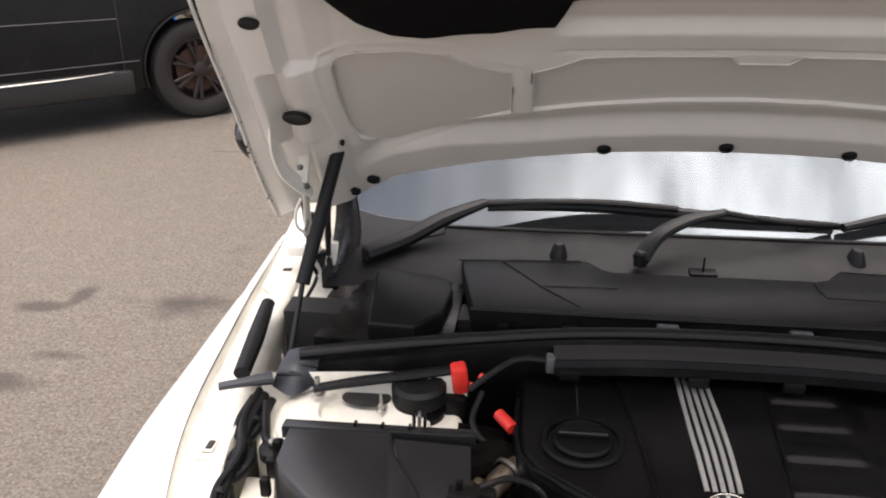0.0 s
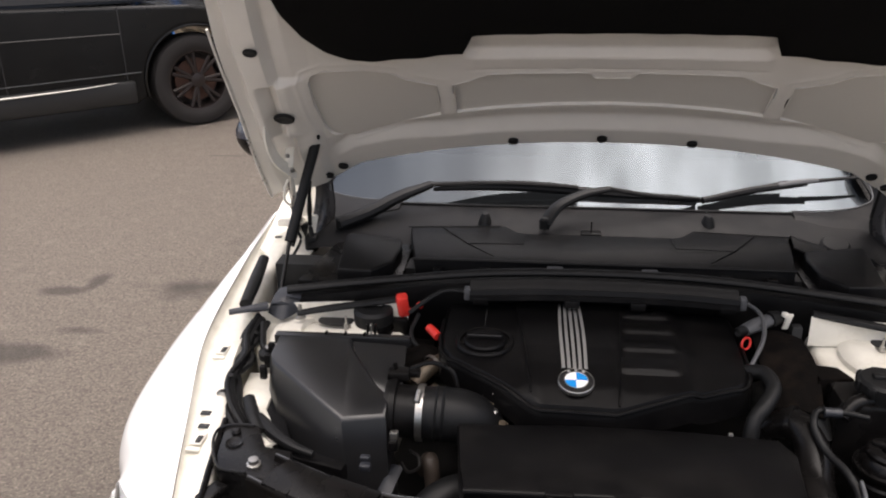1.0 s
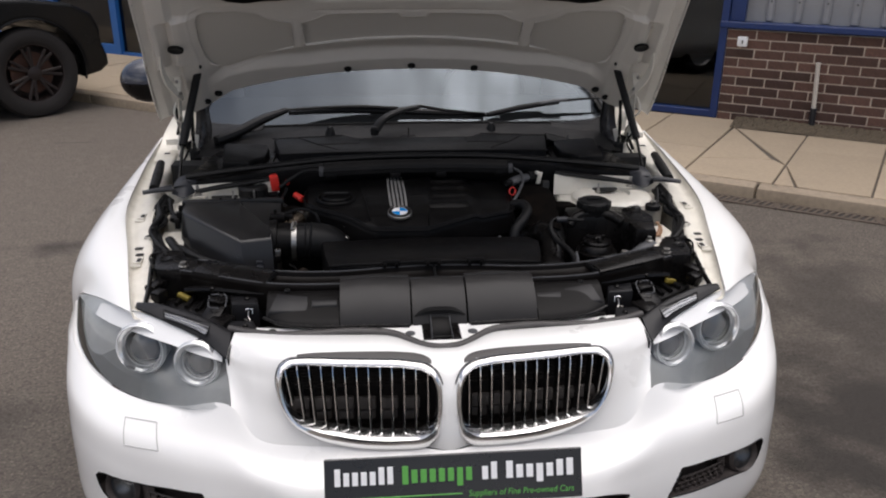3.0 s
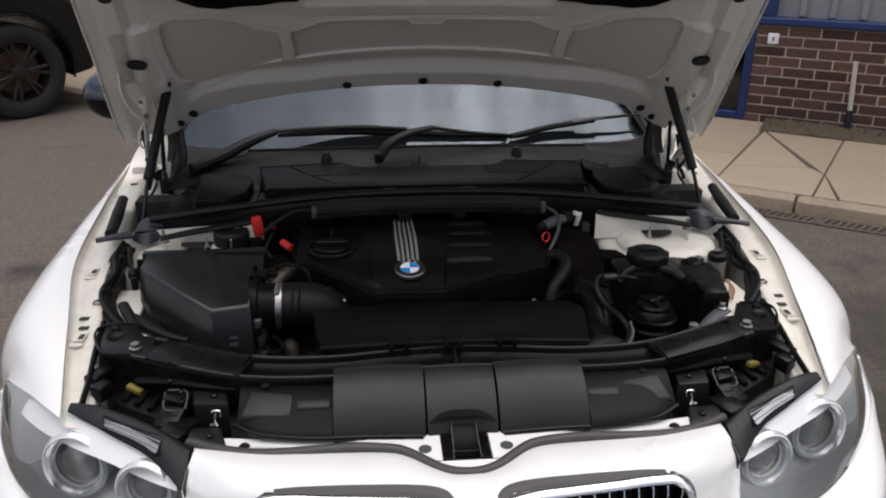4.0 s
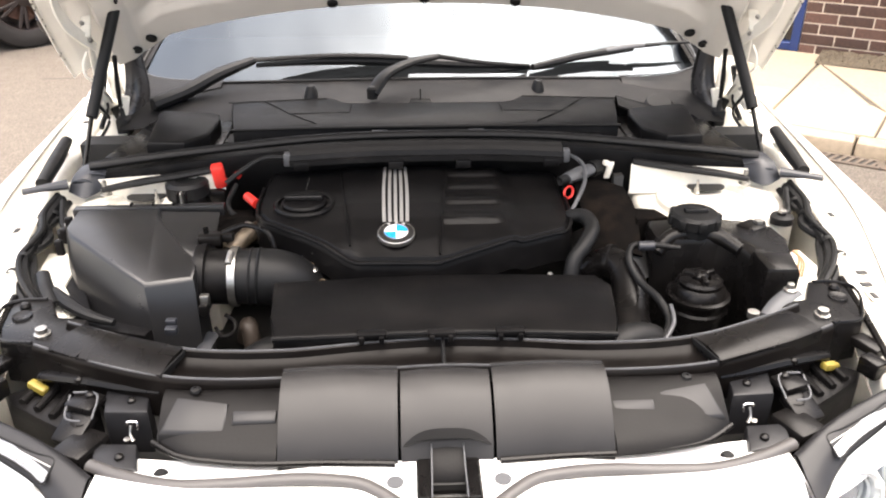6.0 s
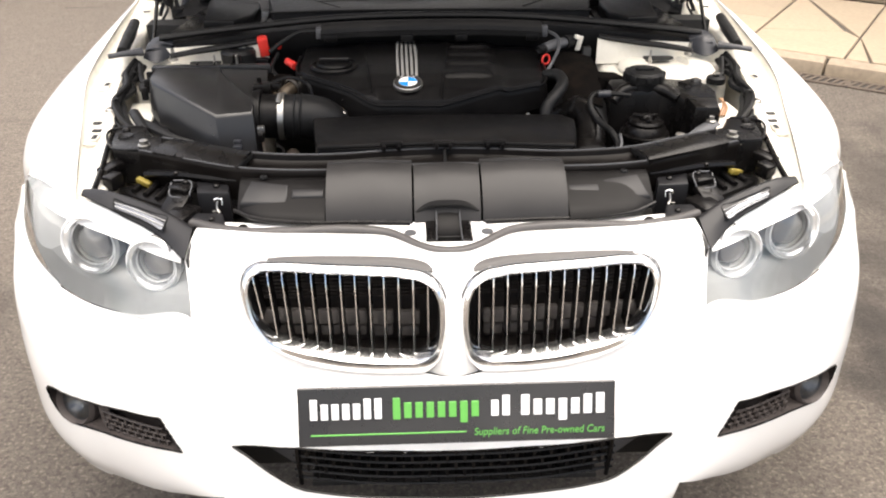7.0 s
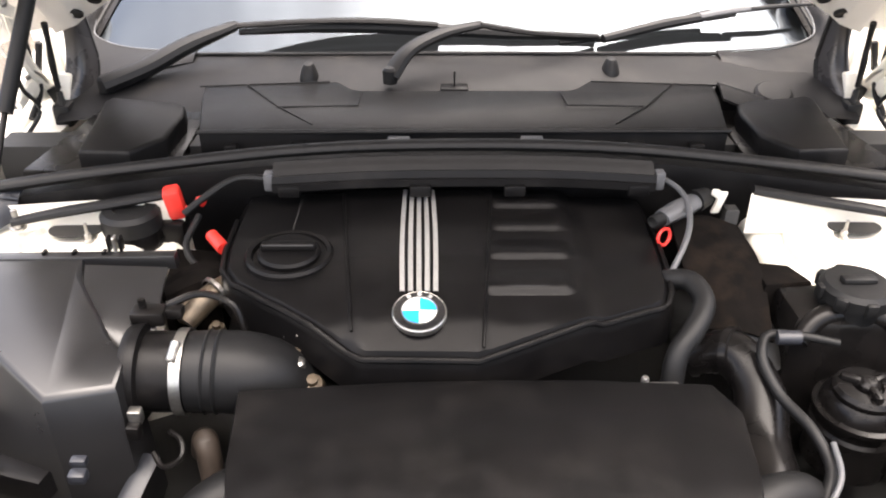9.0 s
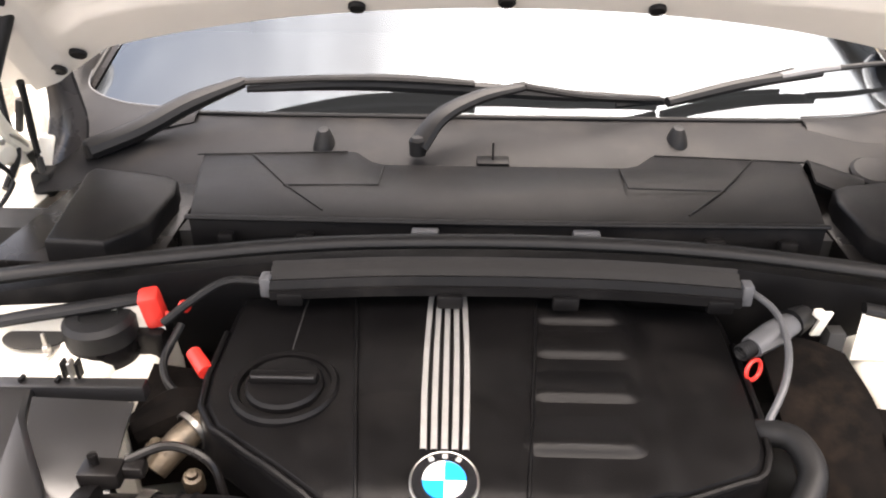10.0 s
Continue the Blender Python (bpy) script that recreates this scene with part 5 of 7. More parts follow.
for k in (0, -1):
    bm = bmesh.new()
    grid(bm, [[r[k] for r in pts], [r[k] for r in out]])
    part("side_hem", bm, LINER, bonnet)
    s = -1 if k == 0 else 1
    part("hem_bead", tube([hood(s * (half_width(v) - .001), v, crown(half_width(v)) - .027) for v in np.linspace(-.03, .62, 14)], .0028, 60, 6), LINER, bonnet)
    for v in (.02, .045, .10, .15, .172, .215, .235, .30, .42, .50):
        u = s * (half_width(v) - .0015)
        bm = bmesh.new()
        box(bm, hood(u, v, crown(u) - .024), (.003, .004, .016 if int(v * 1000) % 2 else .009), turn=pose(0, 0, 0, -46, 0, 0))
        part("hem_slot", bm, SHADE, bonnet, smooth=False)

# coated inset panels in their sunk frames
def inset(poly):
    dense = []
    for a, b in zip(poly, poly[1:] + poly[:1]):
        n = max(1, int(math.hypot(b[0] - a[0], b[1] - a[1]) / .008))
        dense += [(a[0] + (b[0] - a[0]) * k / n, a[1] + (b[1] - a[1]) * k / n) for k in range(n)]
    loop = dense + dense[:1]
    bm = bmesh.new()
    grid(bm, [[hood(u, v, crown(u) + relief(u, v) - .001) for u, v in loop], [hood(u, v, crown(u) + .0075) for u, v in loop]])
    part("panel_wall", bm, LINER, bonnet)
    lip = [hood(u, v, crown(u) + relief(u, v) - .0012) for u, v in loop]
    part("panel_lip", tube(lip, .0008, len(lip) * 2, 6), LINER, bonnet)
    lo, hi = np.min(poly, 0), np.max(poly, 0)
    cols = []
    for x0 in np.linspace(lo[0] - .001, hi[0] + .001, 60):
        x = min(max(x0, lo[0] + .0036), hi[0] - .0036)
        vs = sorted(a[1] + (b[1] - a[1]) * (x - a[0]) / (b[0] - a[0]) for a, b in zip(poly, poly[1:] + poly[:1]) if (a[0] - x) * (b[0] - x) < 0)
        if len(vs) >= 2:
            cols.append([hood(x0, vs[0] - .001 + (vs[-1] - vs[0] + .002) * j / 12, crown(x) + .0065) for j in range(13)])
    bm = bmesh.new()
    grid(bm, cols)
    return part("inset_panel", bm, PANEL, bonnet, "grey-beige coated inset panel")


for poly in PANELS:
    inset(poly)

# felt insulation
FELT_L = [(0, .530), (.285, .528), (.298, .522), (.306, .470), (.36, .470), (.40, .462), (.46, .462), (.50, .458), (.545, .468), (.59, .50), (.625, .55), (.65, .62), (.66, .72), (.64, .90), (.55, 1.02), (0, 1.04)]
bm = bmesh.new()
rows = []
left = [p for p in FELT_L if p[1] < 0.75]
for k in np.linspace(0, 1, 60):
    lowv = np.interp(k * 0.66, [p[0] for p in left], [p[1] for p in left])
    u = k * 0.655
    rows.append([(u, lowv + 0.0007 * math.sin(k * 41)), (u * 0.99, 1.03 - 0.12 * k ** 3)])
for s in (1, -1):
    top = [[hood(s * u, v0 + (v1 - v0) * q, crown(u) - 0.016 - 0.008 * math.sin(math.pi * min(q * 8, 1) / 2)) for q in np.linspace(0, 1, 14)] for (u, v0), (_, v1) in rows]
    edge = [[hood(s * u, v0 + 0.002, crown(u) + 0.004), hood(s * u, v0, crown(u) - 0.016)] for (u, v0), _ in rows]
    grid(bm, top)
    grid(bm, edge)
part("felt_liner", bm, FELT, bonnet, "black felt insulation liner")

# plugs and holes in the frame
for u, v, r, k in ((0, .124, .0125, 1), (.211, .111, .0125, 1), (-.211, .111, .0125, 1), (.645, .025, .013, 1), (-.645, .025, .013, 1), (.686, -.003, .0125, 1), (-.686, -.003, .0125, 1), (.722, .297, .024, .8), (-.722, .297, .024, .8), (.725, .540, .015, .7), (-.725, .540, .015, .7), (.672, .185, .004, 1.6), (-.672, .185, .004, 1.6)):
    m = Matrix.Translation(hood(u, v, crown(u) + relief(u, v) - 0.0045)) @ Euler((radians(-44 - 180), 0, 0)).to_matrix().to_4x4() @ Matrix.Diagonal((1, k, 1, 1))
    part("rubber_plug", lathe([(r, -0.004), (r, 0.001), (r * 0.85, 0.003), (r * 0.7, 0.001), (0, 0.0005)], m, 24), RUBBER, bonnet, "black rubber plug")

# gas struts and hinges
for s in (1, -1):
    strut = new("gas_strut")
    strut.parent = car
    tagged(strut, "black gas strut with thin rod")
    a, m, b = Vector((s * -.687, 1.388, 1.247)), Vector((s * -.727, 1.233, 1.040)), Vector((s * -.730, 1.150, .955))
    part("cylinder", tube([a, m], [0.0125, 0.0125], 4, 16), RUBBER, strut)
    part("rod", tube([m, b], 0.005, 4, 10), SATIN, strut)
    part("end_socket", tube([a + (a - m).normalized() * 0.022, a], [0.011, 0.013], 3, 14), BLACK, strut)
    part("ball_stud", lathe([(0.0, 0.022), (0.006, 0.02), (0.008, 0.012), (0.004, 0.004), (0.004, -0.01)], aim(a + Vector((0, 0.01, 0.01)), (s * -0.8, 0.3, 0.3)), 14), STEEL, strut)
    hinge = new("bonnet_hinge")
    hinge.parent = car
    tagged(hinge, "off-white bonnet hinge with bolts")
    bm = bmesh.new()
    tube([(s * -.775, 1.50, .985), (s * -.772, 1.44, 1.04), (s * -.760, 1.395, 1.11), (s * -.748, 1.36, 1.19)], [0.012, 0.016, 0.014, 0.012], 14, 8, 0.45, bm, up=(1, 0, 0))
    part("hinge_arm", bm, CREAM, hinge)
    bm = bmesh.new()
    tube([(s * -.790, 1.56, .965), (s * -.785, 1.47, .985), (s * -.775, 1.42, 1.01), (s * -.77, 1.36, 1.00)], [0.016, 0.02, 0.018, 0.01], 12, 8, 0.5, bm, up=(1, 0, 0))
    part("hinge_base", bm, CREAM, hinge)
    line = spline([(-.772, 1.272, 1.318), (-.772, 1.292, 1.262), (-.764, 1.318, 1.222), (-.748, 1.350, 1.185), (-.738, 1.372, 1.160)], 18)
    wide = np.interp(np.linspace(0, 1, 18), [0, .15, .5, .8, 1], [.006, .024, .030, .026, .016])
    bm = bmesh.new()
    grid(bm, [[(s * x, y + .004, z + .006), (s * x, y - .7 * w, z - .7 * w + .004)] for (x, y, z), w in zip(line, wide)])
    thicken(bm, .004)
    part("hinge_flange", bm, CREAM, hinge)
    bm = bmesh.new()
    box(bm, (s * -.752, 1.366, 1.208), (0.022, 0.006, 0.060), 0.003, turn=pose(0, 0, 0, -44, 0, s * 6))
    part("hinge_plate", bm, CREAM, hinge)
    part("hinge_hook", tube([(s * -.760, 1.365, 1.150), (s * -.768, 1.352, 1.125), (s * -.766, 1.350, 1.098), (s * -.756, 1.358, 1.085)], .0032, 18, 8), CREAM, hinge)
    for q in ((-.742, 1.350, 1.180), (-.748, 1.336, 1.220), (-.775, 1.425, 1.03), (-.778, 1.47, 1.0)):
        part("bolt", lathe([(0.0058, 0.0), (0.0058, 0.003), (0.004, 0.0035), (0.004, 0.006), (0.0, 0.007)], aim((s * q[0], q[1], q[2]), (s * 0.5, -0.7, -0.2)), 6), STEEL, hinge)
    part("hinge_spring", tube([(s * -.79, 1.52, .96), (s * -.765, 1.46, 1.02), (s * -.772, 1.41, 1.06), (s * -.755, 1.38, 1.10)], 0.0035, 20, 6), STEEL, hinge)
    part("hose", tube([(s * -.74, 1.33, 1.09), (s * -.755, 1.36, 1.03), (s * -.745, 1.38, .99), (s * -.76, 1.33, .95)], 0.004, 20, 6), RUBBER, hinge)

# windscreen, scuttle apron, roof and cabin
def screen(x, k):
    """The windscreen: x across, k up the glass from 0 to 1."""
    y0 = 1.560 + 0.16 * x * x + 0.08 * abs(x) ** 4
    z0 = 1.022 - 0.065 * x * x
    return (x * (1 - 0.22 * k), y0 + 0.78 * k - 0.10 * k * x * x, z0 + 0.345 * k + 0.02 * math.sin(math.pi * k))


bm = bmesh.new()
grid(bm, [[screen(x, k) for x in np.linspace(-0.79, 0.79, 44)] for k in np.linspace(0, 1, 16)])
ws = part("windscreen", bm, SCREEN, car, "windscreen reflecting sky and cloud")
ws.visible_shadow = False
for s in (1, -1):
    rows = []
    for k in np.linspace(-0.06, 1.0, 12):
        p = np.array(screen(s * 0.79, k))
        rows.append([np.array(screen(s * .765, k)) + (0, 0, .003), p + (0, 0, .004), p + (s * 0.022, 0.004, 0.010), p + (s * 0.045, 0.02, 0.004), p + (s * 0.06, 0.05, -0.02)])
    bm = bmesh.new()
    grid(bm, rows)
    part("pillar", bm, SATIN, car)
    rows = []
    for k in np.linspace(0, 1, 14):
        p = np.array(screen(s * 0.79, k))
        rows.append([p + (s * 0.06, 0.05, -0.02), p + (s * 0.08, 0.07, -0.05)])
    bm = bmesh.new()
    grid(bm, rows)
    part("pillar_trim", bm, WHITE, car)
    part("screen_seal", tube([np.array(screen(s * 0.785, k)) + (0, 0, 0.004) for k in (-0.08, 0.05, .2, .5, .9)], 0.006, 20, 8), RUBBER, car)
    # corner panel where wing, scuttle and pillar meet
    edge = [(.52, .006), (.584, .009), (.63, .012), (.686, .020), (.736, .036), (.774, .062), (.790, .11), (.792, .17)]
    up = [np.array(screen(s * x, k)) + (0, -.003, .006) for x, k in edge]
    dn = [(s * .52, 1.57, 1.006), (s * .58, 1.55, 1.000), (s * .63, 1.54, .992), (s * .68, 1.54, .985), (s * .725, 1.56, .985), (s * .755, 1.60, .995), (s * .79, 1.68, 1.02), (s * .80, 1.74, 1.05)]
    mid = [(np.array(a) + np.array(b)) / 2 + (0, -.004, .004) for a, b in zip(up, dn)]
    part("scuttle_corner", skin([dn, mid, up], 30, 10, 0.003), APRON, car, "grey plastic scuttle corner")
    part("glass_edge", tube([p + (0, -.001, .003) for p in up], .0020, 50, 6), GREYPL, car)
    E = [(s * .702, 1.545, 1.115), (s * .699, 1.552, 1.060), (s * .697, 1.553, 1.020), (s * .700, 1.542, .985), (s * .708, 1.518, .950)]
    F = [(s * .716, 1.524, 1.108), (s * .716, 1.522, 1.055), (s * .718, 1.510, 1.010), (s * .726, 1.488, .980), (s * .732, 1.470, .948)]
    G = [(s * .736, 1.532, 1.100), (s * .738, 1.526, 1.050), (s * .744, 1.508, 1.005), (s * .752, 1.482, .978), (s * .758, 1.462, .946)]
    part("scuttle_end", skin([E, F, G], 26, 14, .004), SCUTTLE, car, "satin grey-black scuttle end panel")
    part("end_lip", tube([(x, y - .002, z) for x, y, z in E], .0042, 30, 8), RUBBER, car)
    # the lit edge of the panel, put in as a lighter grey line
    part("end_bead", tube([(x, y - .003, z) for x, y, z in G], .0022, 30, 6), GREYPL, car)
    part("hinge_hose", tube([(s * .728, 1.44, 1.122), (s * .734, 1.45, 1.085), (s * .738, 1.452, 1.04), (s * .740, 1.455, .99), (s * .735, 1.445, .965)], [.006, .005, .0065, .005, .007], 24, 8), RUBBER, car)
    # added black box: the panel's darkening towards its foot, as a shape
    bm = bmesh.new()
    box(bm, (s * .738, 1.455, .948), (.034, .040, .045), .008)
    part("rubber_boot", bm, RUBBER, car)
    # painted well behind each hinge
    W = [[(s * .735, 1.36, .93), (s * .80, 1.36, .925), (s * .865, 1.40, .945)], [(s * .725, 1.50, .945), (s * .79, 1.53, .95), (s * .872, 1.55, .965)], [(s * .72, 1.56, 1.02), (s * .785, 1.60, 1.01), (s * .875, 1.64, .985)], [(s * .735, 1.585, 1.13), (s * .79, 1.64, 1.10), (s * .86, 1.72, 1.02)]]
    part("hinge_well", skin(W, 16, 24, 0.003), CREAM, car, "cream-white painted hinge well")
    for bx, by, bz, sx, sy, sz, rot in ((.775, 1.545, 1.03, .035, .012, .075, 12), (.815, 1.50, .985, .05, .03, .02, 0), (.745, 1.50, .985, .022, .05, .05, -10), (.80, 1.57, 1.075, .05, .01, .04, 20)):
        bm = bmesh.new()
        box(bm, (s * bx, by, bz), (sx, sy, sz), .004, turn=pose(0, 0, 0, -12, s * rot, s * rot))
        part("well_bracket", bm, CREAM, car)
    # black pieces put the shaded gaps between the brackets into the shape
    bm = bmesh.new()
    box(bm, (s * .755, 1.49, .965), (.03, .02, .05), .004, turn=pose(0, 0, 0, 0, s * 20, 0))
    part("well_clip", bm, RUBBER, car)
    bm = bmesh.new()
    box(bm, (s * .80, 1.535, 1.03), (.012, .012, .06), .003, turn=pose(0, 0, 0, 0, s * -15, 0))
    part("well_clip", bm, RUBBER, car)
    part("well_pipe", tube([(s * .80, 1.50, 1.12), (s * .785, 1.47, 1.05), (s * .775, 1.46, 1.0), (s * .775, 1.40, .96)], .006, 24, 8), RUBBER, car)
bm = bmesh.new()
grid(bm, [[(x * (1 - .1 * q), 2.33 + 0.9 * q, 1.375 + 0.03 * math.sin(math.pi * q) - 0.06 * x * x) for x in np.linspace(-0.58, 0.58, 14)] for q in np.linspace(0, 1, 6)])
part("roof", bm, WHITE, car)
bm = bmesh.new()
grid(bm, [[(x, 3.23 + 0.6 * q, 1.37 - 0.30 * q - 0.06 * x * x) for x in np.linspace(-0.55, 0.55, 10)] for q in np.linspace(0, 1, 4)])
part("rear_window", bm, LAMP_DK, car)
bm = bmesh.new()
grid(bm, [[(x, 3.8 + 0.75 * q, 1.06 - 0.04 * q - 0.05 * x * x - 0.75 * max(0, q - 0.9) * 10) for x in np.linspace(-0.82, 0.82, 10)] for q in (0, .4, .8, .9, .95, 1.0)])
part("boot_lid", bm, WHITE, car)
for s in (1, -1):
    rows = []
    for y in np.linspace(1.6, 4.55, 20):
        z1 = np.interp(y, [1.6, 2.5, 4.0, 4.55], [.975, .985, 1.04, .98])
        rows.append([(s * .80, y, z1 + .004), (s * .88, y, z1), (s * .903, y, z1 - .08), (s * .908, y, .62), (s * .90, y, .30), (s * .84, y, .22)])
    part("body_side", skin(rows, 20, 30), WHITE, car)
    bm = bmesh.new()
    grid(bm, [[(s * .80, 1.75, .98), (s * .80, 2.6, .99), (s * .79, 3.8, 1.04)], [(s * .70, 1.95, 1.12), (s * .60, 2.6, 1.32), (s * .60, 3.4, 1.28)], [(s * .60, 2.15, 1.26), (s * .56, 2.6, 1.365), (s * .55, 3.2, 1.36)]])
    part("side_window", bm, LAMP_DK, car)
    wheel = new("wheel")
    wheel.parent = car
    for y in (0.80,):
        wheel.matrix_local = pose(s * 0.86, 1.03, 0.32, 0, 90 * s, 0)
        part("tyre", lathe([(0.22, 0.0), (0.29, 0.02), (0.32, -0.01), (0.32, -0.20), (0.22, -0.21)], seg=36), TYRE, wheel)
        part("rim", lathe([(0.225, 0.004), (0.20, -0.02), (0.0, -0.03)], seg=28), SILVER, wheel)
    w2 = new("wheel")
    w2.parent = car
    w2.matrix_local = pose(s * 0.86, 3.79, 0.32, 0, 90 * s, 0)
    for c in list(wheel.children):
        o = c.copy()
        scene.collection.objects.link(o)
        o.parent = w2
bm = bmesh.new()
grid(bm, [[(x, y, z) for x in (-.78, 0, .78)] for y, z in ((1.50, .96), (1.75, 1.01), (2.05, 1.03), (2.20, .98), (2.25, .6), (2.9, .5), (3.0, 1.05), (3.6, 1.0), (3.7, .5))])
part("dashboard", bm, INTERIOR, car, "dark dashboard and cabin trim")
part("steering_wheel", tube([(.37 + .18 * math.cos(a), 2.30 - .05 * math.sin(a), 1.0 + .17 * math.sin(a)) for a in np.linspace(0, 6.283, 22)], .014, 44, 8), INTERIOR, car)
mir = new("door_mirror")
mir.parent = car
tagged(mir, "dark blue-black door mirror housing")
for s in (1, -1):
    m = mir if s == 1 else new("door_mirror")
    m.parent = car
    b = bmesh.new()
    bmesh.ops.create_uvsphere(b, u_segments=24, v_segments=16, radius=1.0)
    for v in b.verts:
        v.co.y = v.co.y * (0.75 if v.co.y > 0 else 1)
    b.transform(Matrix.Translation((s * -.965 if s == 1 else .905, 1.86, 1.135)) @ Matrix.Diagonal((0.105, 0.075, 0.082, 1)))
    low_b = b.copy()
    bmesh.ops.bisect_plane(b, geom=b.verts[:] + b.edges[:] + b.faces[:], plane_co=(0, 0, 1.132), plane_no=(0, 0, -1), clear_outer=True)
    bmesh.ops.bisect_plane(low_b, geom=low_b.verts[:] + low_b.edges[:] + low_b.faces[:], plane_co=(0, 0, 1.130), plane_no=(0, 0, 1), clear_outer=True)
    part("upper_shell", b, MIRRORCAP, m)
    part("lower_shell", low_b, SATIN, m)
    part("stalk", tube([(s * -.92, 1.86, 1.08), (s * -.86, 1.88, 1.0)], [.03, .025], 5, 10), MIRRORCAP, m)

# ---- engine bay ----
# tub: floor, firewall, front bulkhead
for nm, c, sz in (("bay_floor", (0, 0.90, 0.655), (1.30, 0.85, 0.03)), ("firewall", (0, 1.30, 0.80), (1.56, 0.06, 0.33)), ("front_bulkhead", (0, 0.335, 0.74), (0.94, 0.03, 0.16))):
    bm = bmesh.new()
    box(bm, c, sz)
    part(nm, bm, SHADE, car, smooth=False)


def rail_skin(name, line, section, mat, parent=car, n=60, label=""):
    """A long part: a section of (dy, dz) carried along a line across the car."""
    c = spline(line, n)
    t = np.gradient(c, axis=0)
    t /= np.linalg.norm(t, axis=1)[:, None]
    rows = []
    for p, d in zip(c, t):
        side = np.array((-d[1], d[0], 0))
        rows.append([p + side * a + np.array((0, 0, b)) for a, b in section])
    bm = bmesh.new()
    grid(bm, rows)
    for r in (rows[0], rows[-1]):
        bm.faces.new([bm.verts.new(p) for p in r])
    return part(name, bm, mat, parent, label)


# rear bulkhead panel with its rubber seal
SEAL = [(-.70, 1.108, .974), (-.60, 1.124, .983), (-.46, 1.144, .993), (-.26, 1.165, 1.006), (0, 1.173, 1.011), (.26, 1.165, 1.006), (.46, 1.144, .993), (.60, 1.124, .983), (.70, 1.108, .974)]
rail_skin("bulkhead_panel", [(x, y, z - 0.010) for x, y, z in SEAL], [(0.06, -0.01), (0.008, -0.004), (-0.008, -0.008), (-0.012, -0.03), (-0.006, -0.075), (0.02, -0.16)], COWLM)
part("bulkhead_seal", tube(SEAL, 0.0115, 90, 12, 0.8), RUBBER, car, "black rubber bulkhead seal")

# cowl
cowl = new("cowl_cover")
cowl.parent = car
tagged(cowl, "matt black plastic cowl cover")


def cowl_z(x, y):
    return 1.017 - 0.055 * x * x - 0.02 * max(1.23 - y, 0)


CY = 0.036      # the cowl lies this far back
OUT = [(-.470, 1.415), (-.225, 1.412), (-.195, 1.372), (-.175, 1.362), (.185, 1.362), (.205, 1.372), (.235, 1.412), (.470, 1.415), (.462, 1.36), (.430, 1.205), (.25, 1.188), (0, 1.180), (-.25, 1.188), (-.430, 1.205), (-.462, 1.36)]
OUT = [(x, y + CY) for x, y in OUT]
part("cowl_box", prism(OUT, lambda x, y: 0.955, cowl_z, 0.008), COWLM, cowl)
for s in (1, -1):
    for p, q in (((.316, 1.326), (.181, 1.323)), ((.179, 1.322), (.176, 1.385)), ((.388, 1.440), (.313, 1.326)), ((.313, 1.326), (.247, 1.246)), ((.476, 1.444), (.238, 1.441))):
        part("cowl_crease", tube([(s * x, y, cowl_z(x, y) + .0004) for x, y in (p, q)], .0015, 8, 6), COWLM, cowl)
    if s == 1:
        part("end_funnel", skin([[(s * .470, 1.445, .99), (s * .468, 1.436, 1.012), (s * .460, 1.366, 1.010)], [(s * .53, 1.436, .975), (s * .545, 1.406, .998), (s * .52, 1.346, .990)]], 8, 8, 0.004), COWLM, cowl)
part("front_lip", tube([(-.433, 1.203 + CY, 1.004), (-.25, 1.186 + CY, 1.012), (0, 1.178 + CY, 1.0155), (.25, 1.186 + CY, 1.012), (.433, 1.203 + CY, 1.004)], 0.005, 50, 8, 0.7), COWLM, cowl)
for x, w in ((-.105, .036), (.105, .036), (-.265, .026), (0, .024), (.275, .026), (.375, .024), (-.375, .02)):
    bm = bmesh.new()
    y = 1.178 + CY + 0.14 * x * x
    box(bm, (x, y - 0.013, .998 - .1 * x * x), (w, 0.014, 0.028 if w > .03 else .014), 0.003)
    part("cowl_clip", bm, GREYPL if w > .03 else COWLM, cowl, "grey plastic clip" if w > .03 else "")

# scuttle apron in front of the glass
rows = []
for k in np.linspace(0, 1, 6):
    r = []
    for x in np.linspace(-.74, .74, 30):
        a = np.array((x, 1.385 + 0.05 * x * x, 0.990 - 0.075 * x * x))
        b = np.array(screen(x, 0)) + (0, -0.004, 0.004)
        r.append(a + (b - a) * k + (0, 0, 0.010 * math.sin(math.pi * k)))
    rows.append(r)
bm = bmesh.new()
grid(bm, rows)
part("scuttle_apron", bm, APRON, car, "grey-black scuttle panel below the windscreen")
part("apron_edge", tube([np.array(screen(x, 0)) + (0, -0.002, 0.007) for x in (-.72, -.5, -.25, 0, .25, .5, .72)], 0.005, 60, 8, 0.7), RUBBER, car)
for x, y in ((-.280, 1.475), (.285, 1.50)):
    part("washer_jet", lathe([(0.020, -0.02), (0.018, 0.004), (0.013, 0.022), (0.008, 0.032), (0.0, 0.034)], Matrix.Translation((x, y, 1.005)) @ Matrix.Diagonal((1, 1.6, 1, 1)), 20), RUBBER, car)
bm = bmesh.new()
box(bm, (-.012, 1.425, 1.025), (0.003, 0.006, 0.030))
box(bm, (-.012, 1.425, 1.006), (0.05, 0.03, 0.012), 0.003)
part("apron_clip", bm, COWLM, car)
part("apron_disc", lathe([(0.035, 0.0), (0.035, 0.006), (0.030, 0.010), (0, 0.011)], aim((.585, 1.455, .982), (0, -.25, 1)), 28), APRON, car)

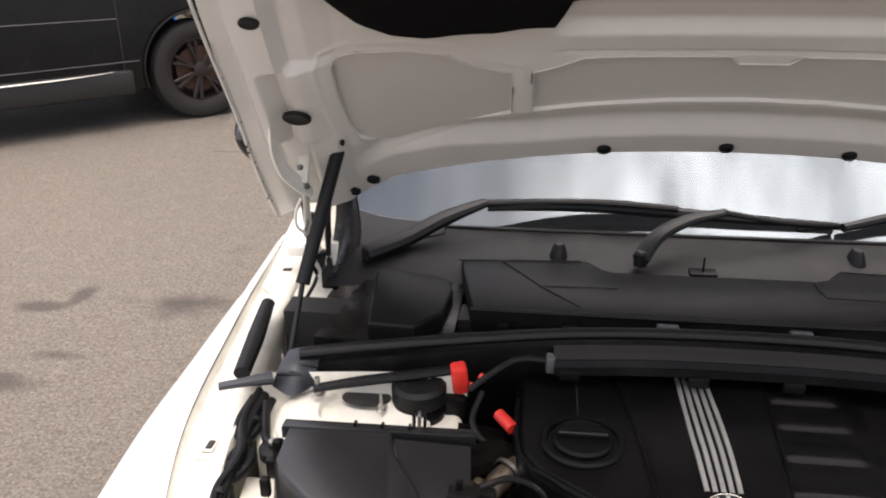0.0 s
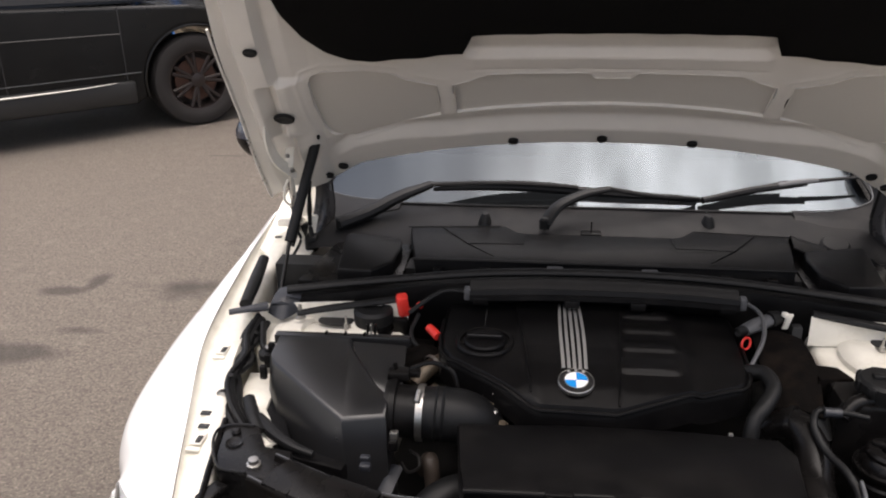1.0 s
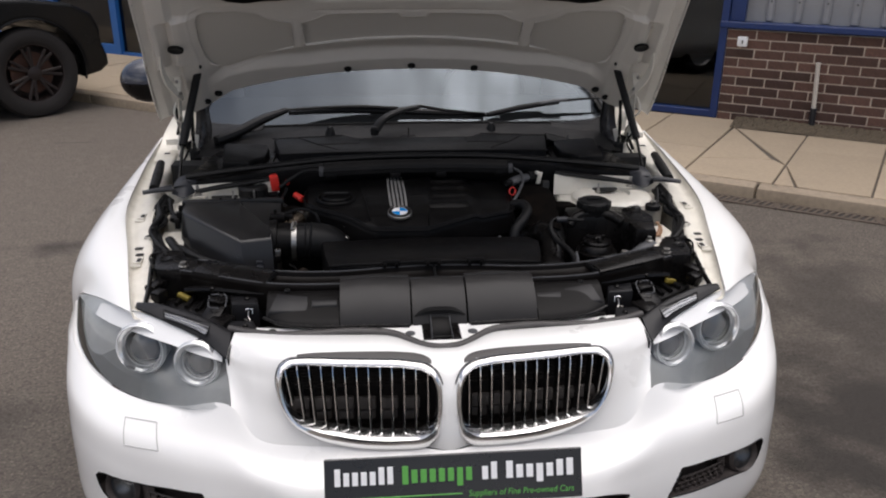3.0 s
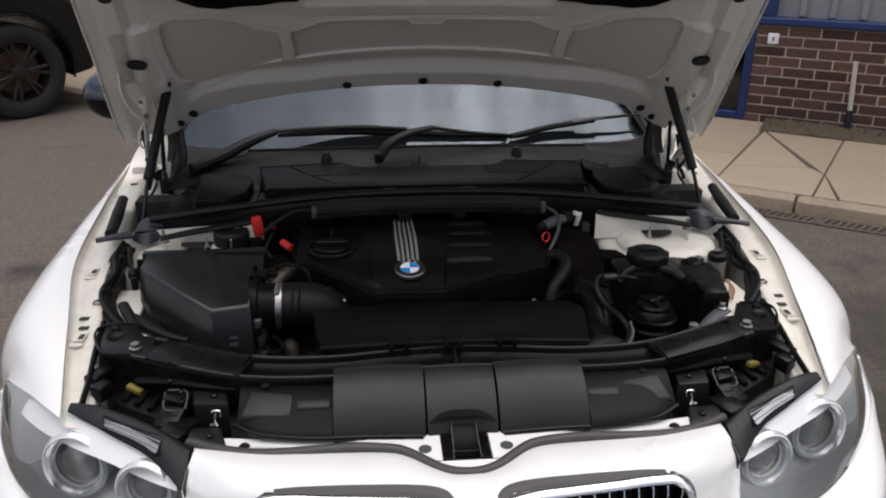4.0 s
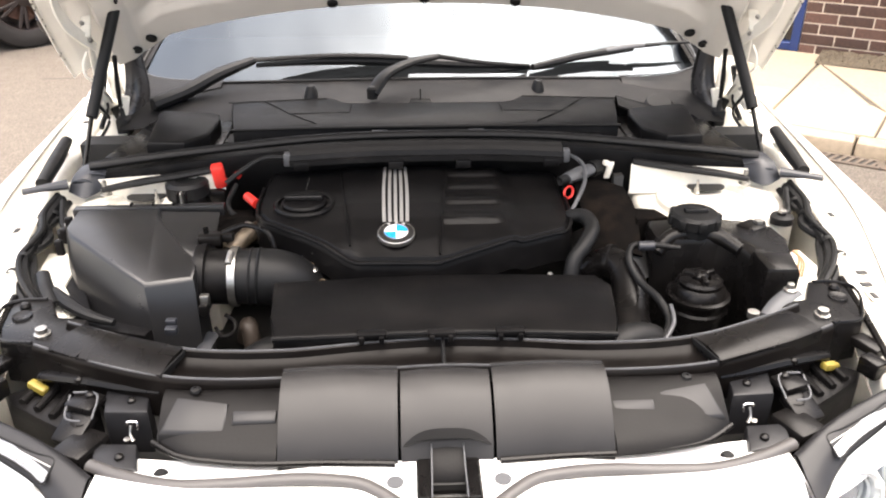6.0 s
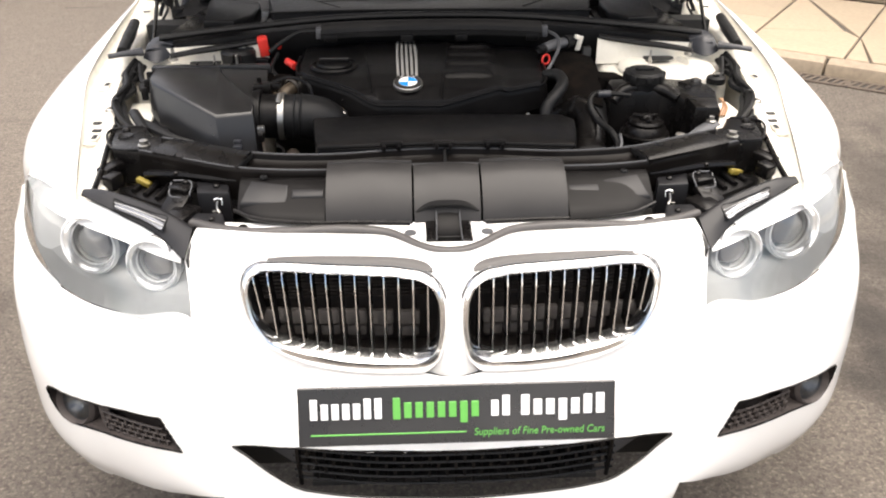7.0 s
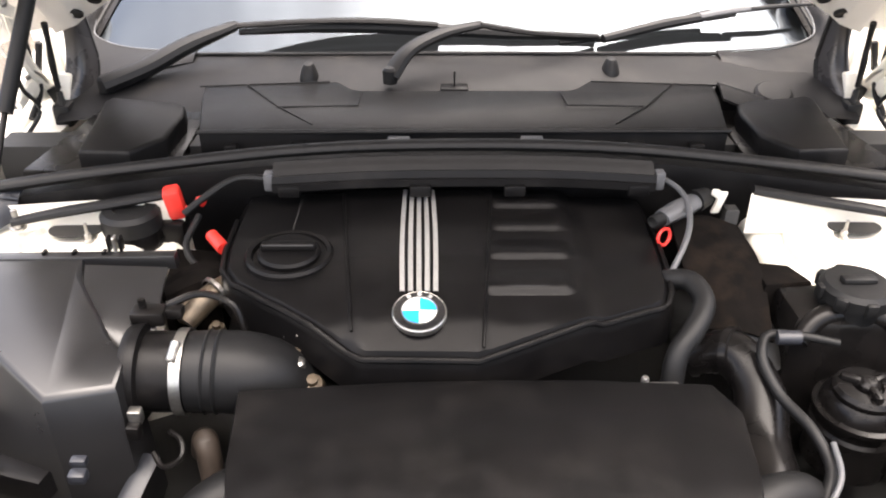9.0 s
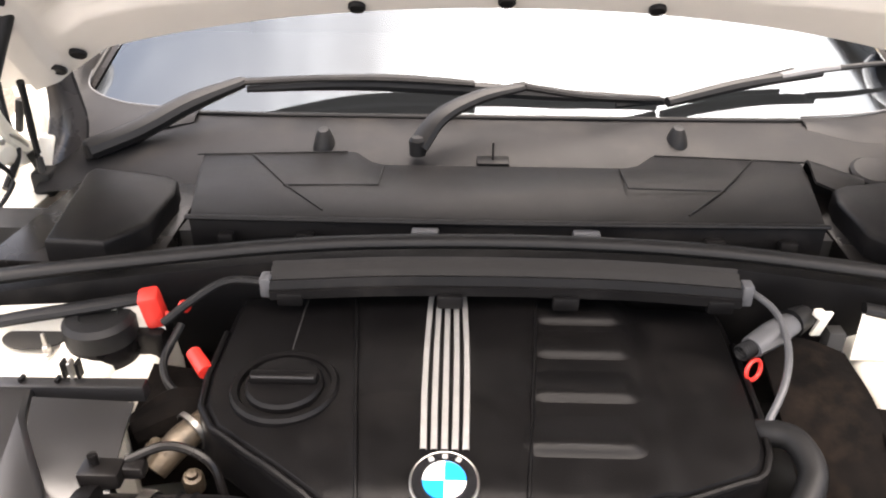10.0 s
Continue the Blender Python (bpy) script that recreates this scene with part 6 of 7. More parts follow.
# wipers
for pts, rad, nm in (([(-.666, 1.486, .992), (-.60, 1.515, 1.012), (-.52, 1.56, 1.045), (-.435, 1.600, 1.070)], [.023, .022, .020, .013], "arm"), ([(-.128, 1.43, 1.028), (-.10, 1.46, 1.06), (-.04, 1.50, 1.082), (.036, 1.527, 1.093)], [.019, .018, .017, .012], "arm")):
    wiper = new("wiper")
    wiper.parent = car
    tagged(wiper, "black windscreen wiper arm and blade")
    part("arm", tube(pts, rad, 20, 10, 0.8 if pts[0][0] < -.5 else 0.6), RUBBER, wiper)
    p = pts[0]
    part("pivot_cap", lathe([(0.013, -0.012), (0.013, 0.012), (0.009, 0.017), (0.0, 0.018)], Matrix.Translation(p), 20), RUBBER, wiper)
    e = pts[-1]
    bm = bmesh.new()
    box(bm, e, (0.012, 0.016, 0.014), 0.003)
    part("elbow", bm, SATIN, wiper)
    if p[0] < -.5:
        part("arm_rod", tube([e, (-.30, 1.600, 1.078), (-.18, 1.598, 1.080), (-.04, 1.594, 1.074)], [.010, .009, .011, .009], 24, 8, 0.6), COWLM, wiper)
        part("blade", tube([(-.43, 1.603, 1.056), (-.25, 1.612, 1.064), (-.05, 1.606, 1.060), (.12, 1.602, 1.052), (.275, 1.606, 1.046)], [.006, .012, .013, .011, .006], 40, 8, 1.0), RUBBER, wiper)
    else:
        part("arm_rod", tube([e, (.14, 1.545, 1.072), (.22, 1.575, 1.058), (.275, 1.595, 1.050)], [.010, .009, .009, .007], 20, 8, 0.6), COWLM, wiper)
        part("blade", tube([(.285, 1.592, 1.046), (.42, 1.640, 1.062), (.568, 1.682, 1.071)], [.010, .012, .009], 24, 8, 0.9), RUBBER, wiper)
        part("blade_cap", tube([(.49, 1.660, 1.071), (.55, 1.678, 1.076), (.60, 1.690, 1.078)], [.009, .011, .008], 14, 8, 0.7), GREYPL, wiper, "grey blade cap")
        part("blade_tip", tube([(.58, 1.690, 1.074), (.68, 1.725, 1.074), (.76, 1.76, 1.068)], [.007, .006, .004], 14, 8, 0.8), RUBBER, wiper)
        part("blade_rubber", tube([(.20, 1.60, 1.036), (.32, 1.622, 1.044), (.42, 1.655, 1.060), (.52, 1.685, 1.074)], .005, 20, 6), RUBBER, wiper)

# filter lids on both sides of the cowl
for s in (1, -1):
    lid = new("filter_lid")
    lid.parent = car
    tagged(lid, "black plastic air filter lid")
    zf = lambda x, y: .997 + 0.03 * (y - 1.2)
    part("lid", prism([(s * .602, 1.178), (s * .522, 1.174), (s * .480, 1.225), (s * .472, 1.315), (s * .480, 1.352), (s * .502, 1.366), (s * .615, 1.388), (s * .625, 1.372)], lambda x, y: zf(x, y) - 0.03, lambda x, y: zf(x, y) + 0.004, 0.0065, seg=3), COWLM, lid)
    part("lid_base", prism([(s * .700, 1.185), (s * .46, 1.172), (s * .455, 1.40), (s * .655, 1.40)], 0.93, lambda x, y: 0.966 + 0.05 * (y - 1.2), 0.006), SATIN, lid)

# fuel rail tray with ribs
tray = new("loom_tray")
tray.parent = car
tagged(tray, "ribbed black loom tray behind the engine")
line = [(-.290, 1.110, .978), (-.15, 1.116, .983), (0, 1.118, .984), (.15, 1.116, .983), (.280, 1.110, .978)]
rail_skin("tray", line, [(.03, -.02), (.028, .020), (.022, .024), (.018, .019), (.012, .023), (.006, .017), (.0, .021), (-.006, .014), (-.012, .016), (-.016, .006), (-.020, .005), (-.021, -.006)], COWLM, tray)
for x in (-.265, -.07, .07, .255):
    bm = bmesh.new()
    box(bm, (x, 1.094, .972), (0.032, 0.010, 0.018), 0.003)
    part("bracket", bm, COWLM, tray)
for s in (1, -1):
    bm = bmesh.new()
    box(bm, (s * .291 - .004, 1.106, .984), (0.014, 0.020, 0.028), 0.003)
    part("end_clip", bm, GREYPL, tray)
part("cable", tube([(-.295, 1.106, .988), (-.345, 1.11, .985), (-.39, 1.09, .965), (-.42, 1.075, .945)], .0055, 20, 8), RUBBER, tray)
part("cable", tube([(.288, 1.125, .982), (.312, 1.088, .978), (.312, 1.02, .970), (.292, .965, .955), (.270, .935, .930)], .0042, 26, 8), GREYPL, tray, "grey cable loop")

# engine cover
cover = new("engine_cover")
cover.parent = car
tagged(cover, "black plastic engine cover with roundel and silver stripes")


def ridge_left(y):
    return -.155 - .115 * (y - .838)


def ridge_right(y):
    return .007 + .086 * (y - .767)


def cover_z(x, y):
    z = np.interp(y, [.76, .79, .83, .89, .95, 1.12, 1.2], [.885, .908, .928, .939, .944, .944, .935])
    z += 0.006 * (1 / (1 + math.exp(-(x - ridge_left(y)) * 400)) - 1 / (1 + math.exp(-(x - ridge_right(y)) * 400)))
    z -= 0.010 * (1 / (1 + math.exp(-(x - .155) * 300)))
    z -= 0.004 * (1 / (1 + math.exp((x + .26) * 150)))
    return z - 0.12 * max(0, abs(x + .04) - .27)


EC = [(-.345, 1.150), (-.345, .99), (-.338, .940), (-.318, .908), (-.150, .790), (-.138, .784), (.004, .782), (.012, .787), (.130, .826), (.243, .866), (.257, .878), (.266, .90), (.272, .95), (.280, 1.150)]
b = bmesh.new()
c0 = Vector((-0.04, 0.98))
loops = []
NR = 26
dense = []
for a, q in zip(EC, EC[1:] + EC[:1]):
    L = math.hypot(q[0] - a[0], q[1] - a[1])
    for k in range(max(1, int(L / 0.010))):
        f = k / max(1, int(L / 0.010))
        dense.append((a[0] + (q[0] - a[0]) * f, a[1] + (q[1] - a[1]) * f))
for r in np.linspace(1, 0.02, NR):
    loops.append([(c0.x + (x - c0.x) * r, c0.y + (y - c0.y) * r) for x, y in dense])
verts = []
for i, lp in enumerate(loops):
    drop = 0.013 if i == 0 else 0.0
    verts.append([b.verts.new((x, y, cover_z(x, y) - drop)) for x, y in lp])
skirt = [[b.verts.new((c0.x + (x - c0.x) * 1.004, c0.y + (y - c0.y) * 1.004, cover_z(x, y) - 0.02)) for x, y in dense], [b.verts.new((c0.x + (x - c0.x) * 1.015, c0.y + (y - c0.y) * 1.015, cover_z(x, y) - 0.062)) for x, y in dense]]
rings = skirt[::-1] + verts
m = len(dense)
for a, q in zip(rings, rings[1:]):
    for k in range(m):
        b.faces.new((a[k], a[(k + 1) % m], q[(k + 1) % m], q[k]))
b.faces.new(verts[-1])
part("cover_shell", b, BLACK, cover)
rim = [(x, y) for x, y in dense if y < 1.08]
part("cover_rim", tube([(c0.x + (x - c0.x) * .992, c0.y + (y - c0.y) * .992, cover_z(x, y) - .004) for x, y in rim], .0042, len(rim) * 2, 8), BLACK, cover)
for k in range(5):
    f = (k - 2) / 2
    bm = bmesh.new()
    row = []
    for y in np.linspace(.874, 1.14, 16):
        x = -.070 - .003 * (y - .874) / .25 + f * (.0212 + .0022 * math.sin((y - .874) / .27 * math.pi) - .0005 * (y - .874) / .25)
        z = cover_z(x, y)
        row.append([(x - .0034, y, z), (x - .0028, y, z + .0026), (x + .0028, y, z + .0026), (x + .0034, y, z)])
    grid(bm, row)
    part("stripe", bm, SILVER, cover, "silver stripe")
def ease(t):
    t = min(max(t, 0), 1)
    return t * t * (3 - 2 * t)


for x0, x1, y in ((.040, .132, 1.100), (.035, .131, 1.034), (.028, .128, .960), (.020, .122, .887)):
    # a moulded scoop: short in front, long behind, rounded off at both ends
    rows = []
    for v in np.linspace(-.014, .050, 22):
        h = ease((v + .014) / .012) if v < 0 else ease(1 - v / .050)
        rows.append([(x, y + v, cover_z(x, y + v) - .0006 + .0078 * h * ease((x - x0 + .012) / .018) * ease((x1 + .016 - x) / .022)) for x in np.linspace(x0 - .012, x1 + .016, 26)])
    bm = bmesh.new()
    grid(bm, rows)
    part("louvre", bm, BLACK, cover)
    # the crest's highlight, put in as a thin rod of paler plastic
    part("louvre_crest", tube([(x, y - .002, cover_z(x, y) + .0056) for x in np.linspace(x0 + .006, x1 - .006, 6)], [.0006, .0014, .0018, .0018, .0014, .0006], 14, 8, 0.8), DUCT, cover)
for ridge, y0, y1 in ((ridge_left, .815, 1.13), (ridge_right, .795, 1.13)):
    part("cover_ridge", tube([(ridge(y), y, cover_z(ridge(y) + (.006 if ridge is ridge_left else -.006), y) + .0002) for y in np.linspace(y0, y1, 14)], .0021, 40, 6), BLACK, cover)
bm = bmesh.new()
grid(bm, [[(-.2535 + k, y, cover_z(-.2535, y) + .0006) for k in (0, .0025)] for y in np.linspace(1.03, 1.14, 8)])
part("cover_groove", bm, SHADE, cover)
# roundel: quarters in blue and white inside a black ring
RM = aim((-.069, .834, cover_z(-.069, .834) + .005), (0, -.20, 1)) @ Matrix.Scale(0.90, 4)
part("roundel_rim", lathe([(.0378, -.006), (.0378, .0025), (.0365, .004), (.0352, .0035)], RM, 48), STEEL, cover, "chrome rim")
part("roundel_ring", lathe([(.0355, .002), (.035, .0045), (.0245, .0048), (.024, .003)], RM, 48), BLACK_E, cover, "black enamel ring")
for k in range(4):
    bm = bmesh.new()
    c = bm.verts.new(RM @ Vector((0, 0, .0052)))
    arc = [bm.verts.new(RM @ Vector((.0238 * math.cos(a), .0238 * math.sin(a), .0048))) for a in np.linspace(k * math.pi / 2, (k + 1) * math.pi / 2, 12)]
    for a, q in zip(arc, arc[1:]):
        bm.faces.new((c, a, q))
    part("roundel_quarter", bm, BLUE_E if k in (0, 2) else WHITE_E, cover, "blue enamel quarter" if k in (0, 2) else "white enamel quarter")
part("roundel_bezel", lathe([(.0245, .004), (.0252, .0058), (.0236, .0058), (.0232, .0046)], RM, 48), CHROME, cover)
for a in (60, 90, 120):
    bm = bmesh.new()
    box(bm, (0, 0, 0), (.006, .006, .001), .0004, seg=1)
    bm.transform(RM @ pose(.0298 * math.cos(radians(a)), .0298 * math.sin(radians(a)), .0052, 0, 0, a - 90))
    part("roundel_mark", bm, SILVER, cover, smooth=False)
# oil filler cap in its collar
OM = Matrix.Translation((-.248, .964, cover_z(-.248, .964) + .001))
part("collar", lathe([(.060, -.02), (.060, .000), (.057, .004), (.051, .003), (.047, -.014)], OM, 48), BLACK, cover)
part("collar_well", lathe([(.049, -.010), (.049, -.002), (.043, -.002)], OM, 40), DEEP, cover)
cap = part("oil_cap", lathe([(.043, -.02), (.043, .004), (.040, .008), (.028, .009), (.0, .009)], OM, 36), BLACK, cover)
bm = bmesh.new()
box(bm, (-.248, .964, cover_z(-.248, .964) + .013), (.076, .015, .014), .005)
part("cap_grip", bm, BLACK, cap)
# a paler rod puts a highlight on the grip's edge
part("grip_edge", tube([(-.282, .958, cover_z(-.248, .964) + .018), (-.214, .958, cover_z(-.248, .964) + .018)], .0018, 6, 6), DUCT, cap)

# plain cover over the front of the engine
FC = [(-.284, .752), (-.10, .766), (.02, .770), (.14, .772), (.285, .764), (.298, .70), (.285, .60), (.270, .545), (.12, .548), (0, .550), (-.12, .550), (-.256, .553), (-.268, .62)]
part("front_cover", prism(FC, .80, lambda x, y: .904 - .10 * x * x + .010 * math.sin((y - .55) / .2 * 3.14) - .01 * max(0, (y - .74)) / .03, .010), BLACK, car, "plain black plastic front engine cover")
part("front_cover_lip", tube([(-.256, .551, .903), (-.12, .548, .908), (0, .548, .910), (.12, .546, .908), (.27, .543, .902)], .0045, 60, 8), BLACK, car)
for x, w in ((-.105, .045), (0, .042), (.105, .045)):
    bm = bmesh.new()
    box(bm, (x, .546, .911), (w, .016, .010), .003)
    box(bm, (x - w / 3, .540, .906), (.008, .012, .012), .002)
    box(bm, (x + w / 3, .540, .906), (.008, .012, .012), .002)
    part("cover_catch", bm, BLACK, car)

# airbox and intake
air = new("airbox")
air.parent = car
tagged(air, "black plastic airbox with intake elbow")


def air_z(x, y):
    return min(.950 - .25 * max(0, .86 - y), .958) - .05 * max(0, x + .45)


AT = [(-.672, .945), (-.520, .948), (-.505, .90), (-.440, .80), (-.412, .775), (-.412, .728), (-.490, .712), (-.655, .845), (-.668, .87)]
AB = [(-.690, .96), (-.520, .96), (-.50, .91), (-.43, .81), (-.405, .78), (-.405, .700), (-.470, .672), (-.600, .690), (-.69, .845)]
b = bmesh.new()
top = [b.verts.new((x, y, air_z(x, y))) for x, y in AT]
low_ = [b.verts.new((x, y, .70)) for x, y in AB]
cap_f = b.faces.new(top)
for k in range(len(AT)):
    b.faces.new((top[k], top[(k + 1) % len(AT)], low_[(k + 1) % len(AT)], low_[k]))
bmesh.ops.recalc_face_normals(b, faces=b.faces)
bmesh.ops.bevel(b, geom=list(cap_f.edges), offset=.007, segments=2, affect="EDGES", profile=.5)
part("airbox_lid", b, AIRBOX, air)
part("rear_flange", prism([(-.682, .942), (-.400, .950), (-.400, .966), (-.682, .962)], .93, .951, .003), AIRBOX, air)
for k in range(3):
    bm = bmesh.new()
    box(bm, (-.575 + .04 * k, .957, .953), (.004, .010, .005))
    part("flange_rib", bm, BLACK, air, smooth=False)
for k in range(3):
    bm = bmesh.new()
    box(bm, (-.490 + .008 * k, .966, .961), (.004, .012, .022), .001, seg=1)
    part("clip_tooth", bm, STEEL if k == 1 else BLACK, air, smooth=False)
part("side_pocket", skin([[(-.515, .935, .944), (-.460, .935, .942), (-.405, .935, .940)], [(-.500, .890, .942), (-.450, .880, .936), (-.400, .88, .932)], [(-.455, .815, .915), (-.42, .80, .90), (-.395, .82, .905)], [(-.43, .79, .86), (-.40, .78, .85), (-.385, .80, .86)]], 12, 14, .003), AIRBOX, air)
part("side_ledge", prism([(-.70, .90), (-.675, .90), (-.58, .70), (-.47, .655), (-.475, .635), (-.605, .672), (-.715, .85)], .83, .862, .004), BLACK, air)
for y in (.93, .90, .87):
    bm = bmesh.new()
    box(bm, (-.678, y - .02, .935 - (.93 - y) * .3), (.014, .012, .03), .003)
    part("side_rib", bm, BLACK, air)
TM = aim((-.405, .800, .878), (1, 0.02, -0.04))
part("intake_sensor_pipe", lathe([(.056, -.02), (.058, -.015), (.058, -.004), (.050, 0), (.050, .052), (.047, .054)], TM, 36), BLACK, air)
part("flange_ring", lathe([(.050, -.012), (.060, -.010), (.060, .0), (.050, .002)], TM, 36), BLACK, air)
part("clamp", lathe([(.0525, .040), (.0540, .040), (.0540, .053), (.0525, .053)], TM, 40), STEEL, air, "bright steel hose clamp")
part("clamp_screw", lathe([(.004, -.014), (.006, -.012), (.006, .012), (.004, .014)], aim((-.359, .778, .926), (.1, 1, .4)), 12), STEEL, air)
for k in range(3):
    part("bracket_stud", lathe([(.011 - .002 * k, 0), (.011 - .002 * k, .006), (.006, .008), (.006, .020), (0, .021)], aim((-.252 + .014 * k, .905 - .026 * k, .872 + .006 * k), (.2, -.5, 1)), 10), STEEL if k != 1 else FIBRE, air, "bare metal stud")
bm = bmesh.new()
box(bm, (-.240, .882, .866), (.012, .075, .030), .003, turn=pose(0, 0, 0, 10, 20, -18))
part("pipe_bracket", bm, STEEL, air, "bare steel pipe bracket")
part("elbow", tube([(-.352, .801, .876), (-.31, .803, .874), (-.272, .81, .862), (-.245, .825, .82), (-.235, .84, .74)], [.050, .0515, .052, .050, .048], 30, 28), RUBBER, air, "black rubber intake elbow")
for x in (-.330, -.316):
    part("elbow_bead", lathe([(.0505, -.003), (.0535, 0), (.0505, .003)], aim((x, .802, .875), (1, 0.03, -0.08)), 36), RUBBER, air)
for y, z in ((.728, .872), (.715, .86)):
    bm = bmesh.new()
    box(bm, (-.398, y, z), (.016, .014, .020), .003)
    part("clamp_lug", bm, STEEL if y > .72 else SATIN, air)
bm = bmesh.new()
box(bm, (-.405, .843, .932), (.042, .026, .020), .004)
box(bm, (-.376, .850, .932), (.024, .018, .015), .004)
part("sensor", bm, SATIN, air)
part("sensor_lead", tube([(-.385, .855, .938), (-.345, .868, .946), (-.305, .862, .932), (-.290, .85, .89)], .0048, 20, 8), SATIN, air)
part("sensor_post", tube([(-.412, .846, .93), (-.412, .846, .954)], .005, 4, 8), SATIN, air)

# cast pipes and brackets below the intake
part("bracket_strap", tube([(-.395, .735, .80), (-.405, .70, .79), (-.425, .62, .76)], [.012, .014, .014], 10, 6, .3), SLATE, car)
part("strap_clip", tube([(-.372, .745, .83), (-.358, .738, .825), (-.352, .715, .815), (-.370, .705, .812), (-.385, .72, .82)], .0035, 20, 6), SATIN, car)
part("boost_pipe", tube([(-.205, .72, .72), (-.27, .70, .78), (-.32, .67, .77), (-.36, .62, .72)], [.03, .033, .033, .03], 20, 16), RUBBER, car)
part("egr_pipe", tube([(-.355, .79, .75), (-.338, .765, .795), (-.330, .745, .74)], [.014, .016, .015], 14, 12), material("brown_cast", (.028, .020, .015), .6, grain=.3), car)
part("turbo_pipe", tube([(-.385, .905, .872), (-.362, .934, .890), (-.338, .960, .896), (-.322, .985, .885)], [.014, .017, .016, .014], 16, 14), CAST, car, "oily cast metal pipe")
part("pipe_flange", lathe([(.022, -.004), (.024, -.003), (.024, .003), (.022, .004)], aim((-.352, .946, .893), (.6, .75, .15)), 18), STEEL, car)
for x, y, z, r in ((-.395, .94, .872, .012), (-.345, .905, .862, .010), (-.228, .838, .868, .011), (-.205, .806, .850, .013)):
    part("cast_boss", lathe([(r * 1.2, -.02), (r * 1.2, 0), (r, .004), (r * .6, .005), (r * .55, .012), (0, .013)], aim((x, y, z), (.1, -.3, 1)), 10), CAST, car)
part("valve_housing", tube([(-.425, .955, .88), (-.37, .985, .885), (-.345, .99, .87)], [.02, .03, .03], 12, 10), DEEP_DULL, car)
# added dark block that covers the bright tower side
part("vacuum_box", prism([(-.437, 1.062), (-.362, 1.050), (-.352, .962), (-.428, .948)], .80, .896, .006), DEEP_DULL, car)
for x, y, z, r in ((-.240, .860, .885, .008), (-.222, .815, .875, .010), (.205, .775, .878, .005)):
    part("bolt_head", lathe([(r, -.012), (r, .004), (r * .7, .007), (0, .008)], Matrix.Translation((x, y, z)), 12), STEEL, car)
bm = bmesh.new()
box(bm, (.225, .768, .862), (.05, .03, .02), .004)
part("cast_lug", bm, STEEL, car)

# front cross tube with its end brackets
cross = new("cross_member")
cross.parent = car
tagged(cross, "satin black front cross member")
CL = [(-.595, .582, .893), (-.525, .543, .897), (-.39, .500, .890), (-.235, .497, .884), (-.10, .512, .884), (0, .518, .884), (.10, .512, .884), (.235, .497, .884), (.39, .500, .890), (.525, .543, .897), (.595, .582, .893)]
rail_skin("cross_tube", CL, [(.034, -.06), (.036, .010), (.035, .0130), (.032, .0140), (.029, .0125), (.026, .003), (.015, -.004), (.0, -.005), (-.020, -.003), (-.026, .007), (-.029, .0092), (-.032, .0092), (-.035, .006), (-.036, .0), (-.036, -.06)], CROSSM, cross, 90)
# highlights on both rims, put in as lighter grey strips
for a, b in ((.0325, .0142), (-.0310, .0096)):
    rail_skin("rail_bead", CL, [(a + .0016, b - .001), (a + .0010, b + .0012), (a - .0010, b + .0012), (a - .0016, b - .001)], GREYPL, cross, 90)
for s in (1, -1):
    rail_skin("rail_cap", [(s * .565, .564, .896), (s * .525, .543, .897), (s * .46, .520, .8945), (s * .392, .5005, .890)], [(.036, -.01), (.0365, .013), (.031, .0165), (.0, .0175), (-.026, .0135), (-.033, .011), (-.0365, -.01)], SATIN, cross, 24)
for x, y, dz in ((-.39, .500, .890), (.39, .500, .890), (-.52, .541, .897), (.52, .541, .897)):
    bm = bmesh.new()
    box(bm, (x, y, dz + .009), (.003, .070, .010), .001, turn=pose(0, 0, 0, 0, 0, -18 if x < 0 else 18), seg=1)
    part("seam_band", bm, RUBBER, cross, smooth=False)
part("centre_strap", tube([(0.002, .556, .898), (0.002, .52, .893), (0.002, .487, .888), (.004, .48, .845)], .003, 16, 6), RUBBER, cross)
for s in (1, -1):
    EB = [(.706, .709), (.642, .706), (.610, .645), (.560, .635), (.540, .545), (.600, .560), (.675, .581), (.690, .620)]
    part("end_bracket", prism([(s * x, y) for x, y in EB], .82, lambda x, y: .896 - .06 * max(0, abs(x) - .62), .005), SATIN, cross)
    part("bracket_rim", tube([(s * x, y, .897 - .06 * max(0, x - .62)) for x, y in ((.620, .568), (.674, .584), (.687, .605), (.703, .700), (.690, .704), (.648, .702))], .0028, 60, 6), SATIN, cross)
    part("bracket_dimple", lathe([(.016, 0), (.015, .003), (.008, .001), (0, .001)], Matrix.Translation((s * .668, .650, .8935)), 20), SATIN, cross)
    part("bolt", lathe([(.013, 0), (.013, .004), (.009, .005), (.009, .013), (.0, .014)], Matrix.Translation((s * .612, .590, .896)), 8), STEEL, cross)
    part("bolt", lathe([(.009, 0), (.009, .004), (.006, .008), (.0, .009)], Matrix.Translation((s * .675, .680, .893)), 8), SATIN, cross)

# radiator air guide: three raised panels and side shields
guide = new("air_guide")
guide.parent = car
tagged(guide, "black plastic radiator air guide")
for x0, x1 in ((-.226, -.066), (-.062, .062), (.066, .226)):
    k = 0 if x0 == -.062 else .004
    rows = [[(x, y - (.004 if j in (0, 2) else 0), z + k - (.002 if j in (0, 2) else 0)) for j, x in enumerate((x0, (x0 + x1) / 2, x1))] for y, z in ((.474, .872), (.466, .898), (.455, .906), (.43, .902), (.398, .884), (.366, .852), (.352, .828))]
    part("guide_panel", skin(rows, 12, 26, .004), DUCT, guide, "charcoal plastic guide panel")
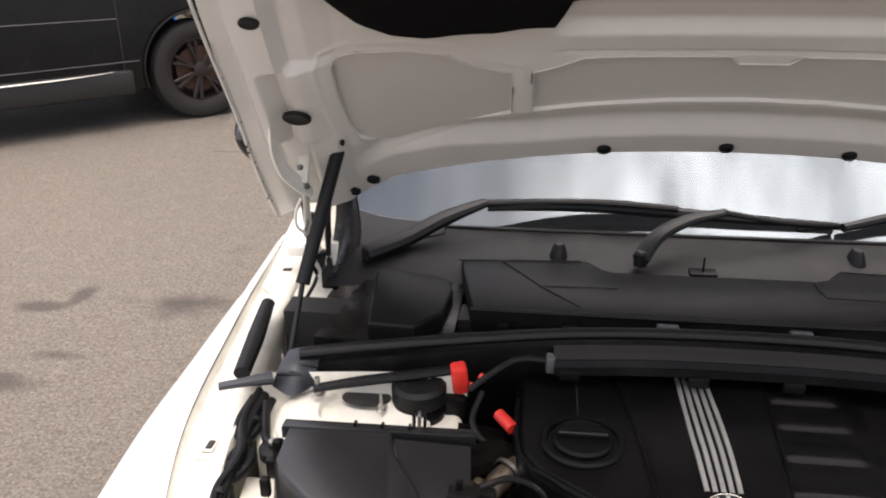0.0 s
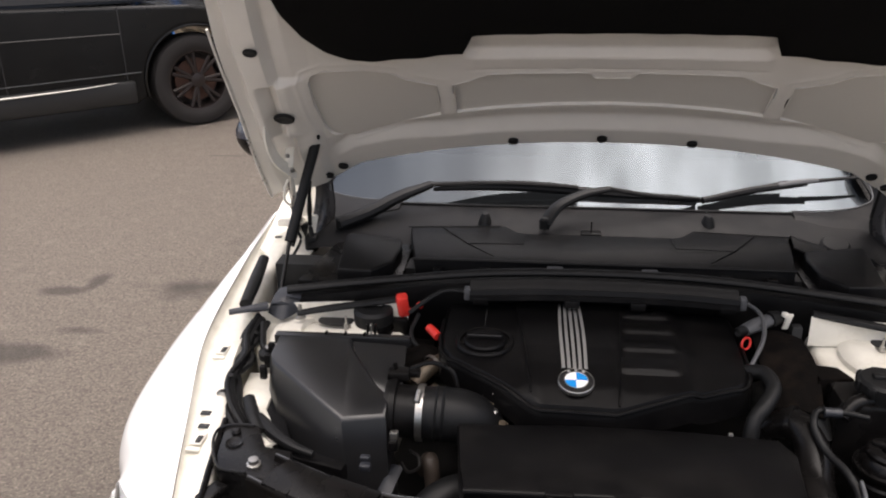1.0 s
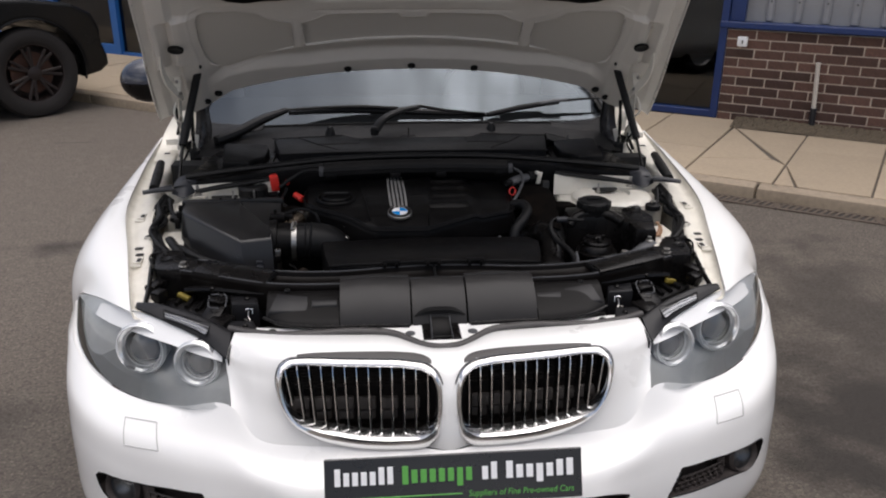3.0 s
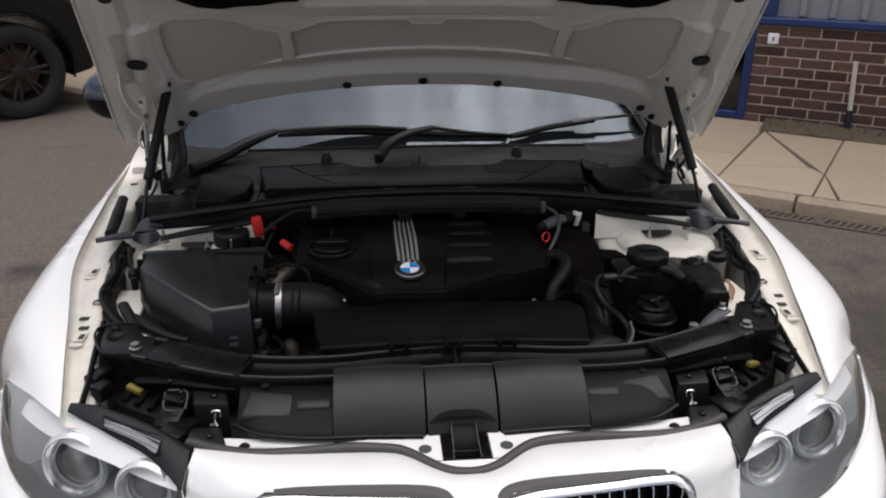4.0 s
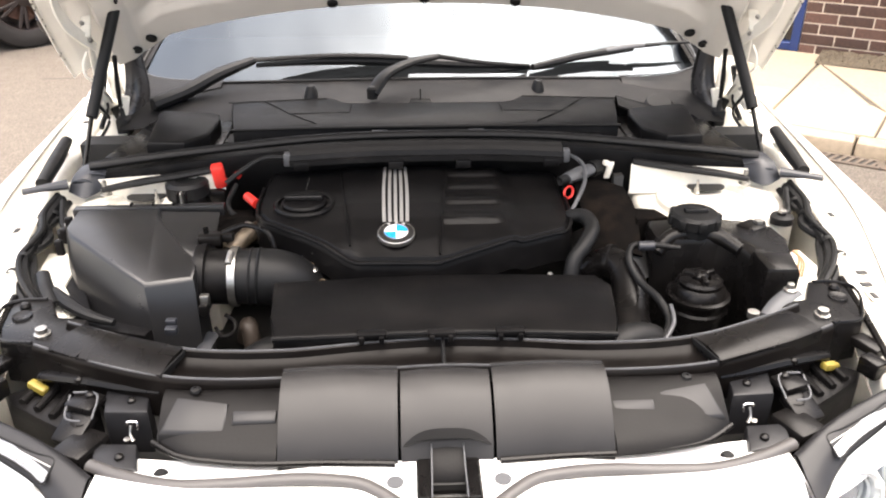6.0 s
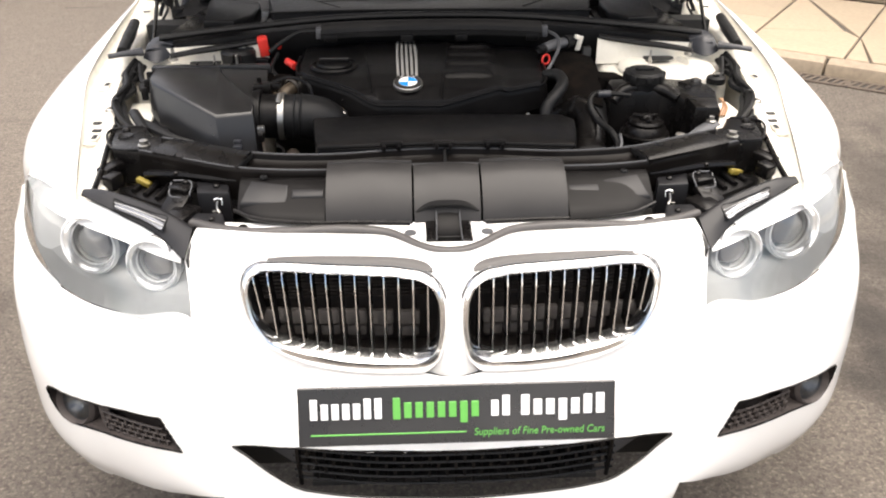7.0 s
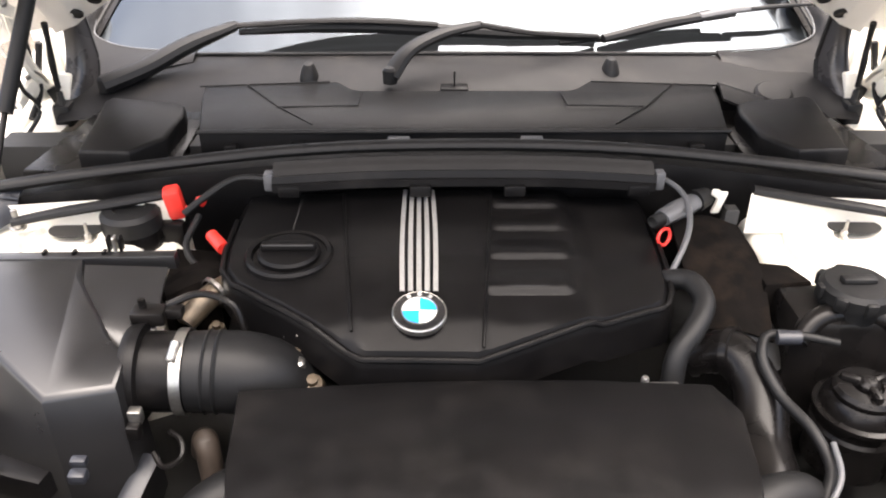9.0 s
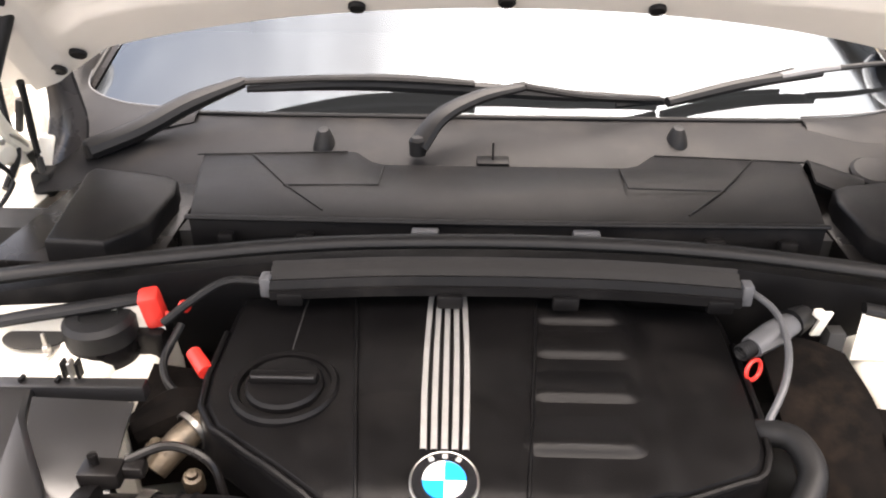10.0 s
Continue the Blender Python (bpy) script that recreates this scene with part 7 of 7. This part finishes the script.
part("guide_ridge", tube([(-.226, .462, .908), (-.14, .463, .911), (-.066, .462, .909)], .003, 12, 6), DUCT, guide)
part("guide_ridge", tube([(.226, .462, .908), (.14, .463, .911), (.066, .462, .909)], .003, 12, 6), DUCT, guide)
for s in (1, -1):
    rows = [[(s * x, .478 + (np.interp(x, [.228, .30, .36, .395], [.347, .354, .366, .390]) - .478) * q, z) for x in (.228, .30, .36, .395)] for q, z in ((0, .868), (.14, .880), (.36, .878), (.58, .868), (.80, .856), (.95, .846), (1, .838))]
    part("side_shield", skin(rows, 14, 18, .004), DEEP, guide)
    part("shield_pad", prism([(s * .300, .388), (s * .300, .428), (s * .372, .438), (s * .390, .392)], lambda x, y: .845, lambda x, y: .872 + .55 * (y - .41), .005), PADM, guide)
    part("shield_pad", prism([(s * .232, .398), (s * .232, .415), (s * .292, .415), (s * .292, .398)], lambda x, y: .85, lambda x, y: .876 + .5 * (y - .41), .004), PADM, guide)
    part("shield_edge", tube([(s * .400, .392, .846), (s * .362, .368, .842), (s * .30, .355, .839), (s * .15, .348, .838), (s * .07, .343, .838)], .0045, 30, 8), SATIN, guide)
    for x, y, z in ((.350, .453, .884),):
        part("rivet", lathe([(.008, 0), (.007, .004), (.003, .005), (.003, .003), (0, .003)], Matrix.Translation((s * x, y, z)), 12), RUBBER, guide)

# lock panel, latch and seal across the nose
def panel_y(x, y0):
    return y0 + .15 * x * x * min(max((x - .06) / .05, 0), 1)


for s in (1, -1):
    bm = bmesh.new()
    grid(bm, [[(s * x, panel_y(x, y0), np.interp(x, [.17, .23], [.835, .829])) for x in np.linspace(.0425, .455, 34)] for y0 in (.2785, .30, .325, .352)])
    part("lock_panel", bm, WHITE, car, "white painted lock panel")
bm = bmesh.new()
grid(bm, [[(x, y, .835) for x in np.linspace(-.10, .10, 9)] for y in (.236, .2765)])
thicken(bm, .002)
part("lock_flange", bm, WHITE, car)
latch = new("bonnet_latch")
latch.parent = car
tagged(latch, "black bonnet latch in the lock panel")
b = bmesh.new()
for lo, hi in (((-.0415, .2795, .78), (-.0235, .372, .8375)), ((.0235, .2795, .78), (.0415, .372, .8375)), ((-.0415, .362, .78), (.0415, .372, .853)), ((-.0235, .2795, .78), (.0235, .2835, .8335)), ((-.0235, .284, .77), (.0235, .362, .786))):
    box(b, [(p + q) / 2 for p, q in zip(lo, hi)], [q - p for p, q in zip(lo, hi)], .002, seg=1)
part("latch_box", b, SATIN, latch, smooth=False)
for s in (1, -1):
    part("pillar_edge", tube([(s * .0232, .2805, .836), (s * .0225, .30, .839), (s * .0215, .362, .8545)], .0011, 10, 6), GREYPL, latch)
part("striker_plate", skin([[(-.022, .360, .846), (0, .361, .848), (.022, .360, .846)], [(-.022, .330, .823), (0, .330, .825), (.022, .330, .823)], [(-.022, .318, .796), (0, .318, .797), (.022, .318, .796)]], 8, 10, .003), DEEP, latch)
part("catch_bar", tube([(-.023, .312, .806), (.023, .312, .806)], .004, 4, 8), SHADE, latch)
part("latch_hood", skin([[(-.062, .375, .85), (-.04, .378, .862), (0, .379, .866), (.04, .378, .862), (.062, .375, .85)], [(-.062, .360, .848), (-.04, .355, .862), (0, .353, .867), (.04, .355, .862), (.062, .360, .848)]], 16, 4, .003), RUBBER, latch)
for s in (1, -1):
    part("panel_hole", lathe([(.0112, 0), (.0112, .0010), (0, .0012)], Matrix.Translation((s * .070, .311, .8355)), 24), GREYPL, car)
    part("buffer", lathe([(.010, -.006), (.010, .004), (.007, .008), (0, .009)], Matrix.Translation((s * .376, .338, .834)), 16), RUBBER, car)
NS = [(-.472, .354, .842), (-.42, .329, .843), (-.35, .307, .8455), (-.28, .306, .8465), (-.20, .310, .847), (-.15, .309, .8445), (-.11, .302, .842), (-.085, .286, .8395), (-.0675, .272, .8375), (-.045, .256, .8355), (-.02, .2475, .834), (0, .246, .8335)]
part("nose_seal", tube(NS + [(-x, y, z) for x, y, z in NS[-2::-1]], .0095, 110, 12, .85), SEALM, car, "grey-black rubber nose seal")

# brackets and lamp backs behind each headlight
for s in (1, -1):
    br = new("lamp_carrier")
    br.parent = car
    tagged(br, "black lamp carrier with steel catch")
    part("carrier_plate", prism([(s * .426, .483), (s * .491, .493), (s * .478, .440), (s * .416, .437)], .79, .862, .004), PADM, br)
    part("carrier_plate", prism([(s * .425, .400), (s * .483, .403), (s * .474, .362), (s * .408, .345)], .79, .838, .004), PADM, br)
    part("catch_spring", tube([(s * .445, .430, .846), (s * .445, .427, .852), (s * .430, .427, .852), (s * .430, .424, .842)], .0016, 30, 8), CHROME, br, "bright steel catch spring")
    part("catch_lever", tube([(s * .4375, .424, .850), (s * .4385, .418, .838), (s * .434, .413, .831)], [.0022, .0018, .0030], 12, 8), STEEL, br, "bright steel lever")
    part("catch_foot", lathe([(.004, 0), (.005, .003), (0, .004)], Matrix.Translation((s * .443, .415, .831)), 10), STEEL, br)
    for x, y, z in ((.4455, .462, .862), (.4395, .371, .838), (.505, .470, .868), (.455, .49, .872), (.53, .50, .874)):
        part("bolt", lathe([(.0065, -.004), (.0065, .004), (.0045, .006), (0, .007)], Matrix.Translation((s * x, y, z)), 8), SATIN, br)
    part("cross_rail", tube([(s * .405, .475, .872), (s * .46, .488, .872), (s * .52, .505, .872), (s * .60, .535, .86)], [.010, .012, .012, .010], 16, 8, .7), SATIN, br)
    bm = bmesh.new()
    box(bm, (s * .510, .462, .862), (.045, .038, .014), .004, turn=pose(0, 0, 0, 0, 0, s * 20))
    box(bm, (s * .518, .430, .842), (.045, .050, .016), .004, turn=pose(0, 0, 0, 25, 0, s * 20))
    box(bm, (s * .500, .400, .82), (.05, .06, .05), .006, turn=pose(0, 0, 0, 0, 0, s * 25))
    part("clamp_block", bm, SATIN, br)
    part("clamp_wire", tube([(s * .529, .474, .872), (s * .497, .470, .872), (s * .489, .425, .862)], .0016, 20, 6), GREYPL, br)
    part("clamp_wire", tube([(s * .533, .470, .870), (s * .524, .428, .860), (s * .505, .425, .859)], .0016, 20, 6), GREYPL, br)
    lampb = [(s * .53, .43), (s * .64, .50), (s * .66, .53), (s * .60, .565), (s * .52, .52)]
    part("lamp_back", prism(lampb, .76, .835, .012), BLACK, br)
    for k in range(4):
        part("cooling_rib", tube([(s * (.535 + .028 * k), .445 + .018 * k, .838), (s * (.520 + .028 * k), .53 + .010 * k, .842)], .006, 6, 8), BLACK, br)
    bm = bmesh.new()
    box(bm, (s * .604, .524, .846), (.032, .014, .012), .003, turn=pose(0, 0, 0, 0, 15, s * 25))
    part("yellow_cap", bm, YELLOW, br, "yellow plastic cap")
    bm = bmesh.new()
    box(bm, (s * .672, .545, .868), (.030, .05, .016), .004, turn=pose(0, 0, 0, 0, 0, s * 25))
    box(bm, (s * .655, .50, .860), (.026, .034, .03), .004, turn=pose(0, 0, 0, 0, 0, s * 25))
    part("wing_bracket", bm, SATIN, br)
    part("edge_trim", tube([(s * .714, .728, .886), (s * .696, .604, .880), (s * .680, .51, .874), (s * .672, .44, .868)], .006, 20, 8), SATIN, br)

# strut towers with bolts and braces
for s in (1, -1):
    bm = bmesh.new()
    grid(bm, [[(s * x, 1.092 + .0 * x - .10 * (x - .44) ** 2, .966 - .05 * (x - .44)) for x in (.425, .50, .60, .70, .76)], [(s * x, 1.088 - .10 * (x - .44) ** 2, .90) for x in (.425, .50, .60, .70, .76)]])
    part("tower_wall", bm, CREAM, car, "cream-white painted panel behind the tower")
    tw = new("strut_tower")
    tw.parent = car
    tagged(tw, "cream-white painted strut tower with steel bolts")
    part("tower_top", prism([(s * .445, 1.17), (s * .428, 1.06), (s * .436, .95), (s * .50, .92), (s * .66, .93), (s * .735, .97), (s * .765, 1.04), (s * .765, 1.14), (s * .72, 1.18)], .62, lambda x, y: .905 - .35 * max(0, 1.0 - y) ** 1.2 - .05 * max(0, .5 - abs(x)), .022, seg=4), CREAM, tw)
    part("tower_dome", lathe([(.125, -.02), (.122, .004), (.112, .014), (.095, .018), (.055, .018), (.052, .008), (.0, .008)], Matrix.Translation((s * .600, 1.045, .900)), 40), CREAM, tw)
    part("tower_hole", lathe([(.040, 0), (.040, .002), (0, .0022)], Matrix.Translation((s * .585, 1.075, .918)) @ Matrix.Diagonal((1, .6, 1, 1)), 28), SHADE, tw)
    for x, y in ((.660, 1.060), (.555, 1.045)):
        big = x == .660
        r = .009 if big else .005
        part("bolt", lathe([(r * 1.4, 0), (r * 1.4, .003), (r, .004), (r, .012), (r * .55, .013), (r * .5, .030), (0, .031)], Matrix.Translation((s * x, y, .917 + (.014 if big else 0))), 10), STEEL, tw)
    part("brace", tube([(s * .665, 1.056, .943), (s * .60, 1.070, .951), (s * .52, 1.084, .959), (s * .43, 1.100, .969)], [.009, .011, .011, .010], 16, 10, .7), RUBBER, tw, "black brace bar")
    # grey end cap over the rail, and the rubber strip beside the strut
    part("end_arm", tube([(s * .812, 1.034, .950), (s * .775, 1.046, .953), (s * .735, 1.066, .952)], [.009, .010, .015], 12, 10, .7), SLATE, tw)
    part("end_cap", skin([[(s * .737, 1.066, .936), (s * .702, 1.052, .928), (s * .672, 1.082, .932)], [(s * .731, 1.090, .960), (s * .702, 1.080, .961), (s * .670, 1.102, .960)], [(s * .725, 1.128, .968), (s * .700, 1.128, .975), (s * .666, 1.128, .973)]], 12, 12, .004), SLATE, tw)
    for dx, y, z in ((.012, 1.078, .955), (-.010, 1.096, .964)):
        part("cap_fold", tube([(s * (.70 + dx - .022), y, z - .004), (s * (.70 + dx), y - .004, z + .002), (s * (.70 + dx + .020), y + .002, z - .006)], [.003, .005, .003], 12, 8), SLATE, tw)
    part("rubber_strip", tube([(s * .790, 1.075, .950), (s * .800, 1.17, .958), (s * .815, 1.29, .968)], [.014, .016, .013], 16, 10, .9), RUBBER, tw)
    for k, (dx, dz, r) in enumerate(((0, 0, .010), (.017, -.006, .008), (-.013, -.008, .007), (.006, .010, .006))):
        part("loom", tube([(s * (.748 + dx), 1.055, .925 + dz), (s * (.752 + dx), .99, .915 + dz), (s * (.745 - dx), .92, .905 + dz), (s * (.745 + dx), .85, .892 + dz), (s * (.715 + dx), .775, .885 + dz), (s * (.67 + dx), .715, .872 + dz)], r, 40, 8), RUBBER, tw, "taped black wiring loom")
    for k in range(5):
        y = .80 + .05 * k
        part("loom_tie", lathe([(.012, -.005), (.0135, 0), (.012, .005)], aim((s * .745, y, .896 + .10 * (y - .85)), (0, 1, .1)), 14), RUBBER, tw)
    part("earth_lead", tube([(s * .735, 1.03, .93), (s * .725, .99, .91), (s * .715, .965, .905), (s * .70, .955, .900)], .007, 16, 8), RUBBER, tw)
    part("earth_eyelet", lathe([(.024, -.01), (.024, .004), (.016, .007), (.009, .007), (.009, .012), (0, .013)], Matrix.Translation((s * .698, .950, .902)), 18), RUBBER, tw)
    part("earth_bolt", lathe([(.009, 0), (.009, .006), (0, .007)], Matrix.Translation((s * .698, .950, .912)), 6), STEEL, tw)
    part("lip_seam", tube([(s * .768, 1.06, .918), (s * .770, .98, .912), (s * .762, .90, .902), (s * .745, .82, .894)], .003, 24, 6), CREAM, tw)

# red jump terminal, fluid reservoir and red plugs
jt = new("jump_terminal")
jt.parent = car
tagged(jt, "red plastic jump-start terminal cap")
bm = bmesh.new()
box(bm, (-.437, 1.094, .955), (.026, .028, .050), .006, turn=pose(0, 0, 0, 8, -6, 12))
part("red_cap", bm, RED, jt)
part("hinge_tab", tube([(-.428, 1.095, .945), (-.415, 1.095, .942)], [.005, .004], 10, 10), RED, jt)
bm = bmesh.new()
box(bm, (-.447, 1.095, .905), (.045, .040, .045), .006)
part("terminal_base", bm, SATIN, jt)
rs = new("fluid_reservoir")
rs.parent = car
tagged(rs, "round black fluid reservoir cap")
part("reservoir_body", lathe([(.034, -.09), (.036, -.02), (.033, -.014)], Matrix.Translation((-.500, 1.078, .942)) @ Matrix.Scale(1.18, 4), 32), SATIN, rs)
part("reservoir_cap", lathe([(.037, -.016), (.037, .004), (.032, .010), (.020, .011), (.018, .008), (0, .008)], Matrix.Translation((-.500, 1.078, .942)) @ Matrix.Scale(1.18, 4), 36), RUBBER, rs)
part("filter_neck", lathe([(.030, -.05), (.032, 0), (.028, .006), (.014, .007), (.012, .0)], Matrix.Translation((-.516, 1.035, .905)), 28), CREAM, rs)
part("plug", tube([(-.371, 1.032, .934), (-.348, 1.003, .929)], [.0092, .0098], 5, 12), RED, car, "red connector plug")
part("plug", tube([(-.405, 1.105, .953), (-.396, 1.099, .950)], [.007, .0065], 4, 10), RED, car, "red cable end")
part("dipstick_lead", tube([(-.40, 1.08, .94), (-.41, 1.03, .915), (-.39, 1.00, .905), (-.35, .995, .90)], .005, 18, 8), RUBBER, car)

# right-hand fittings: tanks, hoses, connector
tank = new("coolant_tank")
tank.parent = car
tagged(tank, "black coolant expansion tank with round cap")
part("tank_body", prism([(.415, .932), (.416, .858), (.455, .842), (.530, .842), (.560, .812), (.575, .720), (.618, .705), (.640, .76), (.662, .84), (.655, .895), (.600, .930), (.52, .945)], .70, lambda x, y: .912 - .05 * max(0, .80 - y), .012), SATIN, tank)
part("tank_arch", tube([(.418, .842, .885), (.440, .858, .905), (.485, .866, .912), (.535, .852, .910), (.565, .815, .900)], [.012, .015, .016, .016, .013], 30, 12), SATIN, tank)
part("tank_end", prism([(.566, .775), (.566, .703), (.622, .700), (.636, .765)], .80, .922, .010), SATIN, tank)
part("tank_ear", prism([(.585, .90), (.62, .925), (.650, .915), (.640, .885), (.61, .87)], .895, .914, .004), SATIN, tank)
part("ear_bolt", lathe([(.010, 0), (.010, .006), (0, .007)], Matrix.Translation((.63, .903, .914)), 6), STEEL, tank)
CM = Matrix.Translation((.497, .885, .912))
cap2 = part("tank_cap", lathe([(.040, -.02), (.042, .012), (.046, .014), (.046, .030), (.040, .036), (.020, .037), (0, .036)], CM, 36), RUBBER, tank)
for k in range(8):
    bm = bmesh.new()
    a = 2 * math.pi * k / 8
    box(bm, (.497 + .044 * math.cos(a), .885 + .044 * math.sin(a), .934), (.013, .016, .020), .003, turn=pose(0, 0, 0, 0, 0, math.degrees(a)))
    part("cap_lobe", bm, RUBBER, cap2)
bm = bmesh.new()
box(bm, (.497, .885, .951), (.045, .016, .010), .004)
part("cap_bar", bm, RUBBER, cap2)
ps = new("steering_reservoir")
ps.parent = car
tagged(ps, "black ribbed power steering reservoir")
PM = Matrix.Translation((.482, .776, .852)) @ Matrix.Scale(.86, 4)
part("reservoir_body", lathe([(.062, -.12), (.064, -.05), (.060, -.045), (.060, -.03), (.066, -.027), (.066, -.020), (.058, -.018), (.054, -.004), (.046, .004)], PM, 40), SATIN, ps)
pc = part("reservoir_cap", lathe([(.046, -.006), (.047, .012), (.042, .018), (.022, .019), (.020, .014), (0, .014)], PM, 36), SATIN, ps)
for k in range(3):
    a = 2 * math.pi * k / 3 + .5
    bm = bmesh.new()
    box(bm, (.019 * math.cos(a), .019 * math.sin(a), .021), (.038, .013, .014), .0045, turn=pose(0, 0, 0, 0, 0, math.degrees(a)))
    bm.transform(PM)
    part("cap_grip", bm, SATIN, pc)
part("cap_crown", lathe([(.017, .014), (.016, .024), (.010, .030), (0, .031)], PM, 20), SATIN, pc)

for nm, pts, r, mat in (
    ("vacuum_hose", [(.445, .800, .915), (.40, .815, .915), (.362, .820, .910), (.352, .80, .900), (.362, .76, .875), (.385, .70, .865), (.392, .66, .850), (.372, .62, .835), (.362, .56, .815)], [.005, .006, .0065, .007, .007, .007, .007, .0065, .006], RUBBER),
    ("coolant_hose", [(.255, .955, .90), (.268, .935, .920), (.290, .918, .928), (.300, .880, .922), (.280, .842, .905), (.258, .822, .885), (.248, .80, .84)], [.013, .014, .0145, .0145, .0145, .0145, .0145], RUBBER),
    ("radiator_hose", [(.290, .865, .84), (.335, .845, .865), (.355, .80, .850), (.345, .73, .81), (.33, .66, .80), (.30, .63, .79)], [.026, .030, .032, .036, .038, .034], SATIN),
    ("lower_hose", [(.25, .60, .80), (.31, .625, .835), (.355, .64, .825), (.40, .62, .76)], [.026, .028, .028, .026], RUBBER),
    ("brake_line", [(.36, .60, .835), (.392, .64, .860), (.398, .68, .868)], .0035, GREYPL),
    ("dark_duct", [(.29, .98, .82), (.33, .95, .85), (.37, .92, .85), (.40, .88, .80)], [.035, .04, .04, .035], SHADE),
):
    part(nm, tube(pts, r, 40, 14), mat, car)
part("hose_joint", tube([(.372, .812, .915), (.40, .810, .916)], .009, 4, 12), SLATE, car)
part("tank_bracket", prism([(.398, .990), (.450, .980), (.468, .938), (.400, .928)], .80, .914, .006), DEEP_DULL, car)
part("hose_clip", lathe([(.030, -.006), (.034, -.005), (.034, .005), (.030, .006)], aim((.335, .845, .865), (.5, -.4, .2)), 24), SATIN, car)
# this sheet's colour carries the darkness of the recess beside the engine
part("dark_shield", skin([[(.30, 1.075, .935), (.36, 1.085, .93), (.405, 1.07, .92)], [(.30, .99, .915), (.36, .985, .92), (.405, .965, .915)], [(.31, .90, .86), (.36, .88, .87), (.40, .87, .86)]], 12, 14, .004), DEEP_DULL, car, "heat shield, its black darkened for deep shade")
cn = new("connector")
cn.parent = car
tagged(cn, "grey cable connector with red latch ring")
part("connector_body", tube([(.276, 1.030, .960), (.305, 1.052, .962), (.335, 1.076, .962)], [.014, .017, .015], 10, 12, .8), GREYPL, cn)
for k in range(5):
    part("neck_ring", lathe([(.0085, -.0016), (.0105, 0), (.0085, .0016)], aim((.262 + .0034 * k, 1.020 + .0026 * k, .9595), (.8, .6, .02)), 14), RUBBER, cn)
part("boot", tube([(.335, 1.076, .962), (.358, 1.092, .962)], [.018, .014], 6, 12), RUBBER, cn)
part("latch_ring", tube([(.281 + .010 * math.cos(a), 1.022 + .006 * math.cos(a) + .004 * math.sin(a), .934 + .011 * math.sin(a)) for a in np.linspace(0, 6.283, 16)], .0026, 34, 8), RED, cn, "red latch ring")
bm = bmesh.new()
box(bm, (.376, 1.085, .956), (.014, .005, .040), .002, turn=pose(0, 0, 0, 12, 6, 14))
box(bm, (.368, 1.076, .975), (.012, .016, .010), .002, turn=pose(0, 0, 0, 0, 10, 20))
part("bracket", bm, CREAM, cn)
part("post", prism([(.388, 1.10), (.408, 1.10), (.408, 1.08), (.388, 1.08)], .80, .945, .003), SHADE, cn)
for k in range(3):
    part("copper_wire", tube([(.655 + .004 * k, .80, .905), (.664 - .003 * k, .770 + .004 * k, .897), (.650 - .006 * k, .742, .884)], .0022, 12, 6), FIBRE, car, "bare copper-coloured wire")
part("side_strut", tube([(.525, .600, .893), (.565, .640, .895), (.600, .668, .897)], [.010, .014, .016], 12, 8, .35), GREYPL, car)
part("strut_bolt", lathe([(.011, 0), (.011, .006), (.006, .008), (.006, .016), (0, .017)], Matrix.Translation((.590, .662, .899)), 8), STEEL, car)
part("strut_bolt", lathe([(.010, 0), (.010, .010), (0, .011)], Matrix.Translation((.505, .602, .890)), 8), STEEL, car)
part("inner_panel", prism([(.600, .66), (.635, .74), (.655, .84), (.70, .86), (.712, .72), (.68, .655)], .70, lambda x, y: .878, .008), CREAM, car, "cream-white painted inner panel")
part("inner_panel", prism([(-.600, .70), (-.66, .80), (-.67, .93), (-.74, .93), (-.715, .72), (-.67, .655)], .70, lambda x, y: .868, .008), CREAM, car, "cream-white painted inner panel")
part("wire_end", tube([(-.655, .74, .888), (-.61, .70, .880), (-.565, .672, .875), (-.53, .66, .872)], [.010, .013, .010, .006], 20, 10), RUBBER, car)
part("wire_end", tube([(-.690, .79, .895), (-.665, .74, .893), (-.64, .70, .885)], [.012, .013, .010], 14, 10, .7), RUBBER, car)
bm = bmesh.new()
box(bm, (-.436, .655, .875), (.018, .012, .010), .003)
box(bm, (-.434, .642, .866), (.020, .016, .014), .004)
part("airbox_tag", bm, SLATE, air)

# ---- bricks of the low wall ----
meshes = []
for k in range(4):
    bm = bmesh.new()
    box(bm, (0, 0, 0), (0.235 - 0.002 * (k % 2), 0.10, 0.070), 0.003, seg=1)
    me = bpy.data.meshes.new("brick")
    bm.to_mesh(me)
    bm.free()
    me.materials.append(BRICK)
    meshes.append(me)
half = bpy.data.meshes.new("brick")
bm = bmesh.new()
box(bm, (0, 0, 0), (0.112, 0.10, 0.070), 0.003, seg=1)
bm.to_mesh(half)
bm.free()
half.materials.append(BRICK)
rnd = random.Random(7)
for c in range(10):
    z = SILL - 0.052 - 0.081 * c
    if z < 0.06:
        break
    x = DOOR_R + 0.070
    if c % 2:
        o = new("brick", half)
        o.parent = wall_brick
        o.location = (x + 0.056, WALL_Y + 0.054, z)
        x += 0.122
    while x < 8.7:
        o = new("brick", rnd.choice(meshes))
        o.parent = wall_brick
        o.location = (x + 0.1175, WALL_Y + 0.054 + rnd.uniform(-0.002, 0.002), z)
        x += 0.245
